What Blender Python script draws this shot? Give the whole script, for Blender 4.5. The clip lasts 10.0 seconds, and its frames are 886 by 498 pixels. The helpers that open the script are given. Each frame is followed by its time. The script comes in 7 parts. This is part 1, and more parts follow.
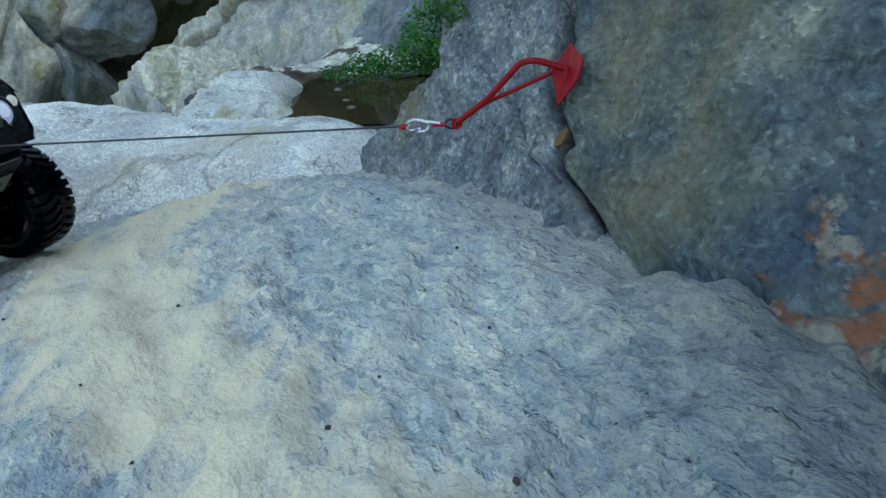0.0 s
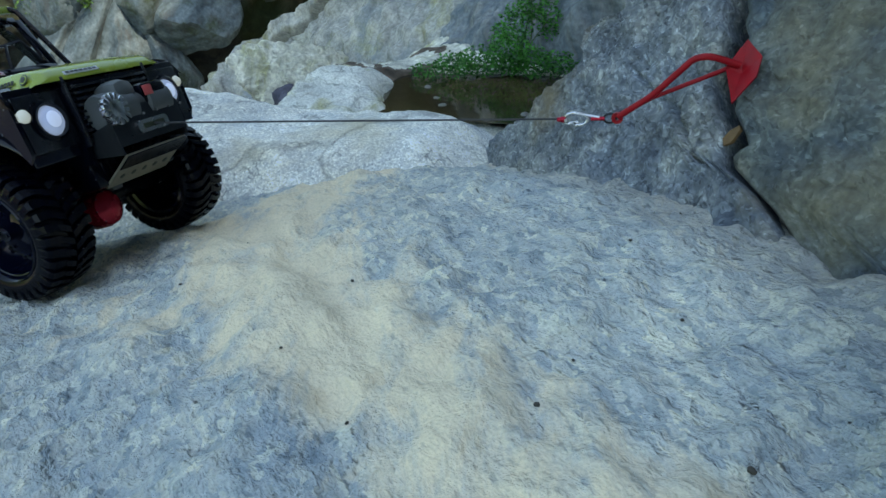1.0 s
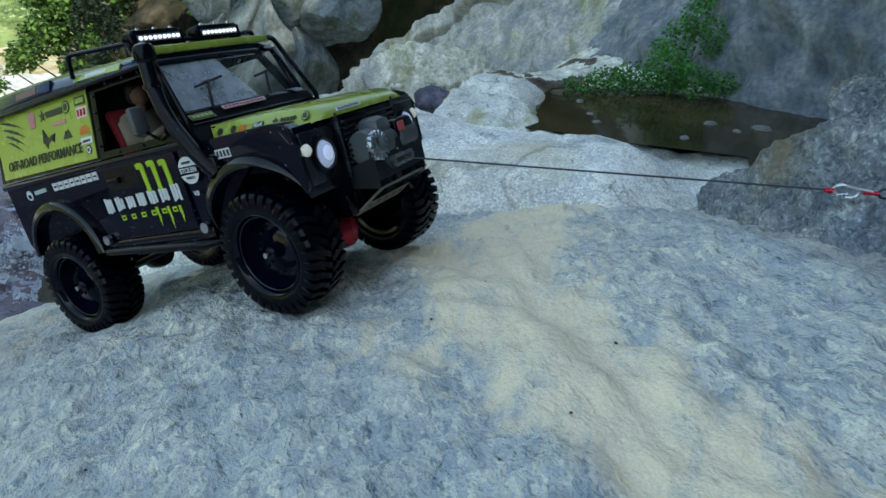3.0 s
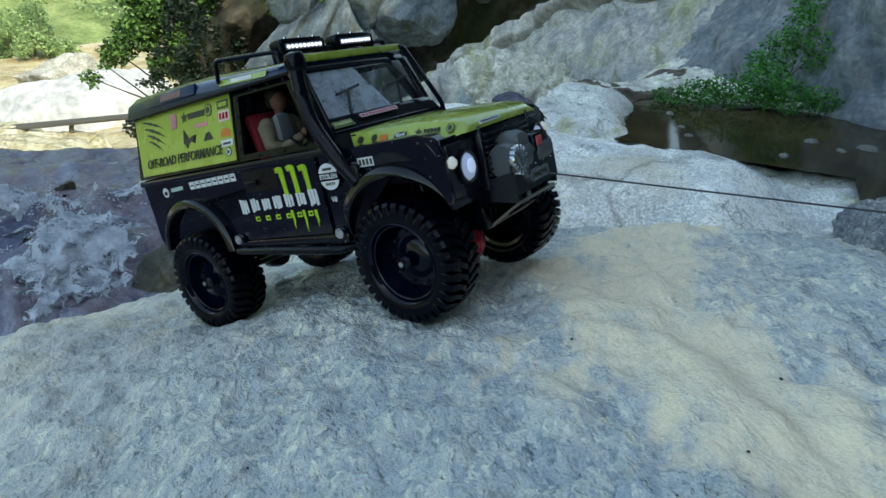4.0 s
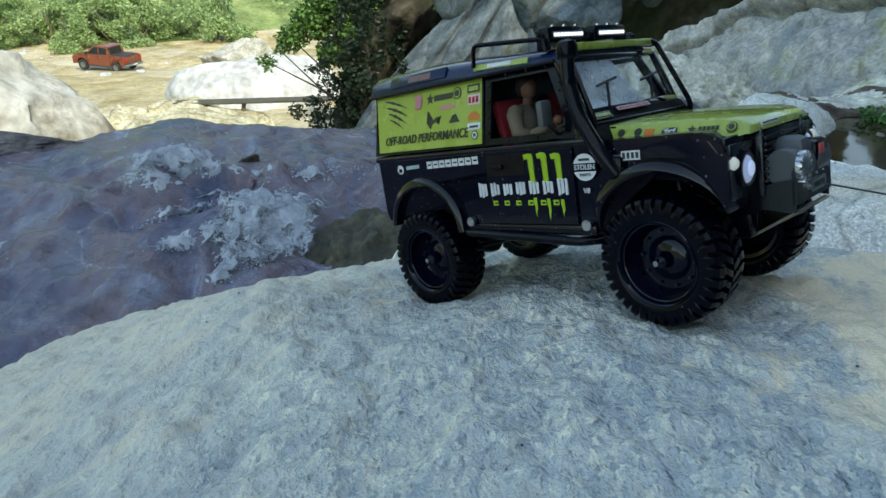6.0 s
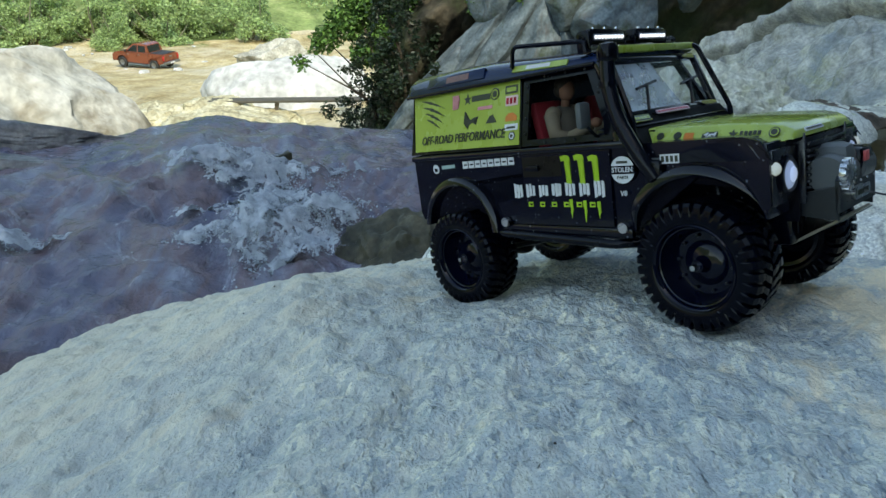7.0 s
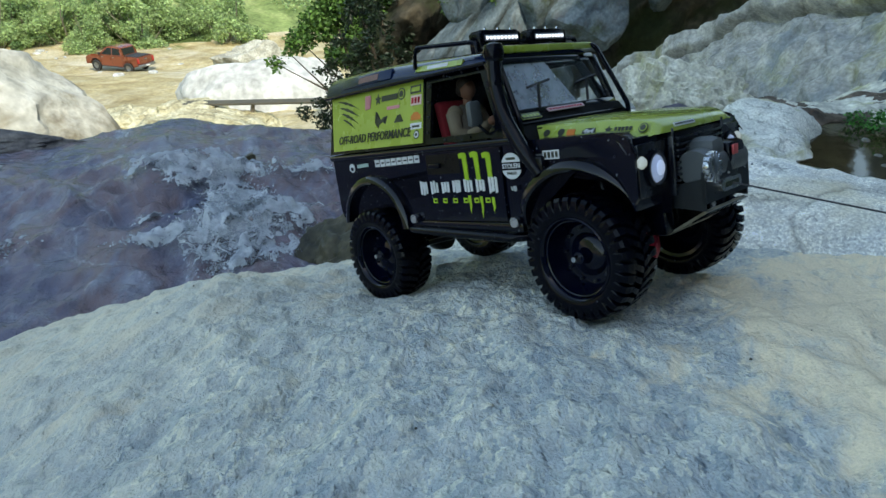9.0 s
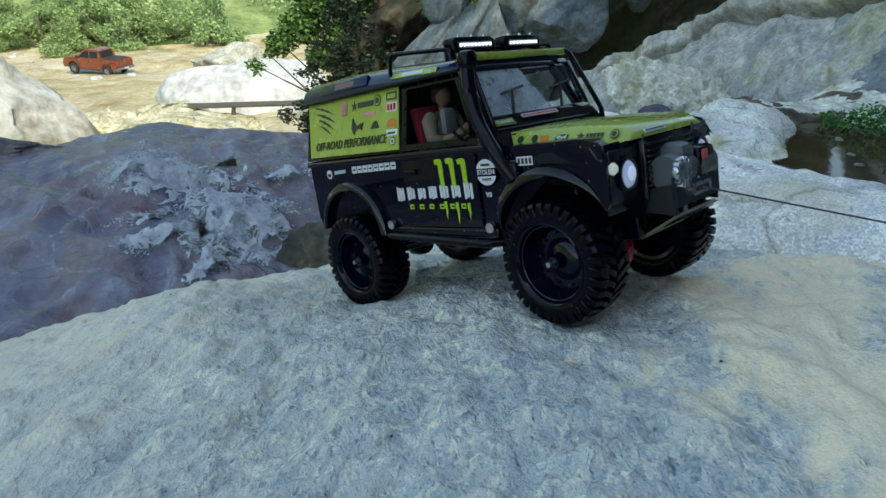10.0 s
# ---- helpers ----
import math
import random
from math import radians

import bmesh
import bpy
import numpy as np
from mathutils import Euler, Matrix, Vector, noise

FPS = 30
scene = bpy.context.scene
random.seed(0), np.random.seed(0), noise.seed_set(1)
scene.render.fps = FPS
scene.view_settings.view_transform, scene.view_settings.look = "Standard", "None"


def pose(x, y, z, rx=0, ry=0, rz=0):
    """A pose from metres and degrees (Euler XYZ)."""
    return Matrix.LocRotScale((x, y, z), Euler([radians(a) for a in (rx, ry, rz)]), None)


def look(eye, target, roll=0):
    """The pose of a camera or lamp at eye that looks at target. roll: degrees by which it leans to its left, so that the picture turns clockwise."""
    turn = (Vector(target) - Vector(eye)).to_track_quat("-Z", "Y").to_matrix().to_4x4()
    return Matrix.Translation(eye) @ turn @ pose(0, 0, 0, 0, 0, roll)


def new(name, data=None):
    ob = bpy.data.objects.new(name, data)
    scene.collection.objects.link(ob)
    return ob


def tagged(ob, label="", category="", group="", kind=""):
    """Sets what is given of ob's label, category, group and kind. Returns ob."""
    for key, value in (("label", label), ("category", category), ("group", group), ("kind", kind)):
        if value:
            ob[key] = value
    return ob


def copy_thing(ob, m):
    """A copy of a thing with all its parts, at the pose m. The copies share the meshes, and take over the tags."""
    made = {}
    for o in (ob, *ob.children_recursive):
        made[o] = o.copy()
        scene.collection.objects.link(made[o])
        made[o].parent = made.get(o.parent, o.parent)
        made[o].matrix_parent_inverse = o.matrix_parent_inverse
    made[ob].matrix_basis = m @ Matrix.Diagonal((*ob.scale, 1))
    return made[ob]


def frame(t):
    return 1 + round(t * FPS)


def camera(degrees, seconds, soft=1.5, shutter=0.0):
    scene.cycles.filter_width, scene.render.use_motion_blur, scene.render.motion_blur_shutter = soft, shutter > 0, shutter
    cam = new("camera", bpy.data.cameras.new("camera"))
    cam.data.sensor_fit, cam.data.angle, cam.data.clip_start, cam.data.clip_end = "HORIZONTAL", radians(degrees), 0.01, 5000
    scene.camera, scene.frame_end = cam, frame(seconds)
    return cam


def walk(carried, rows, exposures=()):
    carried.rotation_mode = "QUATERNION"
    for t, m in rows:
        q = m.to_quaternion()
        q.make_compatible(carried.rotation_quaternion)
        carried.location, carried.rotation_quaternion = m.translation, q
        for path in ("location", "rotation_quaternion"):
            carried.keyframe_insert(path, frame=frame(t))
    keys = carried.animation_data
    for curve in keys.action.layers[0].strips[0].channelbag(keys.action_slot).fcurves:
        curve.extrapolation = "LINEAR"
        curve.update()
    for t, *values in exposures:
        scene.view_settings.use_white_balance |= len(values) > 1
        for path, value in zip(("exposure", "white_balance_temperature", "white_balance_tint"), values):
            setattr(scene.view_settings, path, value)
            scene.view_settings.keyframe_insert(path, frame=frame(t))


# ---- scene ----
cam = camera(69.2, 10.0)
PATH = [
    (0, (0.052, 0.057, 0.543), (-0.026, 1.82, -0.397), -0.4),
    (0.5, (0.018, 0.048, 0.54), (-0.143, 1.808, -0.397), -0.1),
    (1, (-0.016, 0.042, 0.537), (-0.276, 1.791, -0.397), 0.2),
    (1.5, (-0.047, 0.038, 0.544), (-0.402, 1.771, -0.388), 0.4),
    (2, (-0.072, 0.035, 0.554), (-0.511, 1.75, -0.376), 0.5),
    (2.2, (-0.082, 0.031, 0.561), (-0.552, 1.735, -0.376), 0.4),
    (3.3, (-0.136, 0.023, 0.575), (-0.753, 1.679, -0.362), 1.0),
    (3.5, (-0.147, 0.019, 0.574), (-0.799, 1.664, -0.358), 0.9),
    (4, (-0.182, 0.008, 0.58), (-0.925, 1.613, -0.354), 1.1),
    (4.5, (-0.215, -0.007, 0.581), (-1.061, 1.545, -0.356), 1.3),
    (5, (-0.241, -0.022, 0.579), (-1.187, 1.468, -0.361), 1.4),
    (5.5, (-0.257, -0.036, 0.574), (-1.28, 1.401, -0.368), 1.5),
    (6, (-0.268, -0.047, 0.569), (-1.346, 1.348, -0.374), 1.6),
    (6.2, (-0.273, -0.05, 0.567), (-1.368, 1.331, -0.378), 1.7),
    (7.3, (-0.265, -0.057, 0.57), (-1.417, 1.281, -0.37), 1.8),
    (7.5, (-0.257, -0.052, 0.573), (-1.41, 1.283, -0.371), 1.7),
    (8, (-0.23, -0.034, 0.573), (-1.38, 1.304, -0.37), 1.8),
    (8.5, (-0.207, -0.021, 0.572), (-1.336, 1.337, -0.367), 1.7),
    (9, (-0.201, -0.019, 0.574), (-1.304, 1.362, -0.363), 1.8),
    (9.5, (-0.198, -0.016, 0.58), (-1.28, 1.383, -0.354), 1.8),
    (10, (-0.195, -0.015, 0.58), (-1.261, 1.397, -0.353), 1.8),
]
walk(cam, [(t, look(eye, target, roll)) for t, eye, target, roll in PATH], exposures=[(0.0, 1.68, 7900, 0), (1.5, 1.63, 7900, 0), (4.5, 1.59, 7900, 0), (8.5, 1.51, 7900, 0), (10.0, 1.51, 7900, 0)])

# ---- world, sun ----
SUN_DIR = Vector((0.80, -0.42, 1.05)).normalized()
world = bpy.data.worlds.new("world")
scene.world = world
world.use_nodes = True
wn = world.node_tree
sky = wn.nodes.new("ShaderNodeTexSky")
sky.sky_type = 'NISHITA'
sky.sun_disc = False
sky.sun_elevation = math.asin(SUN_DIR.z)
sky.sun_rotation = math.atan2(SUN_DIR.x, SUN_DIR.y)
sky.air_density, sky.dust_density, sky.ozone_density = 1.0, 0.6, 1.0
wn.links.new(sky.outputs[0], wn.nodes["Background"].inputs[0])
wn.nodes["Background"].inputs[1].default_value = 0.15
sun = new("sun", bpy.data.lights.new("sun", 'SUN'))
sun.data.energy, sun.data.angle, sun.data.color = 1.3, radians(0.6), (1.0, 0.98, 0.96)
sun.matrix_world = look(SUN_DIR * 30, (0, 0, 0))


# ---- materials ----
def mat(name):
    m = bpy.data.materials.new(name)
    m.use_nodes = True
    return m, m.node_tree, m.node_tree.nodes["Principled BSDF"]


def node(nt, kind, **values):
    n = nt.nodes.new(kind)
    for k, v in values.items():
        n.inputs[k.replace("_", " ")].default_value = v
    return n


def ramp(nt, fac, stops):
    r = nt.nodes.new("ShaderNodeValToRGB")
    while len(r.color_ramp.elements) < len(stops):
        r.color_ramp.elements.new(0.5)
    for e, (p, c) in zip(r.color_ramp.elements, stops):
        e.position = p
        e.color = (*c, 1) if len(c) == 3 else (c[0], c[0], c[0], 1)
    nt.links.new(fac, r.inputs[0])
    return r.outputs[0]


def coords(nt, scale=(1, 1, 1), rot=(0, 0, 0), kind="Object"):
    """Object coordinates, first turned, then stretched."""
    tc = nt.nodes.new("ShaderNodeTexCoord")
    out = tc.outputs[kind]
    for values, socket in (([radians(a) for a in rot], "Rotation"), (scale, "Scale")):
        mp = nt.nodes.new("ShaderNodeMapping")
        mp.inputs[socket].default_value = values
        nt.links.new(out, mp.inputs[0])
        out = mp.outputs[0]
    return out


def noise_of(nt, vec, scale, detail=5.0, rough=0.6, dist=0.0):
    n = node(nt, "ShaderNodeTexNoise", Scale=scale, Detail=detail, Roughness=rough, Distortion=dist)
    nt.links.new(vec, n.inputs["Vector"])
    return n.outputs[0]


def mixc(nt, fac, a, b, blend="MIX"):
    m = nt.nodes.new("ShaderNodeMix")
    m.data_type, m.blend_type = "RGBA", blend
    for socket, v in ((m.inputs[0], fac), (m.inputs[6], a), (m.inputs[7], b)):
        if isinstance(v, (int, float)):
            socket.default_value = v
        elif isinstance(v, tuple):
            socket.default_value = (*v, 1)
        else:
            nt.links.new(v, socket)
    return m.outputs[2]


def maths(nt, op, a, b, c=None):
    m = nt.nodes.new("ShaderNodeMath")
    m.operation = op
    for socket, v in zip(m.inputs, (a, b, c)):
        if isinstance(v, (int, float)):
            socket.default_value = v
        elif v is not None:
            nt.links.new(v, socket)
    return m.outputs[0]


def bump(nt, bsdf, heights):
    last = None
    for h, strength, dist in heights:
        b = nt.nodes.new("ShaderNodeBump")
        b.inputs["Strength"].default_value, b.inputs["Distance"].default_value = strength, dist
        nt.links.new(h, b.inputs["Height"])
        if last:
            nt.links.new(last, b.inputs["Normal"])
        last = b.outputs[0]
    nt.links.new(last, bsdf.inputs["Normal"])


def rock_mat(name, dark, mid, light, grain=60.0, big=2.0, patch=None, patch_scale=2.0, patch_at=(0.5, 0.6), stretch=(1, 1, 1), rot=(0, 0, 0),
             stain=None, stain_scale=1.3, stain_at=(0.6, 0.7), streak=0.0, rough=0.85, relief=0.004, crack=0.0, crack_scale=3.0, flake=0.0, contrast=1.0, stain_near=None, zone=None):
    """Stone: crystal grain, cloudy tone, pale sandy or coloured patches, dark streaks, fine relief."""
    m, nt, b = mat(name)
    flat = coords(nt)
    vec = coords(nt, stretch, rot)
    fine = noise_of(nt, flat, grain, 2.0, 0.5)
    cloud = noise_of(nt, vec, big * 3.0, 4.0, 0.5, 0.1)
    large = noise_of(nt, vec, big, 3.0, 0.5)
    tone = ramp(nt, cloud, [(0.30, dark), (0.5, mid), (0.70, light)])
    speck = ramp(nt, fine, [(0.28, (0.62,)), (0.5, (1.0,)), (0.72, (1.4,))])
    col = mixc(nt, 0.7, tone, speck, "MULTIPLY")
    col = mixc(nt, 0.5, col, ramp(nt, large, [(0.3, (0.65,)), (0.7, (1.3,))]), "MULTIPLY")
    if flake:
        # crystal grains, each with its own tone, dark pits and a few short creases
        fv = coords(nt, (1.0, 0.7, 1.0), rot)
        wob = nt.nodes.new("ShaderNodeVectorMath")
        wob.operation = "MULTIPLY_ADD"
        wn_ = node(nt, "ShaderNodeTexNoise", Scale=flake * 0.9, Detail=2.0)
        nt.links.new(fv, wn_.inputs["Vector"])
        nt.links.new(wn_.outputs[1], wob.inputs[0])
        wob.inputs[1].default_value = (1.3 / flake,) * 3
        nt.links.new(fv, wob.inputs[2])

        def cells(k, feature="F1"):
            v = nt.nodes.new("ShaderNodeTexVoronoi")
            v.feature = feature
            v.inputs["Scale"].default_value = flake * k
            nt.links.new(wob.outputs[0], v.inputs["Vector"])
            return v
        vv, small, tiny = cells(1.0), cells(2.4), cells(5.0)
        sp, sq, sr = [nt.nodes.new("ShaderNodeSeparateColor") for _ in range(3)]
        nt.links.new(tiny.outputs["Color"], sr.inputs[0])
        nt.links.new(vv.outputs["Color"], sp.inputs[0])
        nt.links.new(small.outputs["Color"], sq.inputs[0])
        fl = noise_of(nt, fv, flake * 0.42, 4.0, 0.62, 0.2)
        mid_ = noise_of(nt, fv, flake * 0.11, 4.0, 0.6, 0.3)
        col = mixc(nt, 0.35 * contrast, col, ramp(nt, sp.outputs[0], [(0.0, (0.60, 0.62, 0.65)), (0.3, (0.92, 0.93, 0.94)), (0.7, (1.08, 1.07, 1.02)), (1.0, (1.6, 1.56, 1.45))]), "MULTIPLY")
        col = mixc(nt, 0.75 * contrast, col, ramp(nt, sq.outputs[0], [(0.0, (0.50, 0.53, 0.58)), (0.15, (0.85, 0.87, 0.9)), (0.8, (1.08, 1.07, 1.04)), (1.0, (1.75, 1.72, 1.62))]), "MULTIPLY")
        col = mixc(nt, 0.75 * contrast, col, ramp(nt, sr.outputs[0], [(0.0, (0.30,)), (0.12, (0.85,)), (0.85, (1.08,)), (1.0, (1.9,))]), "MULTIPLY")
        col = mixc(nt, 0.5 * contrast, col, ramp(nt, fl, [(0.30, (0.38,)), (0.43, (0.88,)), (0.57, (1.08,)), (0.70, (1.5,))]), "MULTIPLY")
        col = mixc(nt, 0.6 * contrast, col, ramp(nt, mid_, [(0.36, (0.76, 0.81, 0.88)), (0.5, (1.03, 1.02, 1.0)), (0.64, (1.28, 1.23, 1.08))]), "MULTIPLY")
        cr = cells(0.55, "DISTANCE_TO_EDGE")
        thin = ramp(nt, cr.outputs["Distance"], [(0.0, (1.0,)), (0.10, (0.0,))])
        some = ramp(nt, noise_of(nt, vec, flake * 0.16, 3.0, 0.6), [(0.53, (0.0,)), (0.62, (0.75,))])
        crease = nt.nodes.new("ShaderNodeMath")
        crease.operation = "MULTIPLY"
        nt.links.new(thin, crease.inputs[0])
        nt.links.new(some, crease.inputs[1])
        col = mixc(nt, crease.outputs[0], col, mixc(nt, 0.78, col, (0.03, 0.035, 0.04)))
    if patch:
        p = noise_of(nt, vec, patch_scale, 6.0, 0.62, 0.4)
        f = ramp(nt, p, [(patch_at[0], (0.0,)), (patch_at[1], (0.92,))])
        col = mixc(nt, f, col, mixc(nt, 0.5, patch, speck, "MULTIPLY"))
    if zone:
        # darker and bluer beyond a ragged line, shade mixed into the stone colour
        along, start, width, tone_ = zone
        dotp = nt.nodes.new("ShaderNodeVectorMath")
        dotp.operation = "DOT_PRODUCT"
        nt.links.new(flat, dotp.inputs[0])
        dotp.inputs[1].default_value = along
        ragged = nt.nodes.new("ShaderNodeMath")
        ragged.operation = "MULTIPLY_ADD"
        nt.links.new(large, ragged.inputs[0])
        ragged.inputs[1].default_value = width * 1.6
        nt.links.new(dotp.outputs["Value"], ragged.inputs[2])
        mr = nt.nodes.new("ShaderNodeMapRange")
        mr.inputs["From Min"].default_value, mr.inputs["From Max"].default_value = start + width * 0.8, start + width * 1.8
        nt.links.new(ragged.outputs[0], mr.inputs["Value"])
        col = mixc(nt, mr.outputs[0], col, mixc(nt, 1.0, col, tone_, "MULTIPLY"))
    if stain:
        p = noise_of(nt, flat, stain_scale, 7.0, 0.7, 0.5)
        if stain_near:
            # the crust grows in one place
            vd = nt.nodes.new("ShaderNodeVectorMath")
            vd.operation = "DISTANCE"
            nt.links.new(flat, vd.inputs[0])
            vd.inputs[1].default_value = stain_near[:3]
            near = ramp(nt, vd.outputs["Value"], [(stain_near[3] * 0.35, (0.40,)), (stain_near[3], (0.0,))])
            ad = nt.nodes.new("ShaderNodeMath")
            nt.links.new(near, ad.inputs[0])
            nt.links.new(p, ad.inputs[1])
            off = nt.nodes.new("ShaderNodeMath")
            nt.links.new(ad.outputs[0], off.inputs[0])
            off.inputs[1].default_value = -0.31
            p = off.outputs[0]
        f = ramp(nt, p, [(stain_at[0], (0.0,)), (stain_at[1], (0.85,))])
        tint = stain
        if stain_near:
            # pale lichen among the rust
            tint = mixc(nt, ramp(nt, noise_of(nt, flat, 38.0, 4.0, 0.6), [(0.47, (0.0,)), (0.56, (0.9,))]), stain, (0.26, 0.25, 0.21))
        col = mixc(nt, f, col, mixc(nt, 0.6, tint, speck, "MULTIPLY"))
    if streak:
        sv = coords(nt, (9, 9, 1.1))
        f = ramp(nt, noise_of(nt, sv, 0.9, 6.0, 0.65), [(0.52, (0.0,)), (0.72, (1.0,))])
        col = mixc(nt, f, col, mixc(nt, streak, col, (0.10, 0.10, 0.10)))
    heights = [(cloud, 0.6, relief * 6), (fine, 0.6, relief)]
    if flake:
        heights.append((fl, 0.8, relief * 1.9))
        heights.append((sq.outputs[0], 0.6, relief * 0.6))
        heights.append((ramp(nt, crease.outputs[0], [(0.0, (1.0,)), (1.0, (0.0,))]), 0.7, relief * 1.2))
    if crack:
        v = nt.nodes.new("ShaderNodeTexVoronoi")
        v.feature = "DISTANCE_TO_EDGE"
        v.inputs["Scale"].default_value = crack_scale
        warp = nt.nodes.new("ShaderNodeVectorMath")
        warp.operation = "MULTIPLY_ADD"
        nz = node(nt, "ShaderNodeTexNoise", Scale=crack_scale * 1.5, Detail=4.0)
        nt.links.new(vec, nz.inputs["Vector"])
        nt.links.new(nz.outputs[1], warp.inputs[0])
        warp.inputs[1].default_value = (0.5, 0.5, 0.5)
        nt.links.new(vec, warp.inputs[2])
        nt.links.new(warp.outputs[0], v.inputs["Vector"])
        line = ramp(nt, v.outputs[0], [(0.0, (0.25,)), (0.02, (1.0,))])
        col = mixc(nt, crack, col, line, "MULTIPLY")
        heights.append((line, 0.6, relief * 3))
    nt.links.new(col, b.inputs["Base Color"])
    b.inputs["Roughness"].default_value = rough
    b.inputs["Specular IOR Level"].default_value = 0.3
    bump(nt, b, heights)
    return m


def plain(name, colour, rough=0.5, metal=0.0, spec=0.5, var=0.25, scale=60.0, relief=0.0, coat=0.0, dust=0.0, dust_colour=(0.25, 0.24, 0.21), specks=0.0):
    """Paint, plastic, rubber or metal with a little uneven tone, gloss and dust."""
    m, nt, b = mat(name)
    vec = coords(nt)
    n1 = noise_of(nt, vec, scale, 5.0, 0.6)
    n2 = noise_of(nt, vec, scale * 6, 4.0, 0.7)
    col = mixc(nt, var, colour, ramp(nt, n1, [(0.3, (0.55,)), (0.7, (1.45,))]), "MULTIPLY")
    if dust:
        f = ramp(nt, n2, [(0.55, (0.0,)), (0.8, (dust,))])
        col = mixc(nt, f, col, dust_colour)
    if specks:
        # small dried drops, far apart
        v = nt.nodes.new("ShaderNodeTexVoronoi")
        v.inputs["Scale"].default_value = 240.0
        nt.links.new(vec, v.inputs["Vector"])
        pick = nt.nodes.new("ShaderNodeSeparateColor")
        nt.links.new(v.outputs["Color"], pick.inputs[0])
        spot = maths(nt, "MULTIPLY", ramp(nt, v.outputs["Distance"], [(0.13, (1.0,)), (0.22, (0.0,))]), ramp(nt, pick.outputs[0], [(0.78, (0.0,)), (0.98, (specks,))]))
        col = mixc(nt, spot, col, (0.32, 0.36, 0.40))
    nt.links.new(col, b.inputs["Base Color"])
    r = ramp(nt, n1, [(0.3, (max(rough - 0.1, 0.02),)), (0.7, (min(rough + 0.12, 1.0),))])
    nt.links.new(r, b.inputs["Roughness"])
    b.inputs["Metallic"].default_value = metal
    b.inputs["Specular IOR Level"].default_value = spec
    b.inputs["Coat Weight"].default_value = coat
    b.inputs["Coat Roughness"].default_value = 0.06
    if relief:
        bump(nt, b, [(n2, 0.5, relief)])
    return m


def glow(name, colour, strength):
    m, nt, b = mat(name)
    b.inputs["Base Color"].default_value = (*colour, 1)
    b.inputs["Emission Color"].default_value = (*colour, 1)
    b.inputs["Emission Strength"].default_value = strength
    b.inputs["Roughness"].default_value = 0.15
    return m


def slab_mat():
    """Worn gneiss: pale blue-grey crystals, short dark pits along the grain, warm sand lying in a bent trough and over the river side."""
    m, nt, b = mat("slab_stone")
    flat = coords(nt)
    along = coords(nt, (1.0, 0.42, 1.0), (0, 0, -28))
    large = noise_of(nt, along, 5.0, 4.0, 0.55, 0.3)
    cloud = noise_of(nt, along, 22.0, 5.0, 0.6, 0.4)
    lumps = noise_of(nt, flat, 62.0, 4.0, 0.6, 0.3)
    pits = noise_of(nt, coords(nt, (1.0, 0.45, 1.0), (0, 0, -50)), 190.0, 3.0, 0.6, 0.15)
    grit = noise_of(nt, flat, 520.0, 2.0, 0.6)
    warp = nt.nodes.new("ShaderNodeVectorMath")
    warp.operation = "MULTIPLY_ADD"
    wnoise = node(nt, "ShaderNodeTexNoise", Scale=130.0, Detail=2.0)
    nt.links.new(flat, wnoise.inputs["Vector"])
    nt.links.new(wnoise.outputs[1], warp.inputs[0])
    warp.inputs[1].default_value = (0.010, 0.010, 0.010)
    nt.links.new(along, warp.inputs[2])
    grain = nt.nodes.new("ShaderNodeTexVoronoi")
    grain.inputs["Scale"].default_value = 230.0
    nt.links.new(warp.outputs[0], grain.inputs["Vector"])
    sep = nt.nodes.new("ShaderNodeSeparateColor")
    nt.links.new(grain.outputs["Color"], sep.inputs[0])
    crystal = sep.outputs[0]
    col = ramp(nt, cloud, [(0.30, (0.410, 0.450, 0.455)), (0.5, (0.500, 0.525, 0.500)), (0.70, (0.625, 0.625, 0.560))])
    col = mixc(nt, 0.55, col, ramp(nt, large, [(0.32, (0.78, 0.84, 0.90)), (0.5, (1.0, 1.0, 1.0)), (0.68, (1.22, 1.16, 1.06))]), "MULTIPLY")
    col = mixc(nt, 0.75, col, ramp(nt, lumps, [(0.30, (0.68, 0.75, 0.79)), (0.46, (1.0, 1.0, 1.0)), (0.70, (1.22, 1.18, 1.08))]), "MULTIPLY")
    col = mixc(nt, 0.85, col, ramp(nt, crystal, [(0.0, (0.60, 0.68, 0.76)), (0.25, (0.90, 0.94, 1.0)), (0.75, (1.06, 1.04, 1.0)), (1.0, (1.45, 1.38, 1.22))]), "MULTIPLY")
    col = mixc(nt, 0.5, col, ramp(nt, grit, [(0.30, (0.7,)), (0.5, (1.0,)), (0.70, (1.25,))]), "MULTIPLY")
    # blown sand: along a bent trough, and thin over the river side
    sx = nt.nodes.new("ShaderNodeSeparateXYZ")
    nt.links.new(flat, sx.inputs[0])
    x, y = sx.outputs[0], sx.outputs[1]
    bend = maths(nt, "ADD", maths(nt, "MULTIPLY", x, 0.80), maths(nt, "MULTIPLY", y, 0.60))
    bow = maths(nt, "MULTIPLY", maths(nt, "POWER", maths(nt, "ABSOLUTE", maths(nt, "SUBTRACT", y, 0.39), 0.0), 2.0), 1.4)
    off = maths(nt, "ABSOLUTE", maths(nt, "SUBTRACT", maths(nt, "SUBTRACT", bend, bow), 0.088), 0.0)
    trough = ramp(nt, off, [(0.0, (1.0,)), (0.040, (0.85,)), (0.105, (0.0,))])
    side = ramp(nt, maths(nt, "MULTIPLY", x, -1.0), [(0.50, (0.0,)), (0.85, (0.62,)), (1.0, (0.70,))])
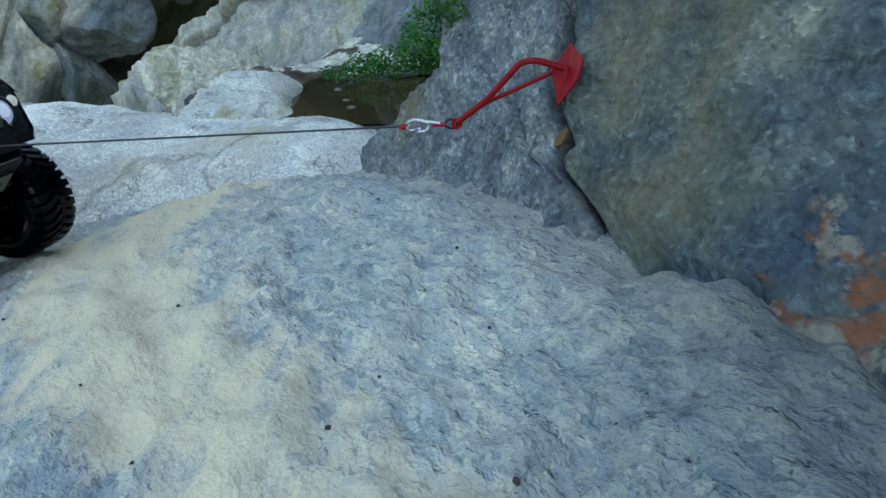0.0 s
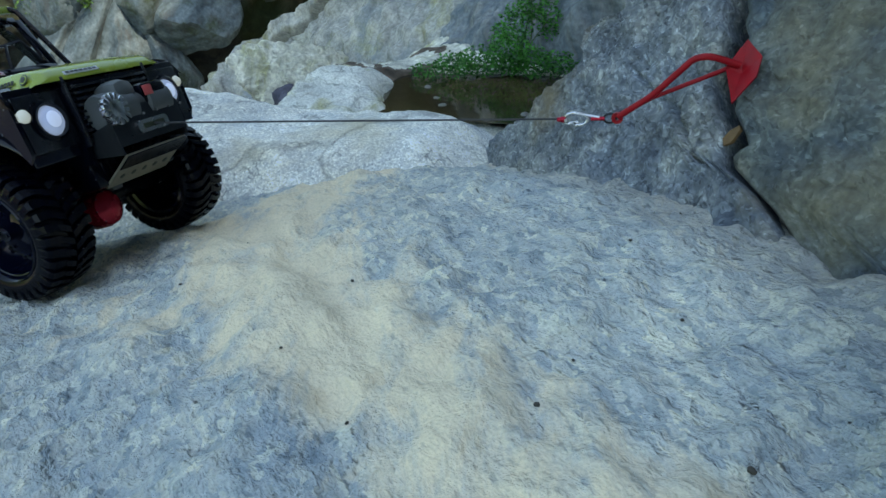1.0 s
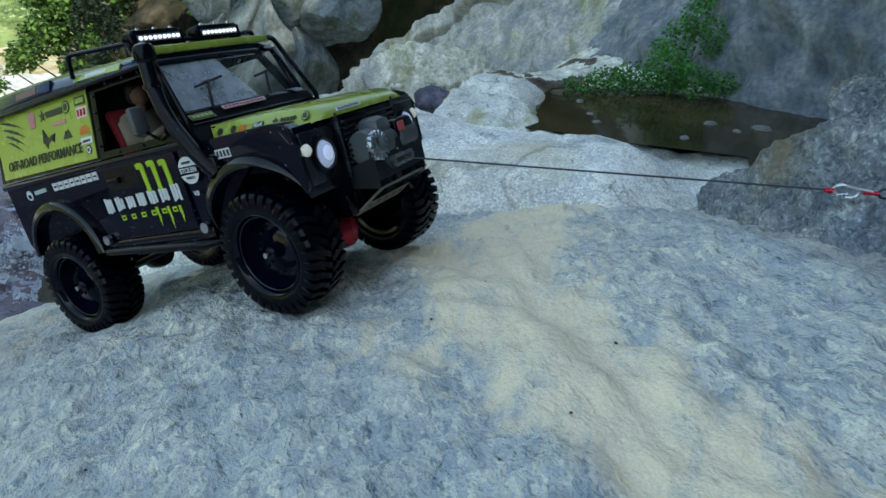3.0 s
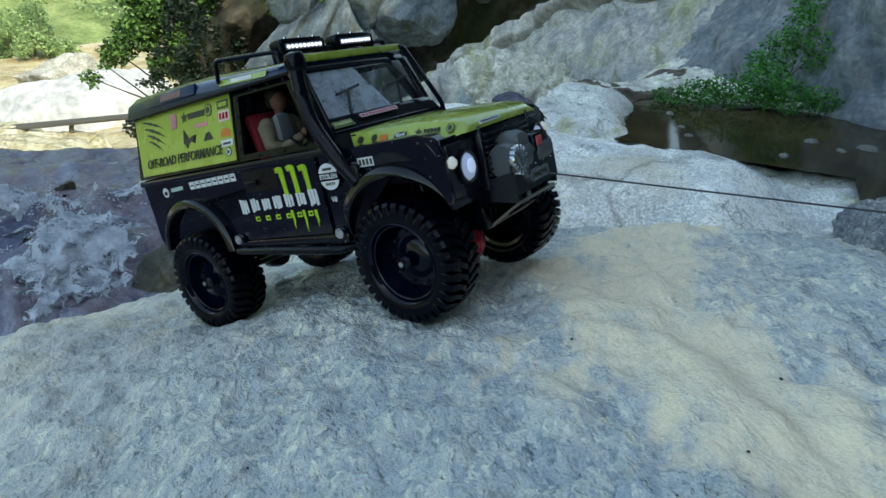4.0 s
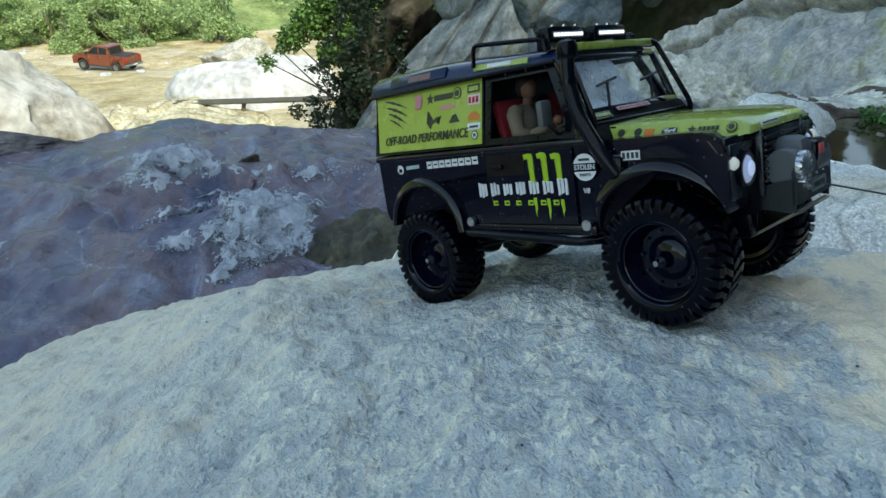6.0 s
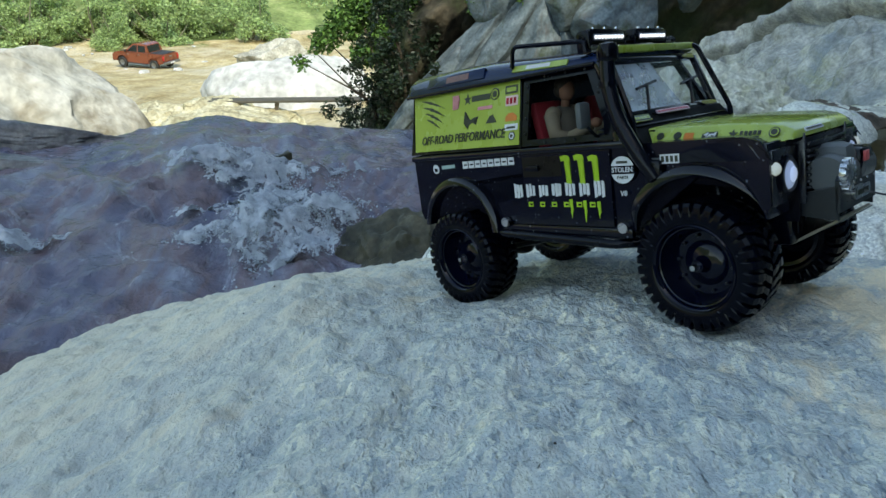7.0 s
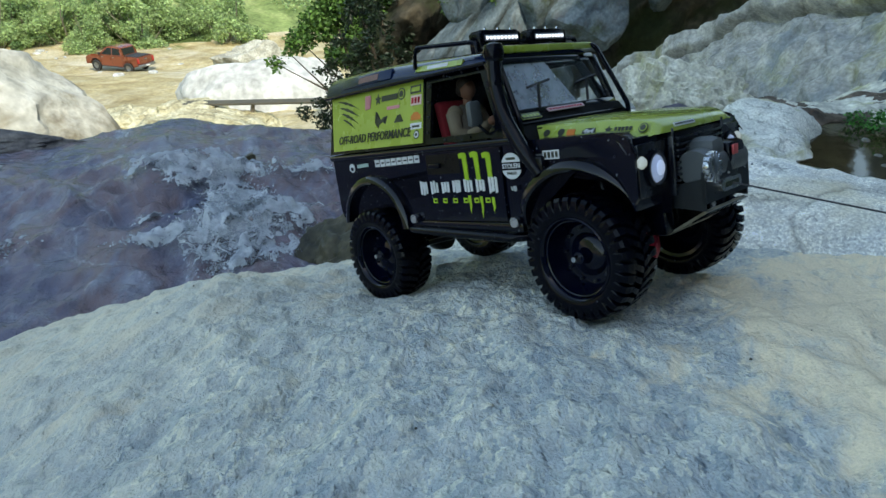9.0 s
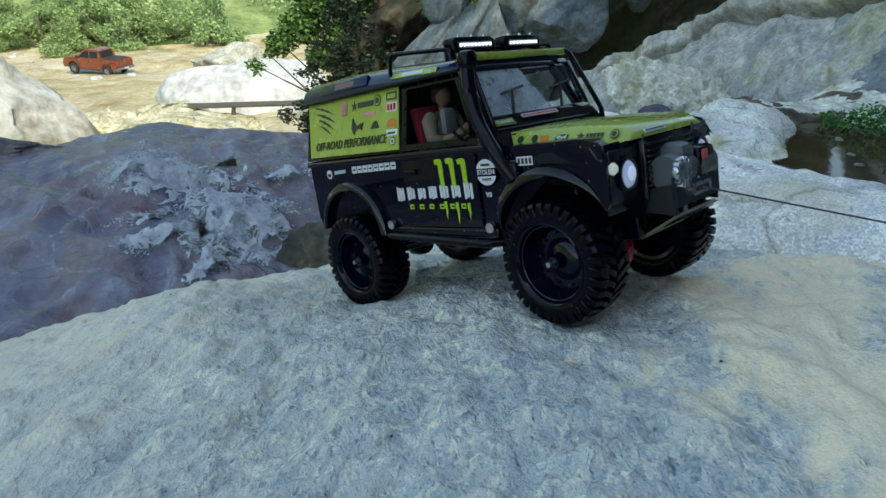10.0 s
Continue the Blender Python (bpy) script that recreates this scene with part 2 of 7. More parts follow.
    foot = ramp(nt, maths(nt, "ADD", x, maths(nt, "MULTIPLY", y, 0.5)), [(0.24, (0.0,)), (0.31, (0.22,))])
    west = ramp(nt, maths(nt, "ADD", maths(nt, "ABSOLUTE", maths(nt, "SUBTRACT", y, 0.36), 0.0), maths(nt, "ABSOLUTE", maths(nt, "ADD", x, 0.24), 0.0)), [(0.0, (0.7,)), (0.10, (0.45,)), (0.20, (0.0,))])
    lay = maths(nt, "MAXIMUM", maths(nt, "MAXIMUM", trough, side), maths(nt, "MAXIMUM", foot, west))
    drift = noise_of(nt, coords(nt, (1.7, 0.7, 1.0), (0, 0, -12)), 15.0, 7.0, 0.66, 0.5)
    sand = maths(nt, "MULTIPLY_ADD", lay, 0.37, maths(nt, "MULTIPLY_ADD", lumps, -0.16, maths(nt, "ADD", drift, -0.10)))
    f = ramp(nt, sand, [(0.475, (0.0,)), (0.56, (0.48,)), (0.67, (0.86,))])
    col = mixc(nt, f, col, mixc(nt, 0.35, (0.88, 0.735, 0.50), ramp(nt, grit, [(0.3, (0.75,)), (0.7, (1.2,))]), "MULTIPLY"))
    # the river side is rubbed smooth and dusted to a warm grey
    dust = ramp(nt, maths(nt, "MULTIPLY_ADD", drift, 0.5, maths(nt, "MULTIPLY_ADD", x, -1.0, maths(nt, "MULTIPLY", y, -0.25))), [(0.66, (0.0,)), (0.86, (0.40,)), (1.10, (0.62,))])
    col = mixc(nt, dust, col, (0.60, 0.575, 0.475))
    smooth_sand = maths(nt, "SUBTRACT", 1.0, maths(nt, "MULTIPLY", maths(nt, "MAXIMUM", f, dust), 0.7))
    # brown earth towards the wedge
    earth = ramp(nt, maths(nt, "ADD", x, maths(nt, "MULTIPLY", y, 0.5)), [(0.25, (0.0,)), (0.33, (0.60,))])
    col = mixc(nt, earth, col, (0.30, 0.26, 0.21))
    # darker, bluer stone down by the tall wall, with its shade painted in
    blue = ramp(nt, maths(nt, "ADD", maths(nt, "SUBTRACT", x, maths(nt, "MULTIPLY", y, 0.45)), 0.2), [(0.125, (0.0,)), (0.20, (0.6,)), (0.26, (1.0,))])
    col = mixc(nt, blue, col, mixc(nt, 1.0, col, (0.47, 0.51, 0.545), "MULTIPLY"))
    # pits and short cracks
    pit = ramp(nt, pits, [(0.31, (1.0,)), (0.42, (0.0,))])
    some = ramp(nt, cloud, [(0.36, (0.85,)), (0.60, (0.15,))])
    pit = maths(nt, "MULTIPLY", maths(nt, "MULTIPLY", pit, some), smooth_sand)
    col = mixc(nt, pit, col, mixc(nt, 1.0, col, (0.32, 0.36, 0.40), "MULTIPLY"))
    nt.links.new(col, b.inputs["Base Color"])
    b.inputs["Roughness"].default_value = 0.8
    b.inputs["Specular IOR Level"].default_value = 0.3
    bump(nt, b, [(cloud, 0.7, 0.012), (maths(nt, "MULTIPLY", maths(nt, "SUBTRACT", lumps, 0.5), smooth_sand), 1.0, 0.0085), (maths(nt, "MULTIPLY", maths(nt, "SUBTRACT", pits, 0.5), smooth_sand), 0.9, 0.0042), (maths(nt, "MULTIPLY", maths(nt, "SUBTRACT", crystal, 0.5), smooth_sand), 0.5, 0.0008), (grit, 0.5, 0.0009)])
    return m


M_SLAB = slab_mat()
M_BOULDER = rock_mat("pale_boulder_stone", (0.62, 0.64, 0.62), (0.80, 0.80, 0.74), (0.90, 0.89, 0.81), grain=260, big=4.0, patch=(0.60, 0.54, 0.38),
                     patch_scale=2.6, patch_at=(0.58, 0.74), relief=0.0018, flake=110.0, contrast=0.5, crack=0.45, crack_scale=2.0)
# zone: bluish right side, with the shade on it put into the colour
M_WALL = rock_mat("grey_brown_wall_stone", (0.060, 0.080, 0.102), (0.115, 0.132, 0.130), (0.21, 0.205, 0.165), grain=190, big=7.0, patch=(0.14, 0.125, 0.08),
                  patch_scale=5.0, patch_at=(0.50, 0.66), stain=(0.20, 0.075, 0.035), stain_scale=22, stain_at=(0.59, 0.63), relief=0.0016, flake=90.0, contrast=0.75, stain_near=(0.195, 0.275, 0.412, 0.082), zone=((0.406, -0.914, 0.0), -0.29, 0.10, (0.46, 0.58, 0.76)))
M_WEDGE = rock_mat("blue_grey_wedge_stone", (0.095, 0.115, 0.145), (0.165, 0.185, 0.205), (0.27, 0.28, 0.275), grain=200, big=8.0, patch=(0.17, 0.14, 0.09),
                   patch_scale=6.0, patch_at=(0.54, 0.68), relief=0.0016, flake=90.0)
M_RIDGE = rock_mat("pale_streaked_wall_stone", (0.27, 0.28, 0.27), (0.41, 0.405, 0.37), (0.55, 0.54, 0.485), grain=60, big=2.2, patch=(0.26, 0.29, 0.30),
                   patch_scale=1.6, patch_at=(0.52, 0.66), stretch=(2.2, 2.2, 0.6), rot=(0, 25, 0), stain=(0.36, 0.35, 0.13), stain_scale=1.9, stain_at=(0.54, 0.72), streak=0.55, relief=0.005, crack=0.25, crack_scale=0.9)
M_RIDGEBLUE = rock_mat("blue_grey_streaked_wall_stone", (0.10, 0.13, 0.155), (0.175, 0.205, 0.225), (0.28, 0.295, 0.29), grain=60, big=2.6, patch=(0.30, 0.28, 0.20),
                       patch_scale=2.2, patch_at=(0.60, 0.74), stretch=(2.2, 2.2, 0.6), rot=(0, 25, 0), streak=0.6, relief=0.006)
M_KNOB = rock_mat("yellow_stained_stone", (0.48, 0.48, 0.41), (0.66, 0.65, 0.55), (0.80, 0.79, 0.69), grain=60, big=3.0, patch=(0.38, 0.38, 0.13),
                  patch_scale=2.6, patch_at=(0.54, 0.72), stretch=(2.5, 2.5, 0.7), streak=0.4, relief=0.008)
# grey stone, tone lowered and turned blue for the shade on the cliff
M_CLIFF = rock_mat("shade_tinted_cliff_stone", (0.052, 0.072, 0.085), (0.108, 0.142, 0.160), (0.180, 0.222, 0.242), grain=22, big=1.1, patch=(0.07, 0.085, 0.065),
                   patch_scale=0.8, patch_at=(0.60, 0.74), streak=0.85, relief=0.012, stain=(0.05, 0.065, 0.032), stain_scale=1.1, stain_at=(0.53, 0.64), stretch=(2.0, 2.0, 0.7), rot=(0, -30, 0))
# brown mossy stone, darkened to hold the shade of the hollows
M_DARKCLIFF = rock_mat("shaded_mossy_cliff_stone", (0.014, 0.016, 0.013), (0.046, 0.042, 0.030), (0.10, 0.085, 0.058), grain=12, big=0.9, patch=(0.03, 0.042, 0.015),
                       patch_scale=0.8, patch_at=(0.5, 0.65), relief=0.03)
M_SUNROCK = rock_mat("white_washed_stone", (0.42, 0.42, 0.40), (0.50, 0.50, 0.48), (0.56, 0.56, 0.54), grain=4, big=0.4, patch=(0.40, 0.35, 0.24),
                     patch_scale=0.3, patch_at=(0.55, 0.72), relief=0.04)
M_WETROCK = rock_mat("wet_grey_stone", (0.05, 0.052, 0.06), (0.12, 0.12, 0.125), (0.20, 0.195, 0.19), grain=60, big=4, rough=0.4, relief=0.004)
M_MOSSROCK = rock_mat("wet_mossy_stone", (0.018, 0.020, 0.013), (0.050, 0.046, 0.027), (0.11, 0.095, 0.058), grain=60, big=4, rough=0.5, relief=0.004)


# ---- mesh helpers ----
def part(name, bm, material, parent=None, label="", smooth=True):
    me = bpy.data.meshes.new(name)
    bmesh.ops.recalc_face_normals(bm, faces=bm.faces)
    bm.to_mesh(me)
    bm.free()
    me.materials.append(material)
    if smooth:
        me.polygons.foreach_set("use_smooth", [True] * len(me.polygons))
        me.set_sharp_from_angle(angle=radians(38))
    ob = new(name, me)
    if parent:
        ob.parent = parent
    if label:
        ob["label"] = label
    return ob


def thing(name, m=None, label="", category="", group="", kind=""):
    ob = new(name)
    ob.empty_display_size = 0.02
    if m is not None:
        ob.matrix_basis = m
    return tagged(ob, label, category, group, kind)


def box(bm, x0, x1, y0, y1, z0, z1, bevel=0.0, m=None):
    r = bmesh.ops.create_cube(bm, size=1)
    vs = r["verts"]
    for v in vs:
        v.co = Vector((x0 + (v.co.x + 0.5) * (x1 - x0), y0 + (v.co.y + 0.5) * (y1 - y0), z0 + (v.co.z + 0.5) * (z1 - z0)))
        if m is not None:
            v.co = m @ v.co
    if bevel:
        es = list({e for v in vs for e in v.link_edges})
        bmesh.ops.bevel(bm, geom=es, offset=bevel, segments=2, affect='EDGES', profile=0.5)
    return bm


def boxed(*a, **k):
    return box(bmesh.new(), *a, **k)


def prism(bm, outline, axis, lo, hi, m=None):
    """Extrudes a closed outline of 2D points along an axis."""
    def place(p, w):
        v = {"x": (w, p[0], p[1]), "y": (p[0], w, p[1]), "z": (p[0], p[1], w)}[axis]
        return (m @ Vector(v)) if m is not None else v
    a = [bm.verts.new(place(p, lo)) for p in outline]
    b = [bm.verts.new(place(p, hi)) for p in outline]
    n = len(outline)
    for i in range(n):
        bm.faces.new((a[i], a[(i + 1) % n], b[(i + 1) % n], b[i]))
    bmesh.ops.triangulate(bm, faces=[bm.faces.new(a[::-1]), bm.faces.new(b)])
    return bm


def tube(bm, points, r, sides=10, caps=True, radii=None):
    pts = [Vector(p) for p in points]
    rings = []
    for i, p in enumerate(pts):
        d = (pts[min(i + 1, len(pts) - 1)] - pts[max(i - 1, 0)]).normalized()
        a = d.orthogonal().normalized() if not rings else (rings[-1][1] - d * rings[-1][1].dot(d)).normalized()
        b = d.cross(a)
        rr = radii[i] if radii else r
        rings.append(([bm.verts.new(p + (a * math.cos(2 * math.pi * k / sides) + b * math.sin(2 * math.pi * k / sides)) * rr) for k in range(sides)], a))
    for (u, _), (v, _) in zip(rings, rings[1:]):
        for k in range(sides):
            bm.faces.new((u[k], u[(k + 1) % sides], v[(k + 1) % sides], v[k]))
    if caps:
        bm.faces.new(rings[0][0][::-1])
        bm.faces.new(rings[-1][0])
    return bm


def tubed(points, r, **k):
    return tube(bmesh.new(), points, r, **k)


def rounded(points, r=0.006, steps=4):
    """A polyline with its inner corners rounded."""
    pts = [Vector(p) for p in points]
    out = [pts[0]]
    for a, b, c in zip(pts, pts[1:], pts[2:]):
        u, v = (a - b), (c - b)
        k = min(r, u.length * 0.45, v.length * 0.45)
        p, q = b + u.normalized() * k, b + v.normalized() * k
        for i in range(steps + 1):
            t = i / steps
            out.append(p * (1 - t) ** 2 + b * 2 * t * (1 - t) + q * t * t)
    out.append(pts[-1])
    return out


def lathe(bm, profile, axis="y", sides=40, centre=(0, 0, 0)):
    """Turns a profile of (radius, along) round an axis; closed where the radius is 0."""
    c = Vector(centre)
    rings = []
    for r, h in profile:
        ring = []
        for k in range(sides):
            a = 2 * math.pi * k / sides
            u, v = r * math.cos(a), r * math.sin(a)
            ring.append(bm.verts.new(c + Vector({"y": (u, h, v), "x": (h, u, v), "z": (u, v, h)}[axis])))
        rings.append(ring)
    for p, q in zip(rings, rings[1:]):
        for k in range(sides):
            bm.faces.new((p[k], p[(k + 1) % sides], q[(k + 1) % sides], q[k]))
    for ring, (r, h) in ((rings[0], profile[0]), (rings[-1], profile[-1])):
        if r < 1e-6:
            bmesh.ops.pointmerge(bm, verts=ring, merge_co=ring[0].co)
    return bm


def fbm(p, octaves=4, h=0.9):
    return noise.fractal(p, h, 2.1, octaves, noise_basis='PERLIN_ORIGINAL')


def field(name, xs, ys, height, material, label="", category="", kind="structure", keep=None, xy=None):
    """A sheet over a grid: height(x, y) gives z; keep(x, y, z) drops faces."""
    nx, ny = len(xs), len(ys)
    verts = []
    for y in ys:
        for x in xs:
            p = xy(x, y) if xy else (x, y)
            verts.append((p[0], p[1], height(*p)) if len(p) == 2 else p)
    faces = []
    for j in range(ny - 1):
        for i in range(nx - 1):
            f = (j * nx + i, j * nx + i + 1, (j + 1) * nx + i + 1, (j + 1) * nx + i)
            if keep is None or keep(*[sum(verts[k][c] for k in f) / 4 for c in range(3)]):
                faces.append(f)
    me = bpy.data.meshes.new(name)
    me.from_pydata(verts, [], faces)
    me.materials.append(material)
    me.polygons.foreach_set("use_smooth", [True] * len(me.polygons))
    ob = new(name, me)
    return tagged(ob, label, category, "", kind)


def span(a, b, step):
    n = max(2, int(round(abs(b - a) / step)) + 1)
    return [a + (b - a) * i / (n - 1) for i in range(n)]


def smooth01(t):
    t = min(max(t, 0.0), 1.0)
    return t * t * (3 - 2 * t)


def rock(name, centre, size, material, turn=(0, 0, 0), rough=0.18, freq=1.2, sub=5, seed=0, facet=0.0, label="", category="rock", kind="", planes=(), ribs=0.0):
    """A worn rock: a ball pulled to shape, cut by flat breaks, and roughened."""
    bm = bmesh.new()
    bmesh.ops.create_icosphere(bm, subdivisions=sub, radius=1)
    rnd = random.Random(seed)
    cuts = [(Vector((rnd.uniform(-1, 1), rnd.uniform(-1, 1), rnd.uniform(-0.7, 1))).normalized(), rnd.uniform(0.55, 0.8)) for _ in range(int(facet))]
    cuts += [(Vector(n).normalized(), d) for n, d in planes]
    off = Vector((seed * 7.3, seed * 3.1, seed * 1.7))
    for v in bm.verts:
        d = v.co.normalized()
        r = 1.0
        for n, k in cuts:
            c = d.dot(n)
            if c > 0.05:
                r = min(r, k / c)
        r *= 1 + rough * fbm(d * freq + off, 5) + rough * 0.25 * fbm(d * freq * 5 + off, 3)
        if ribs:
            r *= 1 + ribs * fbm(Vector((d.x * 5, d.y * 5, d.z * 1.1)) + off, 4)
        v.co = Vector((d.x * r * size[0], d.y * r * size[1], d.z * r * size[2]))
    ob = part(name, bm, material)
    ob.matrix_basis = pose(*centre, *turn)
    return tagged(ob, label, category, "", kind)


# ---- the pale boulder between slab and pool ----
def boulder_height(x, y):
    front = 0.80 + 0.01 * smooth01((x + 0.5) / 0.4) - 0.10 * smooth01((-x - 0.42) / 0.3)
    top = 0.228 + 0.010 * math.sin(x * 7 + 1)
    rise = smooth01((y - front + 0.09) / 0.26)
    back = smooth01((y - 1.12) / 0.55)
    base = 0.03 - 0.6 * smooth01((front - 0.08 - y) / 0.12) - 0.5 * smooth01((-x - 0.55) / 0.3)
    z = base + (top - base) * rise ** 0.7 - 0.27 * back - 0.055 * smooth01((x + 0.30) / 0.40) * smooth01((y - front) / 0.2)
    p = Vector((x, y, 0.5))
    z += 0.016 * fbm(p * 3.5, 4) + 0.006 * fbm(p * 14, 4) + 0.002 * fbm(p * 50, 3)
    z -= 1.5 * max(0.0, -0.80 - x) ** 1.25
    # the blunt end beside the wedge
    z -= 0.045 * smooth01((x + 0.20) / 0.16)
    return z


# ---- the stone slab on which the toy truck stands ----
def slab_height(x, y):
    z = 0.3287 + 0.133 * y - 0.2323 * y * y + 0.0683 * x + 0.1348 * x * y - 0.1689 * x * x
    z += 0.034 * math.exp(-((x + 0.83) ** 2 + (y - 0.30) ** 2) / 0.014)
    z += 0.022 * smooth01((x - 0.09) / 0.08) * smooth01((0.40 - y) / 0.10)
    z -= 0.019 * math.exp(-((x + 0.65) ** 2 + (y - 0.455) ** 2) / 0.010)
    over = max(0.0, -1.14 - x + 0.9 * max(0.0, 0.2 - y))
    z -= 4.0 * over ** 1.6
    z -= 0.9 * max(0.0, y - 0.75) ** 1.5 * smooth01((-x - 0.35) / 0.3)
    z -= 1.5 * max(0.0, y - 0.70 + 0.3 * (x + 0.2)) ** 2 * smooth01((x + 0.48) / 0.25)
    z -= 0.7 * max(0.0, -0.15 - y) ** 1.6
    p = Vector((x, y, 0))
    z += 0.010 * fbm(p * 3.2, 3) + 0.0078 * fbm(Vector((x * 15 + y * 11, y * 6 - x * 5, 3)), 4) + 0.0062 * fbm(p * 40 + Vector((0, 0, 9)), 3)
    # the flanks drop away below
    if x < -1.72 or x > 0.40 or y < -0.73 or y > 1.08:
        z -= 1.1
    # open joint along the foot of the boulder
    if y > 0.6:
        z -= 0.035 * smooth01((boulder_height(x, y) - z + 0.010) / 0.006)
    return z


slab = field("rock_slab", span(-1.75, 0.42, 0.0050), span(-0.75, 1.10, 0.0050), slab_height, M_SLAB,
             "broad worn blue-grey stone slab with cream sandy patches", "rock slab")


field("boulder", span(-1.9, 0.25, 0.011), span(0.60, 2.15, 0.011), boulder_height, M_BOULDER,
      "long low pale grey boulder with a rounded back beside the pool", "boulder")

# ---- the blue-grey wedge and the tall rock wall ----
FACE_O = Vector((0.112, 0.472, 0.384))
FACE_N = Vector((-0.785, -0.349, 0.511)).normalized()
FACE_A = Vector((-0.406, 0.914, 0.0)).normalized()
FACE_A = (FACE_A - FACE_N * FACE_A.dot(FACE_N)).normalized()
FACE_B = FACE_N.cross(FACE_A)
FACE_B = FACE_B * (1 if FACE_B.z > 0 else -1)


def lerp_table(table, h):
    if h <= table[0][0]:
        return table[0][1]
    for (h0, s0), (h1, s1) in zip(table, table[1:]):
        if h <= h1:
            return s0 + (s1 - s0) * (h - h0) / (h1 - h0)
    return table[-1][1]


CRACK = [(-0.30, -0.30), (-0.05, -0.14), (-0.015, -0.065), (-0.006, -0.037), (0.0, 0.0), (0.021, 0.018), (0.033, 0.039), (0.05, 0.059), (0.084, 0.078), (0.11, 0.101), (0.30, 0.16)]
LEFT = [(-0.30, 0.24), (-0.15, 0.30), (-0.105, 0.318), (-0.08, 0.314), (-0.055, 0.296), (-0.03, 0.281), (0.0, 0.256), (0.014, 0.234), (0.022, 0.226), (0.04, 0.252), (0.056, 0.256), (0.074, 0.225), (0.097, 0.216), (0.30, 0.15)]


def crack_edge(h):
    return lerp_table(CRACK, h) + 0.006 * fbm(Vector((h * 30, 2, 0)), 3) + 0.004 * fbm(Vector((h * 90, 7, 0)), 2)


def face_rock(name, edges, rows, cols, material, relief, lift, label, category, back=0.10, wrap=(True, True), cracks=(), flank=(0.004, 0.0)):
    """A steep face between two edges, with its flanks wrapped back into the ground behind."""
    verts, faces = [], []
    for h in rows:
        s0, s1 = edges(h)
        line = []
        for k in range(cols + 1):
            s = s0 + (s1 - s0) * k / cols
            p = Vector((s, h, 0))
            d = lift + relief * fbm(p * 9 + Vector((0, 0, lift * 99)), 4) + relief * 0.5 * fbm(p * 34, 4) + relief * 0.34 * fbm(p * 110, 3)
            for c0, c1, depth, width in cracks:
                u = Vector(c1) - Vector(c0)
                q = Vector((s, h))
                t = min(max((q - Vector(c0)).dot(u) / u.length_squared, 0), 1)
                gap = (q - (Vector(c0) + u * t)).length + 0.003 * fbm(p * 60, 2)
                d -= depth * (1 - smooth01(gap / width))
            edge = min(k * (s0 - s1) if s0 > s1 else k * (s1 - s0), (cols - k) * abs(s1 - s0)) / cols
            d -= 0.004 * (1 - smooth01(edge / 0.006))
            line.append((s, d))
        if wrap[0]:
            line = [(line[0][0] + flank[0] * j, line[0][1] - back * j / 4) for j in (4, 3, 2, 1)] + line
        if wrap[1]:
            line = line + [(line[-1][0] - flank[1] * j, line[-1][1] - back * j / 4) for j in (1, 2, 3, 4)]
        verts.append([FACE_O + FACE_A * s + FACE_B * h + FACE_N * d for s, d in line])
    n = len(verts[0])
    me = bpy.data.meshes.new(name)
    flat = [v for row in verts for v in row]
    for j in range(len(verts) - 1):
        for i in range(n - 1):
            faces.append((j * n + i, j * n + i + 1, (j + 1) * n + i + 1, (j + 1) * n + i))
    me.from_pydata(flat, [], faces)
    me.materials.append(material)
    me.polygons.foreach_set("use_smooth", [True] * len(me.polygons))
    return tagged(new(name, me), label, category, "", "structure")


face_rock("wedge_rock", lambda h: (lerp_table(LEFT, h) + 0.010 * fbm(Vector((h * 30, 0, 5)), 4) + 0.004 * fbm(Vector((h * 150, 3, 5)), 2), crack_edge(h) + 0.0045), span(-0.22, 0.24, 0.003), 100, M_WEDGE, 0.008, 0.006,
          "blue-grey wedge of cracked rock leaning against the rock wall", "rock",
          flank=(0.004, -0.007), cracks=[((0.16, 0.035), (0.075, 0.02), 0.007, 0.0028), ((0.075, 0.02), (0.03, -0.004), 0.010, 0.0028), ((0.03, -0.004), (0.0, 0.0), 0.010, 0.003)])
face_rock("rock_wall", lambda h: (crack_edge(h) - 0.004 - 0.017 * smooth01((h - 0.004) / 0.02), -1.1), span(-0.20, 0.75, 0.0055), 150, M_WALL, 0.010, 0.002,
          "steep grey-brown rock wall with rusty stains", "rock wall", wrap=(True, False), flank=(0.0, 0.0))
bm = bmesh.new()
prism(bm, [(-0.008, -0.002), (-0.002, -0.004), (0.007, -0.001), (0.008, 0.002), (0.001, 0.004), (-0.006, 0.003)], "z", -0.0015, 0.0015)
chip = part("stone_chip", bm, plain("ochre_stone", (0.17, 0.10, 0.045), 0.8, var=0.6, scale=90, relief=0.001))
chip.matrix_basis = pose(0.116, 0.487, 0.402, 70, 20, -66) @ pose(0, 0, 0, 0, 0, 80)
tagged(chip, "loose ochre chip of stone wedged in the crack", "stone")

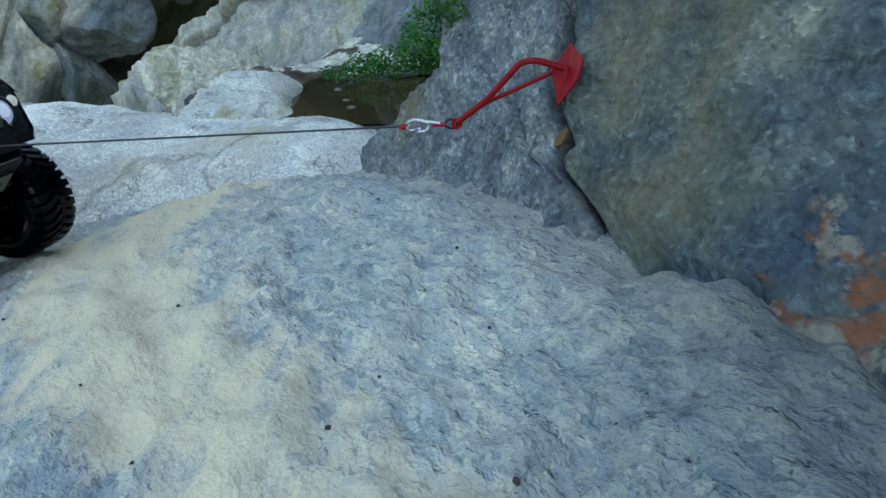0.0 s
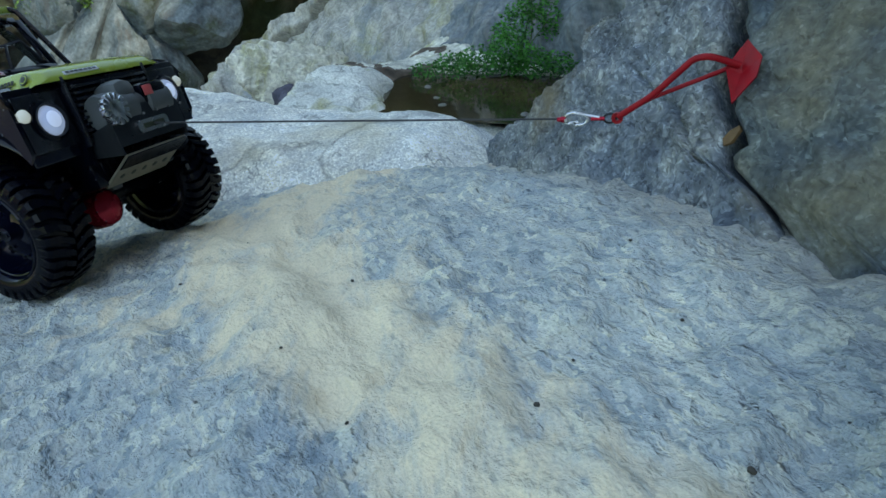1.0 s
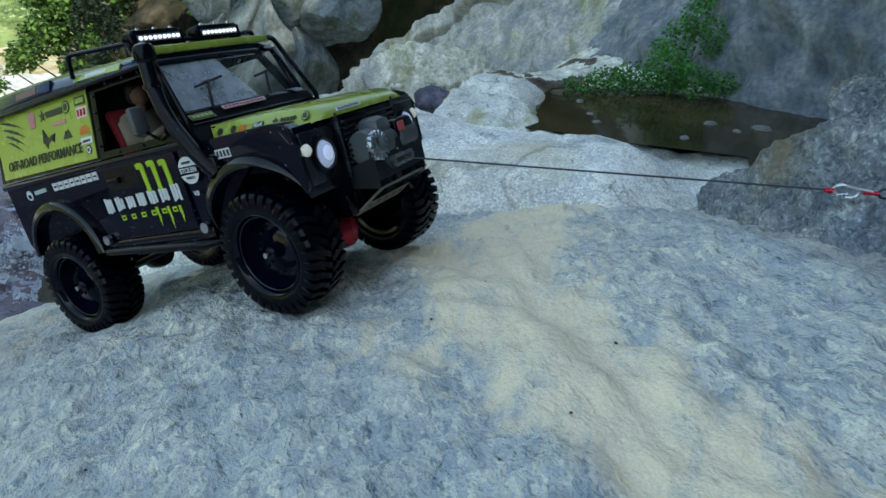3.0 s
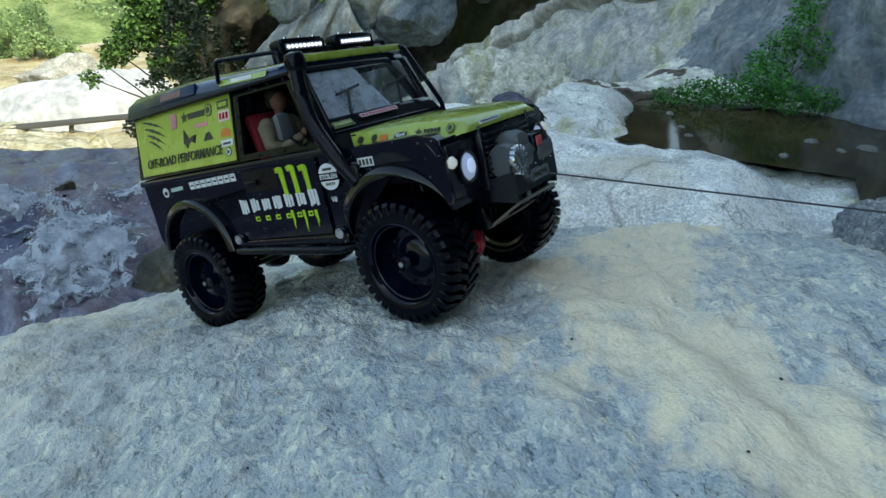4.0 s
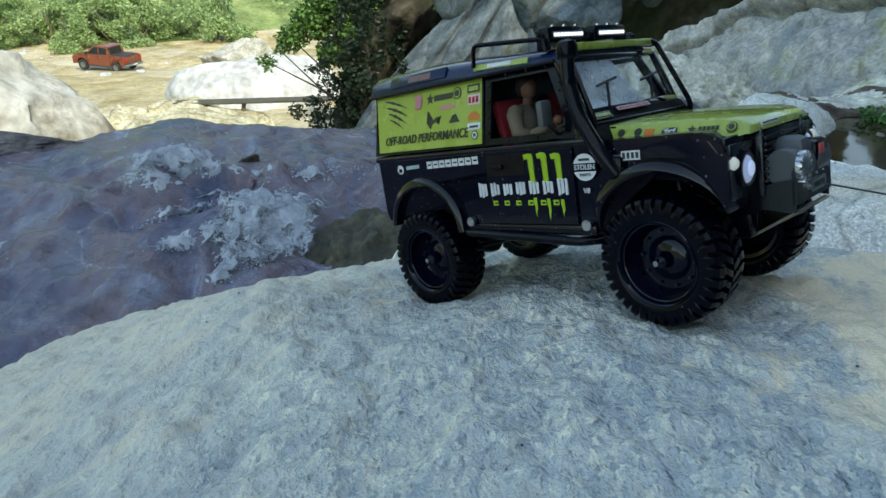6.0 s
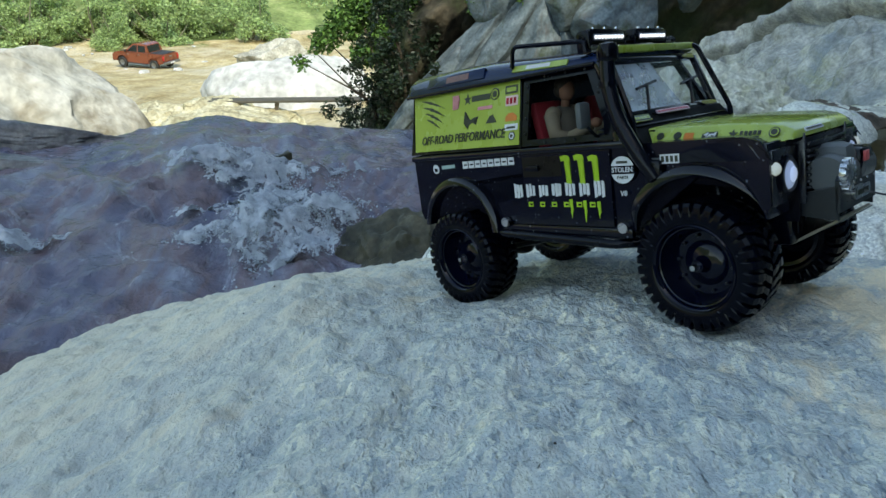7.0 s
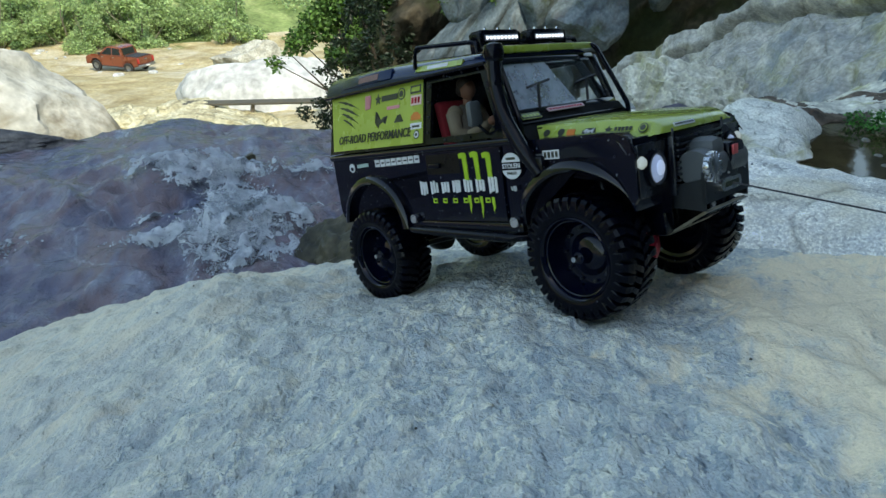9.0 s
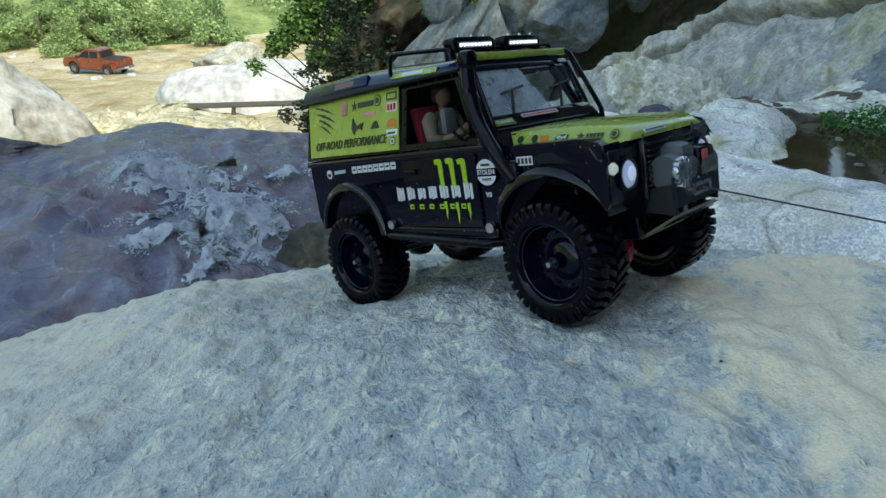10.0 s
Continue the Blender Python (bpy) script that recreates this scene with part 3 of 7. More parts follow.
# ---- tall canyon sides, unseen, added to shade the near ground ----
def canyon(name, line, top, material, label):
    verts, faces = [], []
    rows = 26
    for j in range(rows + 1):
        for i, (x, y) in enumerate(line):
            z = -1.5 + (top[i] + 1.5) * j / rows
            lean = 0.22 * max(0.0, z)
            p = Vector((x, y, z))
            verts.append((x + lean * 0.9 + 0.5 * fbm(p * 0.5, 4), y + 0.4 * fbm(p * 0.5 + Vector((9, 0, 0)), 4), z))
    n = len(line)
    for j in range(rows):
        for i in range(n - 1):
            faces.append((j * n + i, j * n + i + 1, (j + 1) * n + i + 1, (j + 1) * n + i))
    me = bpy.data.meshes.new(name)
    me.from_pydata(verts, [], faces)
    me.materials.append(material)
    me.polygons.foreach_set("use_smooth", [True] * len(me.polygons))
    return tagged(new(name, me), label, "cliff", "", "structure")


canyon("shading_canyon_side", [(2.0 + 0.3 * math.sin(i), -7.0 + 0.75 * i) for i in range(30)], [9.4 + 5.0 * smooth01((i - 9) / 9) for i in range(30)], M_CLIFF,
       "tall grey canyon side, unseen, added to shade the slab")

# out of view, added to cut the skylight on the right-hand rock
rock("sky_blocking_rock", (1.25, 0.45, 1.45), (0.85, 1.7, 0.95), M_CLIFF, (0, 0, 10), 0.15, 1.2, 4, 71, 6, "unseen boulder added over the rock wall to block skylight", "boulder", "structure")

# ---- pool ----
M_POOL, nt, b = mat("still_brown_water")
b.inputs["Roughness"].default_value = 0.06
b.inputs["IOR"].default_value = 1.33
vec = coords(nt)
col = ramp(nt, noise_of(nt, vec, 3.0, 6.0, 0.65), [(0.35, (0.020, 0.016, 0.008)), (0.55, (0.055, 0.042, 0.018)), (0.72, (0.11, 0.085, 0.035))])
nt.links.new(col, b.inputs["Base Color"])
bump(nt, b, [(noise_of(nt, vec, 14.0, 3.0, 0.5), 0.12, 0.004)])
def pool_rim(x, y):
    """1 on the shore of the pool, less inside."""
    return (abs((x - 0.05) / 0.55) ** 4 + abs((y - 2.09) / 0.255) ** 4) ** 0.25


field("pool", span(-0.75, 0.80, 0.02), span(1.5, 2.6, 0.02), lambda x, y: 0.02, M_POOL, "still brown water of a small rock pool", "pool",
      keep=lambda x, y, z: pool_rim(x, y) < 1.3 or x > 0.1)

# ---- pale wall behind the pool that falls away as a ridge ----
RIDGE_FOOT = [(-2.6, 5.0), (-1.65, 4.2), (-1.1, 3.72), (-0.5, 3.05), (-0.1, 2.50), (0.19, 2.24), (0.45, 2.10), (0.9, 1.9), (1.6, 1.5)]
RIDGE_TOP = [(-2.6, -0.85), (-2.2, -0.48), (-1.95, -0.22), (-1.63, 0.03), (-1.38, 0.17), (-1.1, 0.28), (-0.5, 0.6), (0.0, 0.9), (0.9, 1.5), (1.6, 1.8)]


def ridge_place(u, v):
    """u runs along the wall from far end to near end, v up the face."""
    x0 = -2.6 + 4.2 * u
    foot = lerp_table(RIDGE_FOOT, x0 - 0.06) * 0.5 + lerp_table(RIDGE_FOOT, x0 + 0.06) * 0.5
    top = lerp_table(RIDGE_TOP, x0 - 0.06) * 0.5 + lerp_table(RIDGE_TOP, x0 + 0.06) * 0.5
    low = -0.95 + 0.75 * smooth01((x0 + 1.6) / 1.2)
    z = low + (top - low) * min(v, 1.0)
    lean = 0.42 * z + 0.10 * smooth01((v - 0.6) / 0.4)
    x, y = x0 + 0.66 * lean, foot + 0.75 * lean
    if v > 1:
        z -= 0.5 * (v - 1) ** 2
        x += 0.7 * (v - 1)
        y += 0.8 * (v - 1)
    p = Vector((x, y, z))
    n = Vector((-0.62, -0.68, 0.38))
    flute = Vector((p.x * 3.0 + p.z * 1.6, p.y * 3.0, p.z * 0.7))
    d = 0.08 * fbm(p * 1.3, 4) + 0.065 * fbm(flute, 4) + 0.034 * fbm(flute * 3, 3) + 0.008 * fbm(p * 14, 3)
    # a ledge with a dark open joint under the crest
    joint = top - 0.11 - 0.03 * math.sin(x0 * 6) - 0.02 * noise.noise(Vector((x0 * 9, 0, 0))) - z
    on = smooth01((-0.35 - x0) / 0.3) * smooth01((x0 + 2.1) / 0.2)
    d += on * (-0.05 * smooth01(joint / 0.02) - 0.16 * math.exp(-(joint / 0.016) ** 2))
    return p + n * d


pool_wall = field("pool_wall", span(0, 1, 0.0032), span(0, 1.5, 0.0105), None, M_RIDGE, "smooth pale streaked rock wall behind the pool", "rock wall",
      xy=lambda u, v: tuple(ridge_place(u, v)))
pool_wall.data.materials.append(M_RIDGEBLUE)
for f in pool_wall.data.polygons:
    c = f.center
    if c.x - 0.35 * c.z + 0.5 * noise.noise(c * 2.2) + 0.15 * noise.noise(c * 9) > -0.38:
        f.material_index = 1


def bank_height(x, y):
    e = pool_rim(x, y) + 0.06 * noise.noise(Vector((x * 6, y * 6, 1)))
    p = Vector((x, y, 2))
    shore = smooth01((e - 0.80) / 0.40)
    flat = 0.155 if y > 1.98 else 0.155 - 0.06 * smooth01((1.98 - y) / 0.25) * smooth01((x + 0.55) / 0.2)
    z = -0.12 + flat * shore + 0.28 * shore * (1 - shore) * 0.6
    z += 0.060 * math.exp(-((x + 0.66) / 0.17) ** 2 - ((y - 2.02) / 0.18) ** 2)
    z -= 0.22 * smooth01((y - 2.30) / 0.7) * smooth01((-x - 0.40) / 0.4) + 0.34 * smooth01((-x - 0.74) / 0.14)
    if x < -1.88 or y > 3.73:
        z -= 0.8
    z -= 0.7 * smooth01((-x - 1.0) / 0.3) * smooth01((2.7 - y) / 0.4)
    return z + 0.022 * fbm(p * 6, 4) + 0.012 * fbm(p * 19, 4)


M_BANK = rock_mat("white_yellow_stained_stone", (0.58, 0.60, 0.56), (0.76, 0.77, 0.70), (0.88, 0.88, 0.80), grain=160, big=5.0, patch=(0.52, 0.50, 0.30), patch_scale=7.0, patch_at=(0.52, 0.66),
                  stain=(0.40, 0.42, 0.16), stain_scale=9.0, stain_at=(0.58, 0.72), relief=0.004, crack=0.4, crack_scale=5.0)
bank = field("pool_bank", span(-1.9, 0.75, 0.013), span(1.5, 3.75, 0.013), bank_height, M_BANK, "white water-worn rock round the rim of the pool", "rock")
bank.data.materials.append(rock_mat("brown_earth", (0.05, 0.04, 0.03), (0.12, 0.095, 0.07), (0.22, 0.17, 0.13), grain=50, big=4, stain=(0.22, 0.10, 0.06), stain_scale=6, relief=0.006))
bank.data.materials.append(M_KNOB)
for f in bank.data.polygons:
    c = f.center
    k = noise.noise(c * 7)
    if c.y + 0.1 * k > 2.24 and c.x < -0.30:
        f.material_index = 1 if -0.85 < c.x < -0.40 and c.y < 2.75 and k + 0.5 * noise.noise(c * 23) > -0.1 else 2


rock("pale_knob", (-1.30, 3.55, -0.40), (0.50, 0.22, 0.25), M_KNOB, (0, 16, 40), 0.16, 1.7, 6, 83, 7, "pale yellow-stained knob of rock under the ridge", "rock", ribs=0.14)

# ---- river ----
M_RIVER, nt, b = mat("river_water")
vec = coords(nt, (1, 1, 1), (0, 0, 35))
long = coords(nt, (0.7, 1.9, 1), (0, 0, 40))
n1 = noise_of(nt, long, 2.0, 5.0, 0.58, 0.6)
n2 = noise_of(nt, vec, 11.0, 6.0, 0.62, 0.5)
n3 = noise_of(nt, vec, 45.0, 4.0, 0.6, 0.3)
col = ramp(nt, n1, [(0.30, (0.074, 0.084, 0.140)), (0.43, (0.130, 0.130, 0.186)), (0.53, (0.176, 0.136, 0.152)), (0.62, (0.172, 0.172, 0.228)), (0.74, (0.270, 0.290, 0.350))])
froth = ramp(nt, noise_of(nt, coords(nt, (1.0, 1.5, 1), (0, 0, 30)), 4.5, 10.0, 0.72, 1.0), [(0.53, (0.0,)), (0.63, (0.25,)), (0.76, (0.65,))])
col = mixc(nt, froth, col, (0.40, 0.44, 0.52))
nt.links.new(col, b.inputs["Base Color"])
nt.links.new(ramp(nt, froth, [(0.0, (0.17,)), (0.6, (0.5,))]), b.inputs["Roughness"])
b.inputs["IOR"].default_value = 1.33
b.inputs["Specular IOR Level"].default_value = 0.45
bump(nt, b, [(n1, 0.3, 0.05), (n2, 0.75, 0.035), (n3, 0.7, 0.010)])


def crest(p):
    """Sharp-crested chop."""
    return 1 - 2 * abs(noise.noise(p))


def river_height(x, y):
    d = -0.83 * (x + 0.25) + 0.55 * (y + 0.05)
    c = 0.55 * (x + 0.25) + 0.83 * (y + 0.05)
    lip = 3.42 + 0.28 * math.exp(-((c + 0.35) / 0.35) ** 2) - 0.25 * smooth01((c - 0.4) / 0.8)
    p = Vector((x, y, 0))
    # a smooth tongue of water slides below the first wave
    tongue = math.exp(-((x + 2.28) / 0.30) ** 2 - ((y - 0.68) / 0.22) ** 2)
    rough = (1 - 0.75 * tongue) * (1 - 0.6 * smooth01((d - 2.5) / 0.6))
    z = -0.495 + 0.04 * fbm(Vector((d * 0.9, c * 1.6, 0)), 4) - 0.045 * smooth01((d - 2.6) / 0.6)
    z += rough * (0.040 * crest(Vector((d * 1.9, c * 2.9, 4))) + 0.030 * crest(Vector((d * 5.0, c * 6.5, 8))) + 0.012 * crest(Vector((d * 12, c * 15, 2))) + 0.022 * fbm(p * 9.0, 4) + 0.008 * fbm(p * 26, 3))
    z += 0.05 * tongue + 0.05 * math.exp(-((d - 3.2) / 0.35) ** 2) * math.exp(-((c + 0.3) / 0.7) ** 2)
    # two standing waves where the foam breaks
    z += 0.07 * math.exp(-((x + 2.60) / 0.16) ** 2 - ((y - 1.26) / 0.24) ** 2)
    z += 0.06 * math.exp(-((x + 2.06) / 0.15) ** 2 - ((y - 1.15) / 0.22) ** 2)
    z -= 0.9 * max(0.0, d - lip) ** 1.3
    return z


field("river", span(-6.5, -3.9, 0.065) + span(-3.88, -1.2, 0.017) + span(-1.15, 1.6, 0.065), span(-5.5, -0.45, 0.065) + span(-0.42, 2.3, 0.017) + span(2.35, 5.2, 0.065), river_height, M_RIVER,
      "fast brown and violet river water over stones", "river", keep=lambda x, y, z: z > -3.2)
rock("mossy_rock", (-1.56, 1.26, -0.62), (0.33, 0.29, 0.31), M_MOSSROCK, (0, 8, 30), 0.16, 1.6, 6, 3, 7, "wet dark mossy rock at the river's edge", "rock", ribs=0.03)
rock("river_stone", (-2.60, 1.54, -0.49), (0.075, 0.065, 0.085), M_MOSSROCK, (0, 8, 30), 0.2, 1.6, 4, 6, 5, "small dark wet stone in the rapids", "stone")
rock("river_rock", (-3.90, 0.82, -0.50), (0.66, 0.16, 0.105), M_WETROCK, (0, 3, 52), 0.16, 1.6, 5, 4, 5, "long dark flat rock in the river", "rock")
rock("river_rock", (-3.58, 0.62, -0.53), (0.62, 0.14, 0.095), M_WETROCK, (0, 2, 56), 0.16, 1.6, 5, 5, 5, "long dark flat rock in the river", "rock")

# ---- ground to the horizon ----
M_GROUND = rock_mat("sandy_ground", (0.28, 0.21, 0.10), (0.42, 0.34, 0.18), (0.51, 0.44, 0.28), grain=6, big=0.25, patch=(0.55, 0.49, 0.36), patch_scale=0.2,
                    patch_at=(0.5, 0.65), relief=0.05, stain=(0.10, 0.14, 0.03), stain_scale=0.13, stain_at=(0.60, 0.68))
M_HILL = rock_mat("grassy_hill", (0.14, 0.19, 0.06), (0.21, 0.27, 0.09), (0.31, 0.35, 0.14), grain=3, big=0.12, patch=(0.05, 0.08, 0.02), patch_scale=0.12,
                  patch_at=(0.5, 0.62), relief=0.1)


def far_dist(x, y):
    return -0.87 * x + 0.49 * y


PROFILE = [(-50, -1.6), (4, -1.6), (7, -2.6), (16, -4.8), (38, -7.8), (53, -10.75), (66, -11.2), (80, -9.0), (140, 14), (260, 60), (600, 130), (5000, 160)]


def ground_height(x, y):
    d = far_dist(x, y)
    r = math.hypot(x, y)
    z = lerp_table(PROFILE, max(d, r * 0.92 if d > 0 else r * 0.3))
    p = Vector((x, y, 0))
    z += (0.3 * fbm(p * 0.12, 4) + 0.12 * fbm(p * 0.7, 3)) * smooth01((r - 7) / 12) + 4.0 * fbm(p * 0.02, 4) * smooth01((r - 75) / 60)
    return z


def polar(i, j):
    r = 1.5 * (1.045 ** j)
    a = 2 * math.pi * i / 240
    return (r * math.cos(a), r * math.sin(a))


ground = field("ground", range(241), range(-75, 176), ground_height, M_GROUND, "sandy ground that rises to green hills", "ground", xy=polar)
ground.data.materials.append(M_HILL)
for f in ground.data.polygons:
    c = f.center
    if far_dist(c.x, c.y) + 5 * noise.noise(c * 0.08) > 68 or math.hypot(c.x, c.y) > 110:
        f.material_index = 1

# ---- far sunlit rocks and plank ----
M_BIGROCK = rock_mat("white_and_brown_boulder_stone", (0.36, 0.36, 0.31), (0.50, 0.50, 0.45), (0.60, 0.60, 0.56), grain=9, big=0.7, patch=(0.24, 0.19, 0.11),
                     patch_scale=0.6, patch_at=(0.58, 0.70), streak=0.2, relief=0.03, stain=(0.16, 0.13, 0.075), stain_scale=0.8, stain_at=(0.52, 0.66))
rock("sunlit_boulder", (-7.62, 0.62, -2.08), (2.45, 1.7, 1.95), M_BIGROCK, (0, 0, 69), 0.14, 1.2, 6, 11, 3, "big pale sunlit boulder on the river bank", "boulder")
M_LEDGE = rock_mat("yellow_ledge_stone", (0.34, 0.30, 0.18), (0.50, 0.45, 0.29), (0.62, 0.59, 0.43), grain=12, big=1.0, patch=(0.30, 0.25, 0.14), patch_scale=1.2, patch_at=(0.55, 0.68), relief=0.03, crack=0.25, crack_scale=1.2)
M_BANKROCK = rock_mat("grey_bank_stone", (0.24, 0.23, 0.19), (0.38, 0.37, 0.31), (0.52, 0.50, 0.43), grain=8, big=0.6, relief=0.03)
rock("white_rock", (-20.15, 14.1, -6.55), (3.15, 2.6, 2.65), M_SUNROCK, (0, 0, 56), 0.10, 1.0, 5, 12, 2, "smooth white sunlit rock on the far bank", "rock")
rock("bank_rock", (-38.5, 26.6, ground_height(-38.5, 26.6) + 0.3), (2.6, 1.4, 1.7), M_BANKROCK, (0, 0, 56), 0.2, 1.6, 5, 13, 6, "grey rock on the far sandy bank", "rock")
bm = bmesh.new()
box(bm, -1.9, 1.9, -0.17, 0.17, -0.025, 0.03, 0.012)
plank = part("plank_bridge", bm, plain("weathered_wood", (0.075, 0.068, 0.05), 0.8, var=0.6, scale=3, relief=0.01))
plank.matrix_basis = pose(-13.4, 9.2, -3.72, 0, 0.5, 52)
for k, (x, y, z, a, b_, c) in enumerate(((-12.6, 7.3, -3.95, 1.10, 0.7, 0.45), (-13.3, 8.1, -4.10, 1.0, 0.7, 0.45), (-13.6, 8.9, -4.40, 0.9, 0.6, 0.45), (-11.9, 6.3, -3.85, 1.0, 0.7, 0.45), (-14.6, 8.0, -4.10, 1.2, 0.9, 0.45), (-15.4, 6.9, -4.25, 1.2, 0.9, 0.45), (-13.6, 6.7, -4.00, 1.0, 0.7, 0.40))):
    rock("ledge_rock", (x, y, z), (a, b_, c), M_LEDGE, (0, 6, 30 + 25 * k), 0.2, 1.5, 5, 120 + k, 3, "broken yellow-cream ledge rock on the sunny river bank", "rock")
tagged(plank, "weathered wooden plank laid across the stream", "plank")

# ---- left cliff ----
def cliff_place(u, v):
    x = -8.9 + 7.6 * u
    y = 7.9 + 0.62 * (x + 8.9) + 0.4 * math.sin(u * 9)
    z = -4.2 + 9.5 * v
    p = Vector((x, y, z))
    d = 0.8 * fbm(p * 0.45, 4) + 0.4 * fbm(Vector((x * 1.2 - z * 0.8, y, z * 0.35 + x * 0.3)), 4) + 0.10 * fbm(p * 3, 3)
    return p + Vector((0.45, -0.8, 0.25)) * d + Vector((0, 0.25 * z, 0)) + Vector((-0.5, 0.9, 0)) * 14 * max(0.0, 0.10 - u)


field("cliff", span(0, 1, 0.006), span(0, 1, 0.008), None, M_DARKCLIFF, "overhung brown cliff, the shade of its hollows in the colour", "cliff", xy=lambda u, v: tuple(cliff_place(u, v)))
SLABS = [((-7.35, 7.75, -2.3), (0.33, 0.5, 1.5), 38, 24), ((-6.85, 8.0, -1.6), (0.34, 0.5, 1.9), 36, 25), ((-6.25, 8.35, -1.3), (0.36, 0.5, 1.9), 33, 26), ((-5.75, 8.75, -1.0), (0.38, 0.5, 1.8), 30, 27),
         ((-5.85, 8.45, -1.25), (0.62, 0.5, 1.1), 8, 22), ((-5.3, 8.72, -1.55), (0.46, 0.4, 0.72), -8, 23), ((-4.85, 8.95, -0.78), (0.62, 0.5, 0.66), 24, 21), ((-6.4, 8.4, -0.2), (0.6, 0.5, 0.9), 14, 31), ((-5.5, 8.6, -0.45), (0.42, 0.4, 0.6), 10, 33),
         ((-4.1, 9.9, 0.1), (0.6, 0.5, 0.8), 10, 28), ((-5.3, 9.1, 0.5), (0.7, 0.5, 1.0), 25, 29), ((-7.9, 7.6, -3.2), (0.4, 0.4, 0.9), 40, 30)]
for c, size, tilt, seed in SLABS:
    rock("cliff_boulder", c, size, M_CLIFF, (0, tilt, 34), 0.045, 2.2, 5, seed, 10, "grey broken boulder in the cliff above the river", "boulder", ribs=0.03)

# ---- the toy truck ----
M_BLACK = plain("gloss_black_paint", (0.0010, 0.0018, 0.007), 0.05, spec=0.36, var=0.3, specks=0.35)
M_BLACKTRIM = plain("black_plastic", (0.0012, 0.0020, 0.006), 0.20, var=0.3, spec=0.19, dust=0.001, specks=0.2)
M_LIME = plain("lime_vinyl", (0.31, 0.385, 0.055), 0.25, var=0.15, coat=0.5, scale=30)
M_RUBBER = plain("black_rubber", (0.0010, 0.0016, 0.005), 0.15, var=0.4, spec=0.13, relief=0.0003, specks=0.15)
M_GRILLE = plain("satin_black_grille", (0.006, 0.008, 0.014), 0.22, var=0.3, spec=0.6)
M_RIM = plain("gloss_black_rim", (0.0008, 0.0020, 0.010), 0.10, spec=0.30)
M_STEEL = plain("bright_steel", (0.55, 0.56, 0.58), 0.25, 1.0)
M_DARKSTEEL = plain("dark_steel", (0.024, 0.029, 0.036), 0.36, 0.6, dust=0.05)
M_SKID = plain("scuffed_alloy", (0.24, 0.22, 0.17), 0.5, 0.6, var=0.5, scale=80)
M_RED = plain("red_anodised", (0.36, 0.006, 0.026), 0.22, 0.5)
M_REDSEAT = plain("red_cloth", (0.22, 0.008, 0.015), 0.75)
M_WHITE = plain("white_vinyl", (0.62, 0.63, 0.64), 0.45, var=0.1)
M_INK = plain("dark_ink", (0.02, 0.025, 0.012), 0.5)
M_GREEN = plain("claw_green_vinyl", (0.34, 0.52, 0.02), 0.4, var=0.15)
M_PINK = plain("pink_vinyl", (0.55, 0.20, 0.22), 0.45)
M_ORANGE = plain("orange_vinyl", (0.55, 0.16, 0.02), 0.45)
M_GREYWINCH = plain("grey_plastic", (0.07, 0.08, 0.085), 0.45, dust=0.1)
M_BROWNFILM = plain("brown_black_paint", (0.006, 0.005, 0.0035), 0.3, spec=0.2)
M_LED = glow("led_white", (0.75, 0.82, 1.0), 0.5)
M_REFLECT = plain("lamp_reflector", (0.10, 0.12, 0.18), 0.3)
M_LAMP = glow("lamp_white", (0.17, 0.23, 0.40), 0.34)
M_BULB = glow("lamp_bulb", (0.36, 0.46, 0.72), 0.26)
M_LAMPLIT = glow("side_lamp_white", (0.55, 0.60, 0.60), 0.12)
M_GLASS, nt, b = mat("clear_windscreen")
b.inputs["Transmission Weight"].default_value = 1.0
b.inputs["Roughness"].default_value = 0.02
b.inputs["IOR"].default_value = 1.42
b.inputs["Base Color"].default_value = (0.80, 0.86, 0.92, 1)

truck = thing("toy_truck", pose(-0.669, 0.442, 0.2175, -4.5, -18.8, -6) @ pose(0, 0.104, 0), "black and lime scale-model off-road truck standing on stone", "toy truck")
HW = 0.092


def arc(cx, cz, r, a0, a1, n=12, rz=None):
    rz = rz or r
    return [(cx + r * math.cos(radians(a0 + (a1 - a0) * i / n)), cz + rz * math.sin(radians(a0 + (a1 - a0) * i / n))) for i in range(n + 1)]


def text_mesh(name, words, size, m, material, parent, depth=0.0004, shear=0.0, space=1.0, bold=0.0, width=None):
    cu = bpy.data.curves.new(name, 'FONT')
    cu.body, cu.size, cu.extrude, cu.shear, cu.space_character, cu.offset = words, size, depth, shear, space, bold
    cu.align_x, cu.align_y, cu.resolution_u = 'CENTER', 'CENTER', 3
    ob = bpy.data.objects.new(name, cu)
    scene.collection.objects.link(ob)
    bpy.context.view_layer.update()
    me = bpy.data.meshes.new_from_object(ob.evaluated_get(bpy.context.evaluated_depsgraph_get()))
    bpy.data.objects.remove(ob)
    if width:
        xs = [v.co.x for v in me.vertices]
        k = width / (max(xs) - min(xs))
        for v in me.vertices:
            v.co.x *= k
    me.materials.clear()
    me.materials.append(material)
    out = new(name, me)
    out.parent = parent
    out.matrix_basis = m
    return out


# body shell: one side profile, wheel arches cut out
def side_outline():
    pts = [(-0.0715, 0.112), (-0.0715, 0.05), (-0.067, 0.041), (-0.056, 0.041)]
    pts += arc(0.002, 0.033, 0.052, 172, 8, 16, 0.050)
    pts += [(0.056, 0.036), (0.222, 0.036)]
    pts += arc(0.281, 0.036, 0.056, 176, 20, 16, 0.050)
    pts += [(0.3375, 0.060), (0.3375, 0.098), (0.331, 0.108), (0.319, 0.112)]
    return pts


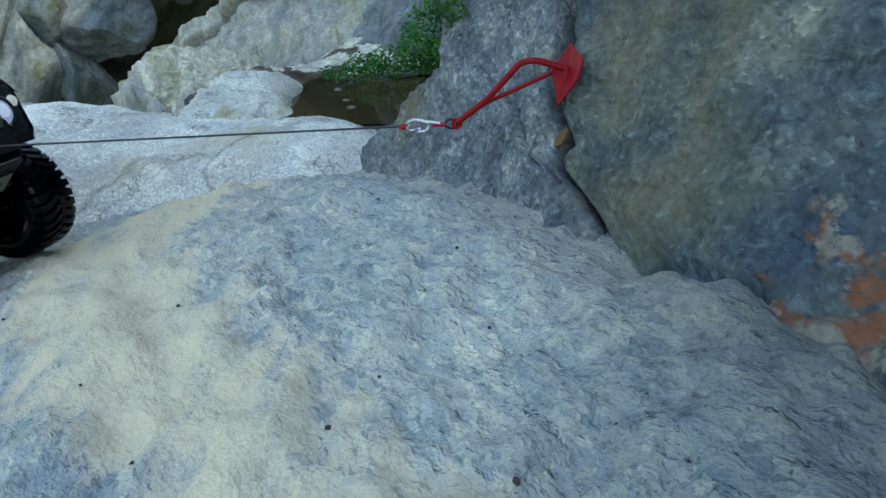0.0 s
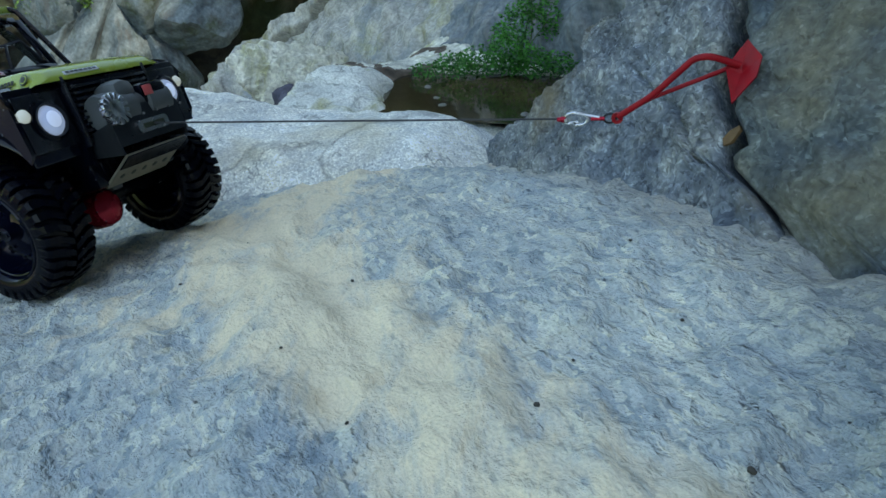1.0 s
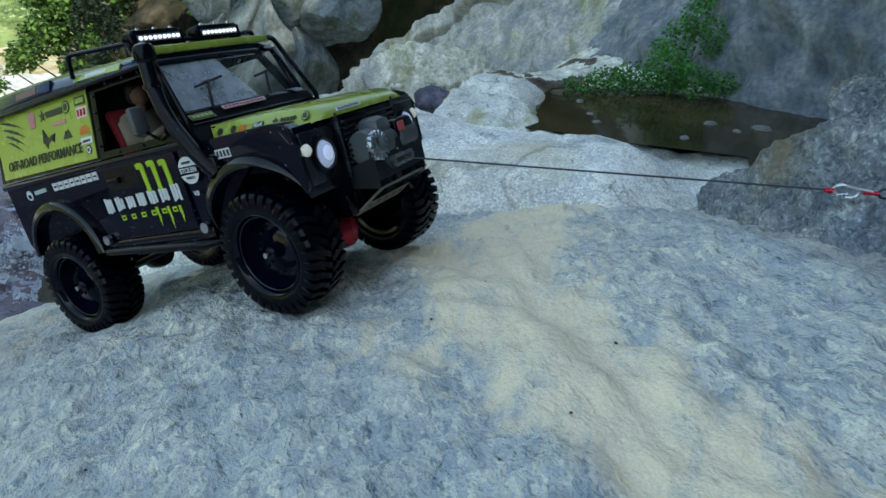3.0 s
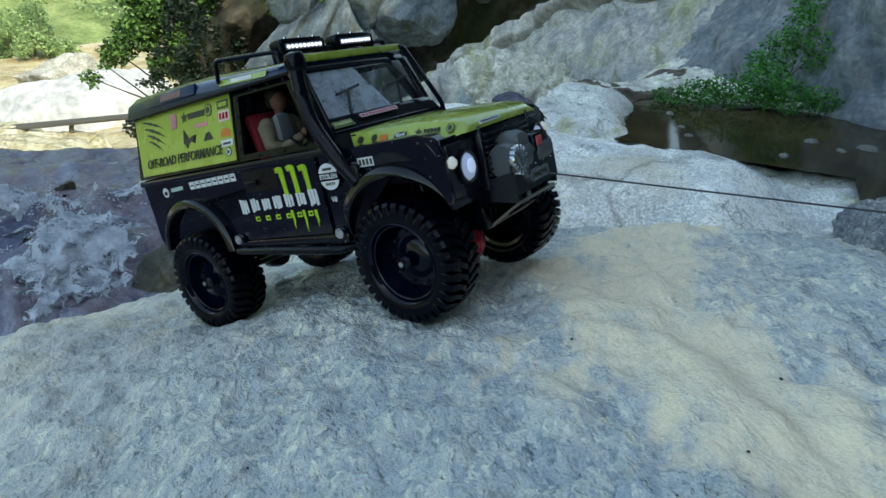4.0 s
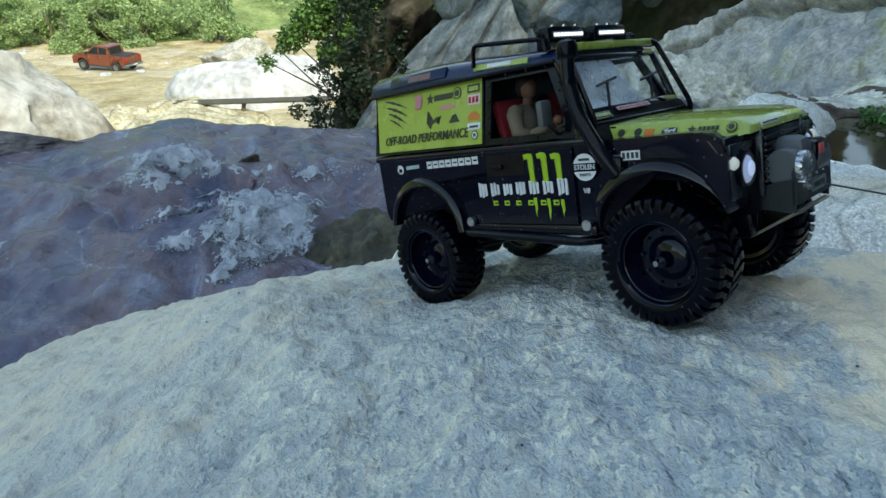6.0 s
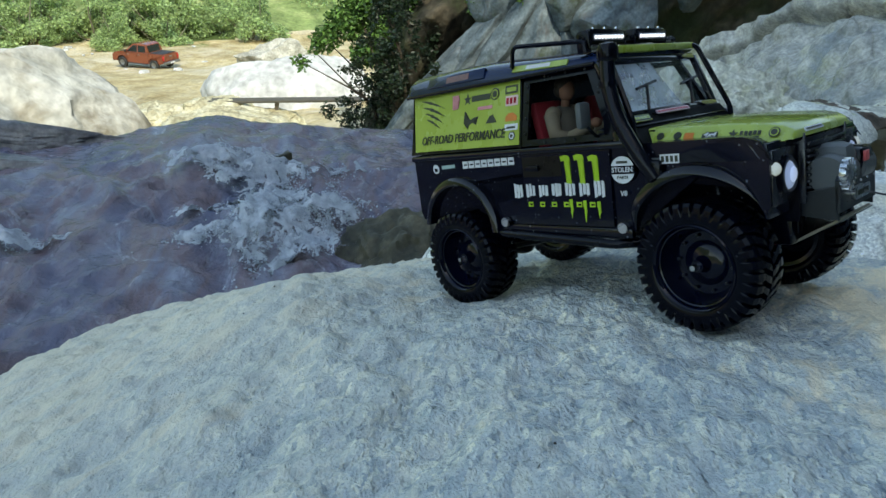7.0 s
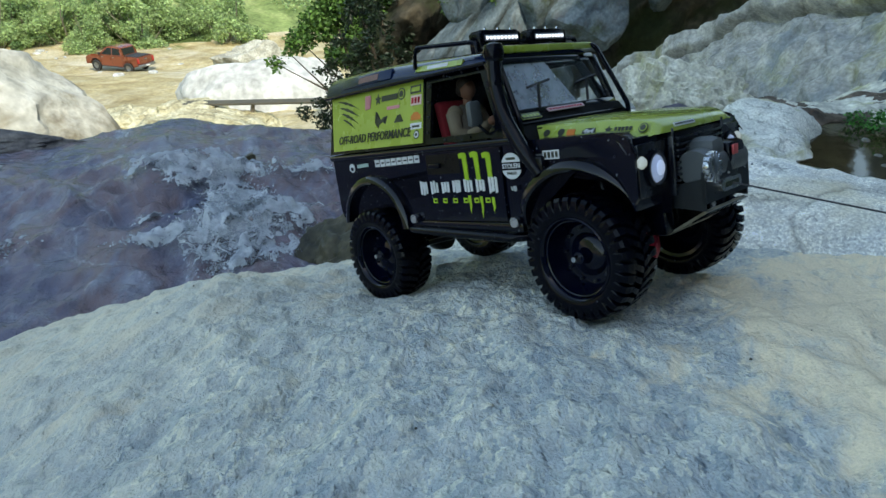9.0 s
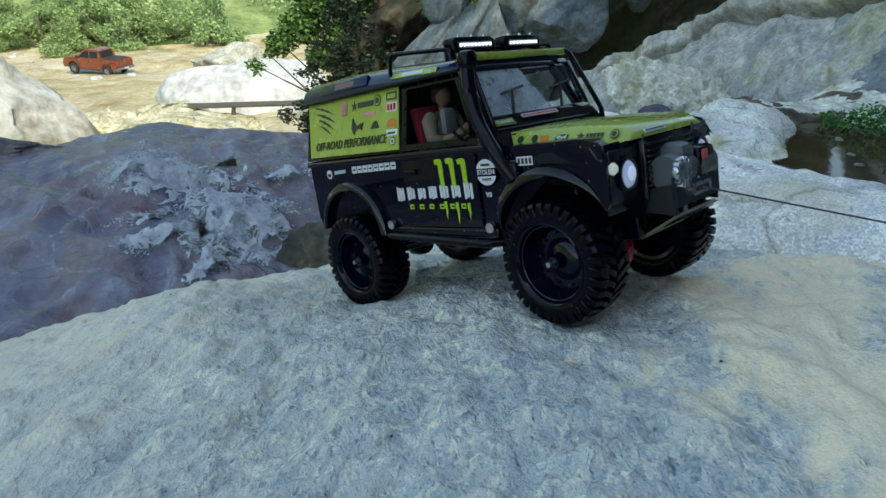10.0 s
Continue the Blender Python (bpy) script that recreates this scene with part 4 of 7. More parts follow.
for s in (-1, 1):
    bm = prism(bmesh.new(), side_outline(), "y", s * HW, s * (HW - 0.003))
    part("side_panel", bm, M_BLACK, truck)
    # belt ledge
    part("belt_rail", boxed(-0.0725, 0.225, s * 0.0935 - 0.0025, s * 0.0935 + 0.0025, 0.1105, 0.1165, 0.0015), M_BLACK, truck)
    # hardtop side, leaning in
    prof = [(-0.0735, 0.118), (0.099, 0.118), (0.095, 0.186), (-0.0800, 0.186)]
    lean = Matrix(((1, 0, 0, 0), (0, 1, -s * 0.25, s * 0.25 * 0.118), (0, 0, 1, 0), (0, 0, 0, 1)))
    part("hardtop_side", prism(bmesh.new(), prof, "y", s * 0.0905, s * 0.0875, lean), M_BLACKTRIM, truck)
    prof = [(-0.0690, 0.1215), (0.0965, 0.1205), (0.0935, 0.1835), (-0.0765, 0.1840)]
    part("lime_panel", prism(bmesh.new(), prof, "y", s * 0.0913, s * 0.0905, lean), M_LIME, truck, "lime vinyl panel with stickers")
    # door with open window
    frame_out = [(0.1, 0.118), (0.208, 0.118), (0.206, 0.135), (0.180, 0.186), (0.098, 0.186)]
    hole = [(0.107, 0.124), (0.196, 0.124), (0.196, 0.133), (0.175, 0.178), (0.106, 0.178)]
    bm = bmesh.new()
    def lay(p, w):
        return lean @ Vector((p[0], w, p[1]))
    rings = [[bm.verts.new(lay(p, w)) for p in o] for o, w in ((frame_out, s * 0.0905), (hole, s * 0.0905), (hole, s * 0.0865), (frame_out, s * 0.0865))]
    for a, c in ((0, 1), (1, 2), (2, 3), (3, 0)):
        for k in range(5):
            bm.faces.new((rings[a][k], rings[a][(k + 1) % 5], rings[c][(k + 1) % 5], rings[c][k]))
    part("window_frame", bm, M_BLACKTRIM, truck, smooth=False)
    part("door", prism(bmesh.new(), [(0.101, 0.1095), (0.204, 0.1095), (0.2035, 0.041), (0.101, 0.041)], "y", s * 0.0945, s * 0.091), M_BLACK, truck)
    part("door_handle", boxed(0.108, 0.124, s * 0.0965 - 0.002, s * 0.0965 + 0.002, 0.094, 0.0995, 0.001), M_BLACKTRIM, truck)
    part("sill", boxed(0.055, 0.222, s * 0.0925 - 0.003, s * 0.0925 + 0.003, 0.031, 0.040, 0.0015), M_BLACK, truck)
    part("rock_slider", tubed(rounded([(0.055, s * 0.085, 0.030), (0.066, s * 0.098, 0.0305), (0.205, s * 0.098, 0.026), (0.222, s * 0.082, 0.025)], 0.008), 0.0042), M_BLACKTRIM, truck)
    for xx, zz in ((0.0725, 0.0425), (0.2142, 0.0410)):
        bm = lathe(bmesh.new(), [(0.0, 0.0), (0.0025, 0.0), (0.0025, 0.003), (0.0048, 0.003), (0.0048, -0.002), (0.0, -0.002)], "y", 14)
        o = part("body_post", bm, M_STEEL, truck, "bright steel mounting post")
        o.location = (xx, s * 0.0965, zz)
    # flares
    for cx, cz, r, rz, a0, a1 in ((0.002, 0.033, 0.052, 0.050, 176, -2), (0.281, 0.036, 0.056, 0.050, 178, 28)):
        bm = bmesh.new()
        n = 22
        rows = []
        for i in range(n + 1):
            a = radians(a0 + (a1 - a0) * i / n)
            u, w = math.cos(a), math.sin(a)
            out = min(1.0, 0.35 + i / 5, 0.10 + (n - i) / 7) if cx > 0.1 else 1.0
            rows.append([bm.verts.new((cx + (r + dr * out) * u, s * (0.0905 + (yy - 0.0905) * out), cz + (rz + dr * out) * w)) for dr, yy in ((-0.0015, 0.088), (-0.0015, 0.0990), (0.0005, 0.1005), (0.0050, 0.0995), (0.0072, 0.0975), (0.0078, 0.0915))])
        for p, q in zip(rows, rows[1:]):
            for k in range(5):
                bm.faces.new((p[k], q[k], q[k + 1], p[k + 1]))
        part("wheel_flare", bm, M_BLACK, truck)
    # wing top
    bm = prism(bmesh.new(), [(0.228, 0.1125), (0.314, 0.1125), (0.327, 0.108), (0.3375, 0.098), (0.3375, 0.092), (0.228, 0.092)], "y", s * 0.0925, s * 0.071)
    bmesh.ops.bevel(bm, geom=[e for e in bm.edges if e.calc_length() > 0.004], offset=0.0025, segments=2, affect='EDGES')
    part("wing_top", bm, M_BLACK, truck)
    # inner arch
    part("inner_arch", boxed(0.225, 0.34, s * 0.045 - 0.002, s * 0.045 + 0.002, 0.04, 0.10), M_BLACKTRIM, truck)

part("rear_panel", boxed(-0.0720, -0.0685, -0.090, 0.090, 0.041, 0.117, 0.001), M_BLACK, truck)
part("floor", boxed(0.06, 0.222, -0.088, 0.088, 0.040, 0.044), M_BLACKTRIM, truck)
part("load_floor", boxed(-0.062, 0.10, -0.088, 0.088, 0.088, 0.092), M_BLACKTRIM, truck)
part("bulkhead", boxed(0.206, 0.214, -0.090, 0.090, 0.042, 0.128, 0.001), M_BLACK, truck)
part("hardtop_rear", prism(bmesh.new(), [(-0.0905, 0.118), (0.0905, 0.118), (0.0735, 0.186), (-0.0735, 0.186)], "x", -0.0775, -0.0735), M_BLACKTRIM, truck)
# scuttle below the windscreen
part("scuttle", prism(bmesh.new(), [(0.200, 0.108), (0.233, 0.1115), (0.226, 0.122), (0.216, 0.134), (0.205, 0.134)], "y", -0.086, 0.086), plain("matt_black_paint", (0.0018, 0.002, 0.003), 0.6, spec=0.06, dust=0.03), truck)
for k in range(2):
    part("scuttle_rib", boxed(-0.0008, 0.0010, -0.080, 0.080, -0.0010, 0.0010, 0.0004, Matrix.Translation((0.2228 - 0.0075 * k, 0, 0.1262 + 0.0065 * k)) @ Matrix.Rotation(radians(-40), 4, 'Y')), M_BLACKTRIM, truck)
for y0 in (-0.06, 0.0, 0.06):
    part("scuttle_hinge", boxed(-0.004, 0.004, -0.006, 0.006, -0.001, 0.002, 0.0008, Matrix.Translation((0.2285, y0, 0.1195))), M_BLACKTRIM, truck)

# roof: rounded shell with a recess in each haunch
bm = bmesh.new()
cross = [(-0.0785, 0.184), (-0.0778, 0.191), (-0.0735, 0.2005), (-0.063, 0.2075), (-0.04, 0.2108), (0.0, 0.2118), (0.04, 0.2108), (0.063, 0.2075), (0.0735, 0.2005), (0.0778, 0.191), (0.0785, 0.184)]
stations = [(-0.0850, 0.965, 0.80), (-0.0835, 0.99, 0.90), (-0.078, 1.0, 0.95), (0.0, 1.0, 0.95), (0.05, 1.0, 0.88), (0.09, 1.0, 0.76), (0.13, 1.0, 0.64), (0.165, 1.0, 0.56), (0.183, 1.0, 0.46), (0.188, 0.99, 0.36)]
rows = [[bm.verts.new((x, y * k, 0.184 + (z - 0.184) * lift)) for y, z in cross] for x, k, lift in stations]
for p, q in zip(rows, rows[1:]):
    for k in range(len(cross) - 1):
        bm.faces.new((p[k], p[k + 1], q[k + 1], q[k]))
bm.faces.new(rows[0])
bm.faces.new(rows[-1][::-1])
M_NAVY = plain("navy_black_paint", (0.005, 0.014, 0.050), 0.14, var=0.3, coat=0.1, spec=0.22, dust=0.01)
part("roof", bm, M_NAVY, truck)
for s in (-1, 1):
    m = Matrix.Translation((0, s * 0.0752, 0.1965)) @ Matrix.Rotation(s * radians(-66), 4, 'X')
    part("roof_window", boxed(-0.046, 0.046, -0.0060, 0.0060, -0.002, 0.0014, 0.0010, m), M_NAVY, truck)
    part("gutter", boxed(-0.0845, 0.186, s * 0.0795 - 0.0018, s * 0.0795 + 0.0018, 0.1835, 0.187, 0.0008), M_BLACKTRIM, truck)
    m = Matrix.Translation((0.121, s * 0.0766, 0.1925)) @ Matrix.Rotation(radians(2.6), 4, 'Y') @ Matrix.Rotation(s * radians(-58), 4, 'X')
    part("roof_strip", boxed(-0.034, 0.034, -0.0030, 0.0030, -0.0012, 0.0006, 0, m), M_LIME, truck, "lime strip along the roof edge")

# windscreen
m_ws = Matrix.Translation((0.2125, 0, 0.133)) @ Matrix.Rotation(radians(-22), 4, 'Y')
def ws_bar(y0, y1, z0, z1, name="windscreen_frame", material=None):
    part(name, boxed(-0.003, 0.003, y0, y1, z0, z1, 0.0012, m_ws), material or M_BLACK, truck)
ws_bar(-0.084, 0.084, -0.002, 0.006)
ws_bar(-0.079, 0.079, 0.052, 0.059)
for s in (-1, 1):
    ws_bar(s * 0.081 - 0.004, s * 0.081 + 0.004, 0.003, 0.056)
part("windscreen", boxed(-0.0006, 0.0006, -0.078, 0.078, 0.005, 0.053, 0, m_ws), M_GLASS, truck, "clear windscreen with water drops")
# pale film that stands in for sky reflected in the near half
M_SKYFILM, nt, b = mat("sky_reflection_tint")
b.inputs["Base Color"].default_value = (0.50, 0.58, 0.68, 1)
b.inputs["Roughness"].default_value = 0.25
thin = ramp(nt, noise_of(nt, coords(nt), 60.0, 5.0, 0.65), [(0.3, (0.28,)), (0.7, (0.55,))])
clear = nt.nodes.new("ShaderNodeBsdfTransparent")
mx = nt.nodes.new("ShaderNodeMixShader")
nt.links.new(thin, mx.inputs[0])
nt.links.new(clear.outputs[0], mx.inputs[1])
nt.links.new(b.outputs[0], mx.inputs[2])
nt.links.new(mx.outputs[0], nt.nodes["Material Output"].inputs[0])
part("sky_reflection_film", prism(bmesh.new(), [(-0.0775, 0.0055), (0.022, 0.0055), (-0.004, 0.0525), (-0.0775, 0.0525)], "x", 0.0007, 0.0009, m_ws), M_SKYFILM, truck, "pale film painted as sky reflected in half the windscreen")
rnd = random.Random(3)
bm = bmesh.new()
for _ in range(45):
    q = bmesh.ops.create_icosphere(bm, subdivisions=1, radius=1)
    y0, z0, r0 = rnd.uniform(-0.075, 0.03), rnd.uniform(0.008, 0.051), rnd.uniform(0.0004, 0.0009)
    for v in q["verts"]:
        v.co = m_ws @ Vector((0.0008 + v.co.x * 0.0003, y0 + v.co.y * r0, z0 + v.co.z * r0 * 1.3))
tagged(part("water_drops", bm, plain("water_drop", (0.30, 0.34, 0.40), 0.1), truck), kind="stuff")
for y0 in (-0.045, 0.032):
    w = thing("wiper", m_ws @ Matrix.Translation((0.005, y0, 0.004)))
    w.parent = truck
    part("wiper_arm", tubed([(0, 0, 0), (0.002, 0.004, 0.012), (0.001, 0.012, 0.024)], 0.0014, sides=6), M_BLACKTRIM, w)
    part("wiper_blade", tubed([(0.0005, -0.006, 0.021), (0.0005, 0.030, 0.027)], 0.0014, sides=6), M_BLACKTRIM, w)

# bonnet
bm = bmesh.new()
side = [(0.0225, -0.0115), (0.0222, -0.0100), (0.0135, 0.0028), (0.0115, 0.0038)]
sec = lambda w, z, f: [(-w - a, z + b * f) for a, b in side] + [(0, z + 0.0052 * f)] + [(w + a, z + b * f) for a, b in side[::-1]]
rows = [[bm.verts.new((x, y, z)) for y, z in sec(w, zz, f)] for x, w, zz, f in ((0.221, 0.052, 0.1192, 1.0), (0.29, 0.048, 0.1170, 1.0), (0.324, 0.0455, 0.1142, 1.0), (0.334, 0.044, 0.1128, 0.75), (0.3400, 0.042, 0.1108, 0.45), (0.3430, 0.041, 0.1072, 0.15))]
for p, q in zip(rows, rows[1:]):
    for k in range(8):
        bm.faces.new((p[k], p[k + 1], q[k + 1], q[k]))
bm.faces.new(rows[0]); bm.faces.new(rows[-1][::-1])
part("bonnet", bm, M_LIME, truck, "lime bonnet")


def bonnet_side(x, up=0.0, out=0.0, s=-1):
    """A place on the bonnet's steep side face: x along it, up the slope, out from it."""
    w = 0.052 - 0.0625 * (x - 0.226)
    z = 0.1192 - 0.040 * (x - 0.226)
    m = Matrix.Translation((x, s * (w + 0.01785), z - 0.0036)) @ Matrix.Rotation(radians(2.6), 4, 'Y') @ Matrix.Rotation(s * radians(3.6), 4, 'Z') @ Matrix.Rotation(radians(56), 4, 'X')
    return m @ Matrix.Translation((0, up, out))


for k in range(3):
    bm = lathe(bmesh.new(), [(0.0, 0.0004), (0.0034, 0.0004), (0.0036, 0.0)], "z", 18, (0, 0, 0.0))
    bm.transform(bonnet_side(0.2240 + 0.0150 * k, 0.0008))
    part("vent_hole", bm, M_INK, truck)

# front: grille, lamps
part("front_panel", boxed(0.3315, 0.3355, -0.090, 0.090, 0.050, 0.106, 0.001), M_BLACK, truck)
grille = part("grille", boxed(0.3345, 0.3415, -0.042, 0.042, 0.056, 0.104, 0.0012), M_BLACKTRIM, truck)
for k in range(9):
    part("grille_slat", boxed(0.3405, 0.3455, -0.040, 0.040, 0.0595 + 0.0048 * k, 0.0618 + 0.0048 * k, 0.0006), M_GRILLE, grille)
for s in (-1, 1):
    part("grille_edge", boxed(0.3345, 0.3440, s * 0.0435 - 0.0013, s * 0.0435 + 0.0013, 0.054, 0.108, 0.0006), M_GRILLE, grille)
    hl = part("headlight", lathe(bmesh.new(), [(0.0145, 0.3345), (0.0150, 0.3405), (0.0125, 0.3415), (0.0118, 0.3385)], "x", 28, (0, s * 0.0655, 0.0795)), M_BLACKTRIM, truck)
    part("headlight_lens", lathe(bmesh.new(), [(0.0119, 0.3380), (0.0100, 0.3415), (0.0055, 0.3435), (0.0, 0.3441)], "x", 28, (0, s * 0.0655, 0.0795)), M_LAMP, hl, "lit round headlight lens")
    part("headlight_bulb", lathe(bmesh.new(), [(0.0062, 0.3434), (0.0050, 0.3444), (0.0, 0.3449)], "x", 20, (0, s * 0.0655, 0.0800)), M_BULB, hl, "bright lit bulb")
    part("headlight_ring", lathe(bmesh.new(), [(0.0112, 0.3402), (0.0118, 0.3420), (0.0126, 0.3422), (0.0130, 0.3410)], "x", 28, (0, s * 0.0655, 0.0795)), M_DARKSTEEL, hl, "thin dark lamp ring")
    part("side_lamp", lathe(bmesh.new(), [(0.0050, 0.3345), (0.0050, 0.3390), (0.003, 0.3415), (0.0, 0.3423)], "x", 18, (0, s * 0.084, 0.0865)), M_LAMPLIT, truck, "small lit side lamp")
    part("lamp_surround", boxed(0.3350, 0.3380, s * 0.0665 - 0.0215, s * 0.0665 + 0.0215, 0.0585, 0.1005, 0.0012), M_GRILLE, truck)

# bumper, winch, skid plate
bump_part = part("front_bumper", prism(bmesh.new(), [(-0.040, 0.046), (0.040, 0.046), (0.040, 0.070), (0.035, 0.0745), (-0.035, 0.0745), (-0.040, 0.070)], "x", 0.3625, 0.3660), M_DARKSTEEL, truck)
for s in (-1, 1):
    part("bumper_cheek", prism(bmesh.new(), [(0.3315, 0.044), (0.3645, 0.040), (0.3645, 0.066), (0.3315, 0.060)], "y", s * 0.040, s * 0.0375), M_DARKSTEEL, bump_part)
part("bumper_shelf", boxed(0.3315, 0.3645, -0.039, 0.039, 0.052, 0.055), M_DARKSTEEL, bump_part)
bm = prism(bmesh.new(), [(p.x, p.y) for p in rounded([(0.0, 0.0515, 0), (0.018, 0.0515, 0), (0.018, 0.0615, 0), (-0.018, 0.0615, 0), (-0.018, 0.0515, 0), (-0.001, 0.0515, 0)], 0.0048)], "x", 0.3655, 0.3690)
fair = part("fairlead", bm, M_STEEL, truck, "polished steel rope fairlead")
part("fairlead_slot", boxed(0.3687, 0.3695, -0.012, 0.012, 0.0545, 0.0585, 0.0), M_INK, fair)
winch = part("winch_drum", lathe(bmesh.new(), [(0.0, -0.036), (0.0135, -0.036), (0.0145, -0.033), (0.0145, -0.006), (0.0115, -0.004), (0.0115, 0.006), (0.0145, 0.008), (0.0145, 0.034), (0.0, 0.036)], "y", 24, (0.3545, 0, 0.0745)), M_GREYWINCH, truck)
part("winch_cover", boxed(0.3385, 0.3665, -0.022, 0.002, 0.076, 0.0965, 0.0085), M_GREYWINCH, winch)
part("winch_badge", boxed(0.3680, 0.3700, 0.004, 0.013, 0.079, 0.087, 0.0005), plain("red_badge", (0.5, 0.08, 0.08), 0.4), winch, "small red and white badge")
part("winch_motor", boxed(0.3415, 0.3675, 0.003, 0.034, 0.070, 0.090, 0.005), M_BLACKTRIM, winch)
gear = part("winch_gear", lathe(bmesh.new(), [(0.0, 0.3725), (0.006, 0.3725), (0.0105, 0.3700), (0.0105, 0.3665), (0.0, 0.3665)], "x", 20, (0, -0.034, 0.0745)), M_STEEL, winch, "ribbed alloy winch gear housing")
tooth = boxed(-0.002, 0.003, -0.0016, 0.0016, 0.003, 0.0125, 0.0003)
for k in range(14):
    bm = tooth.copy()
    bm.transform(Matrix.Translation((0.3690, -0.034, 0.0745)) @ Matrix.Rotation(2 * math.pi * k / 14, 4, 'X'))
    part("gear_rib", bm, M_STEEL, winch)
tooth.free()
skid = part("skid_plate", prism(bmesh.new(), [(0.3625, 0.040), (0.3640, 0.0385), (0.3295, 0.0185), (0.3280, 0.020)], "y", -0.036, 0.036), M_SKID, truck, "scuffed alloy skid plate")
part("skid_top_strip", prism(bmesh.new(), [(0.3650, 0.0386), (0.3506, 0.0302), (0.3512, 0.0296), (0.3656, 0.0380)], "y", -0.0365, 0.0365), M_RUBBER, skid, "black strip along the top of the skid plate")
for k in range(5):
    bm = lathe(bmesh.new(), [(0.0, 0.0), (0.0026, 0.0), (0.0030, -0.001)], "z", 10)
    o = part("skid_hole", bm, M_INK, skid)
    o.matrix_basis = pose(0.3402, -0.026 + 0.013 * k, 0.0243, 0, 150, 0)

# chassis, axles
for s in (-1, 1):
    part("chassis_rail", boxed(-0.05, 0.335, s * 0.032 - 0.004, s * 0.032 + 0.004, 0.028, 0.044, 0.001), M_BLACKTRIM, truck)
    for ax, az in ((0.0, 0.0), (0.281, 0.010)):
        part("shock", tubed([(ax + 0.004, s * 0.052, az + 0.006), (ax - 0.008, s * 0.042, az + 0.068)], 0.0062), M_BLACKTRIM, truck)
        part("link", tubed([(ax, s * 0.04, az - 0.004), (0.13 if ax < 0.1 else 0.17, s * 0.028, 0.022)], 0.0032, sides=8), M_DARKSTEEL, truck)
part("front_crossmember", boxed(0.296, 0.334, -0.046, 0.046, 0.020, 0.052, 0.003), M_BLACKTRIM, truck)
part("gearbox", boxed(0.10, 0.19, -0.03, 0.03, 0.012, 0.05, 0.006), M_BLACKTRIM, truck)
part("driveshaft", tubed([(0.02, 0.0, 0.004), (0.10, 0.0, 0.02)], 0.0045), M_DARKSTEEL, truck)
part("driveshaft", tubed([(0.19, -0.01, 0.02), (0.262, -0.018, 0.012)], 0.0045), M_DARKSTEEL, truck)
for ax, az, dy in ((0.0, 0.0, 0.0), (0.281, 0.010, -0.015)):
    axle = part("axle", tubed([(ax, -0.082, az), (ax, 0.082, az)], 0.0085, sides=14), M_BLACKTRIM, truck)
    bm = lathe(bmesh.new(), [(0.0, -0.016), (0.0125, -0.015), (0.0165, -0.008), (0.0165, 0.005), (0.0145, 0.0115), (0.008, 0.0155), (0.0, 0.0165)], "x", 24, (ax + (0.008 if ax > 0.1 else 0), dy, az - (0.008 if ax > 0.1 else 0.002)))
    part("diff_cover", bm, M_RED if ax > 0.1 else M_BLACKTRIM, axle, "red anodised differential cover" if ax > 0.1 else "")
    if ax > 0.1:
        part("diff_badge", boxed(ax + 0.010, ax + 0.020, dy + 0.012, dy + 0.024, az + 0.003, az + 0.0085, 0.001), M_GREYWINCH, axle)
        for k in range(8):
            b_ = lathe(bmesh.new(), [(0.0, 0.0016), (0.0011, 0.0014), (0.0013, 0.0)], "x", 8, (ax + 0.0185, dy + 0.0135 * math.cos(k * 0.785), az - 0.008 + 0.0135 * math.sin(k * 0.785)))
            part("cover_bolt", b_, M_DARKSTEEL, axle)
        part("steering_link", tubed([(ax + 0.016, -0.07, az + 0.012), (ax + 0.016, 0.07, az + 0.012)], 0.003, sides=8), M_DARKSTEEL, truck)


# wheels
TREADS = 34


def tyre_mesh(bm):
    R, w = 0.0503, 0.0205
    prof = [(0.0345, -w + 0.0015), (0.0365, -w - 0.0004), (0.0415, -w - 0.0014), (0.0462, -w - 0.0002), (R - 0.0006, -w + 0.005), (R, -w + 0.009), (R, w - 0.009), (R - 0.0006, w - 0.005), (0.0462, w + 0.0002), (0.0415, w + 0.0014), (0.0365, w + 0.0004), (0.0345, w - 0.0015)]
    return lathe(bm, prof, "y", 60)


def tread_mesh(name, s, centre):
    """One rubber block: a long shoulder block that wraps over the tyre's edge, or a bent block beside the crown."""
    bm = bmesh.new()
    if centre:
        rows = [(0.0004, 0.0478, 0.0541, 0.0030, 0.0016), (0.0045, 0.0478, 0.0543, 0.0034, -0.0006), (0.0098, 0.0478, 0.0540, 0.0028, -0.0032)]
    else:
        rows = [(0.0088, 0.0470, 0.0540, 0.0026, 0.0012), (0.0140, 0.0470, 0.0538, 0.0037, 0.0004), (0.0194, 0.0455, 0.0528, 0.0037, 0.0), (0.0214, 0.0432, 0.0500, 0.0032, 0.0), (0.0219, 0.0415, 0.0455, 0.0024, 0.0)]
    rings = [[bm.verts.new((c + k * half, s * y, z)) for k, z in ((-1.1, z0), (-0.82, z1), (0.82, z1), (1.1, z0))] for y, z0, z1, half, c in rows]
    for p, q in zip(rings, rings[1:]):
        for k in range(3):
            bm.faces.new((p[k], p[k + 1], q[k + 1], q[k]))
    bm.faces.new(rings[0])
    bm.faces.new(rings[-1][::-1])
    bmesh.ops.recalc_face_normals(bm, faces=bm.faces)
    me = bpy.data.meshes.new(name)
    bm.to_mesh(me)
    bm.free()
    me.materials.append(M_RUBBER)
    return me


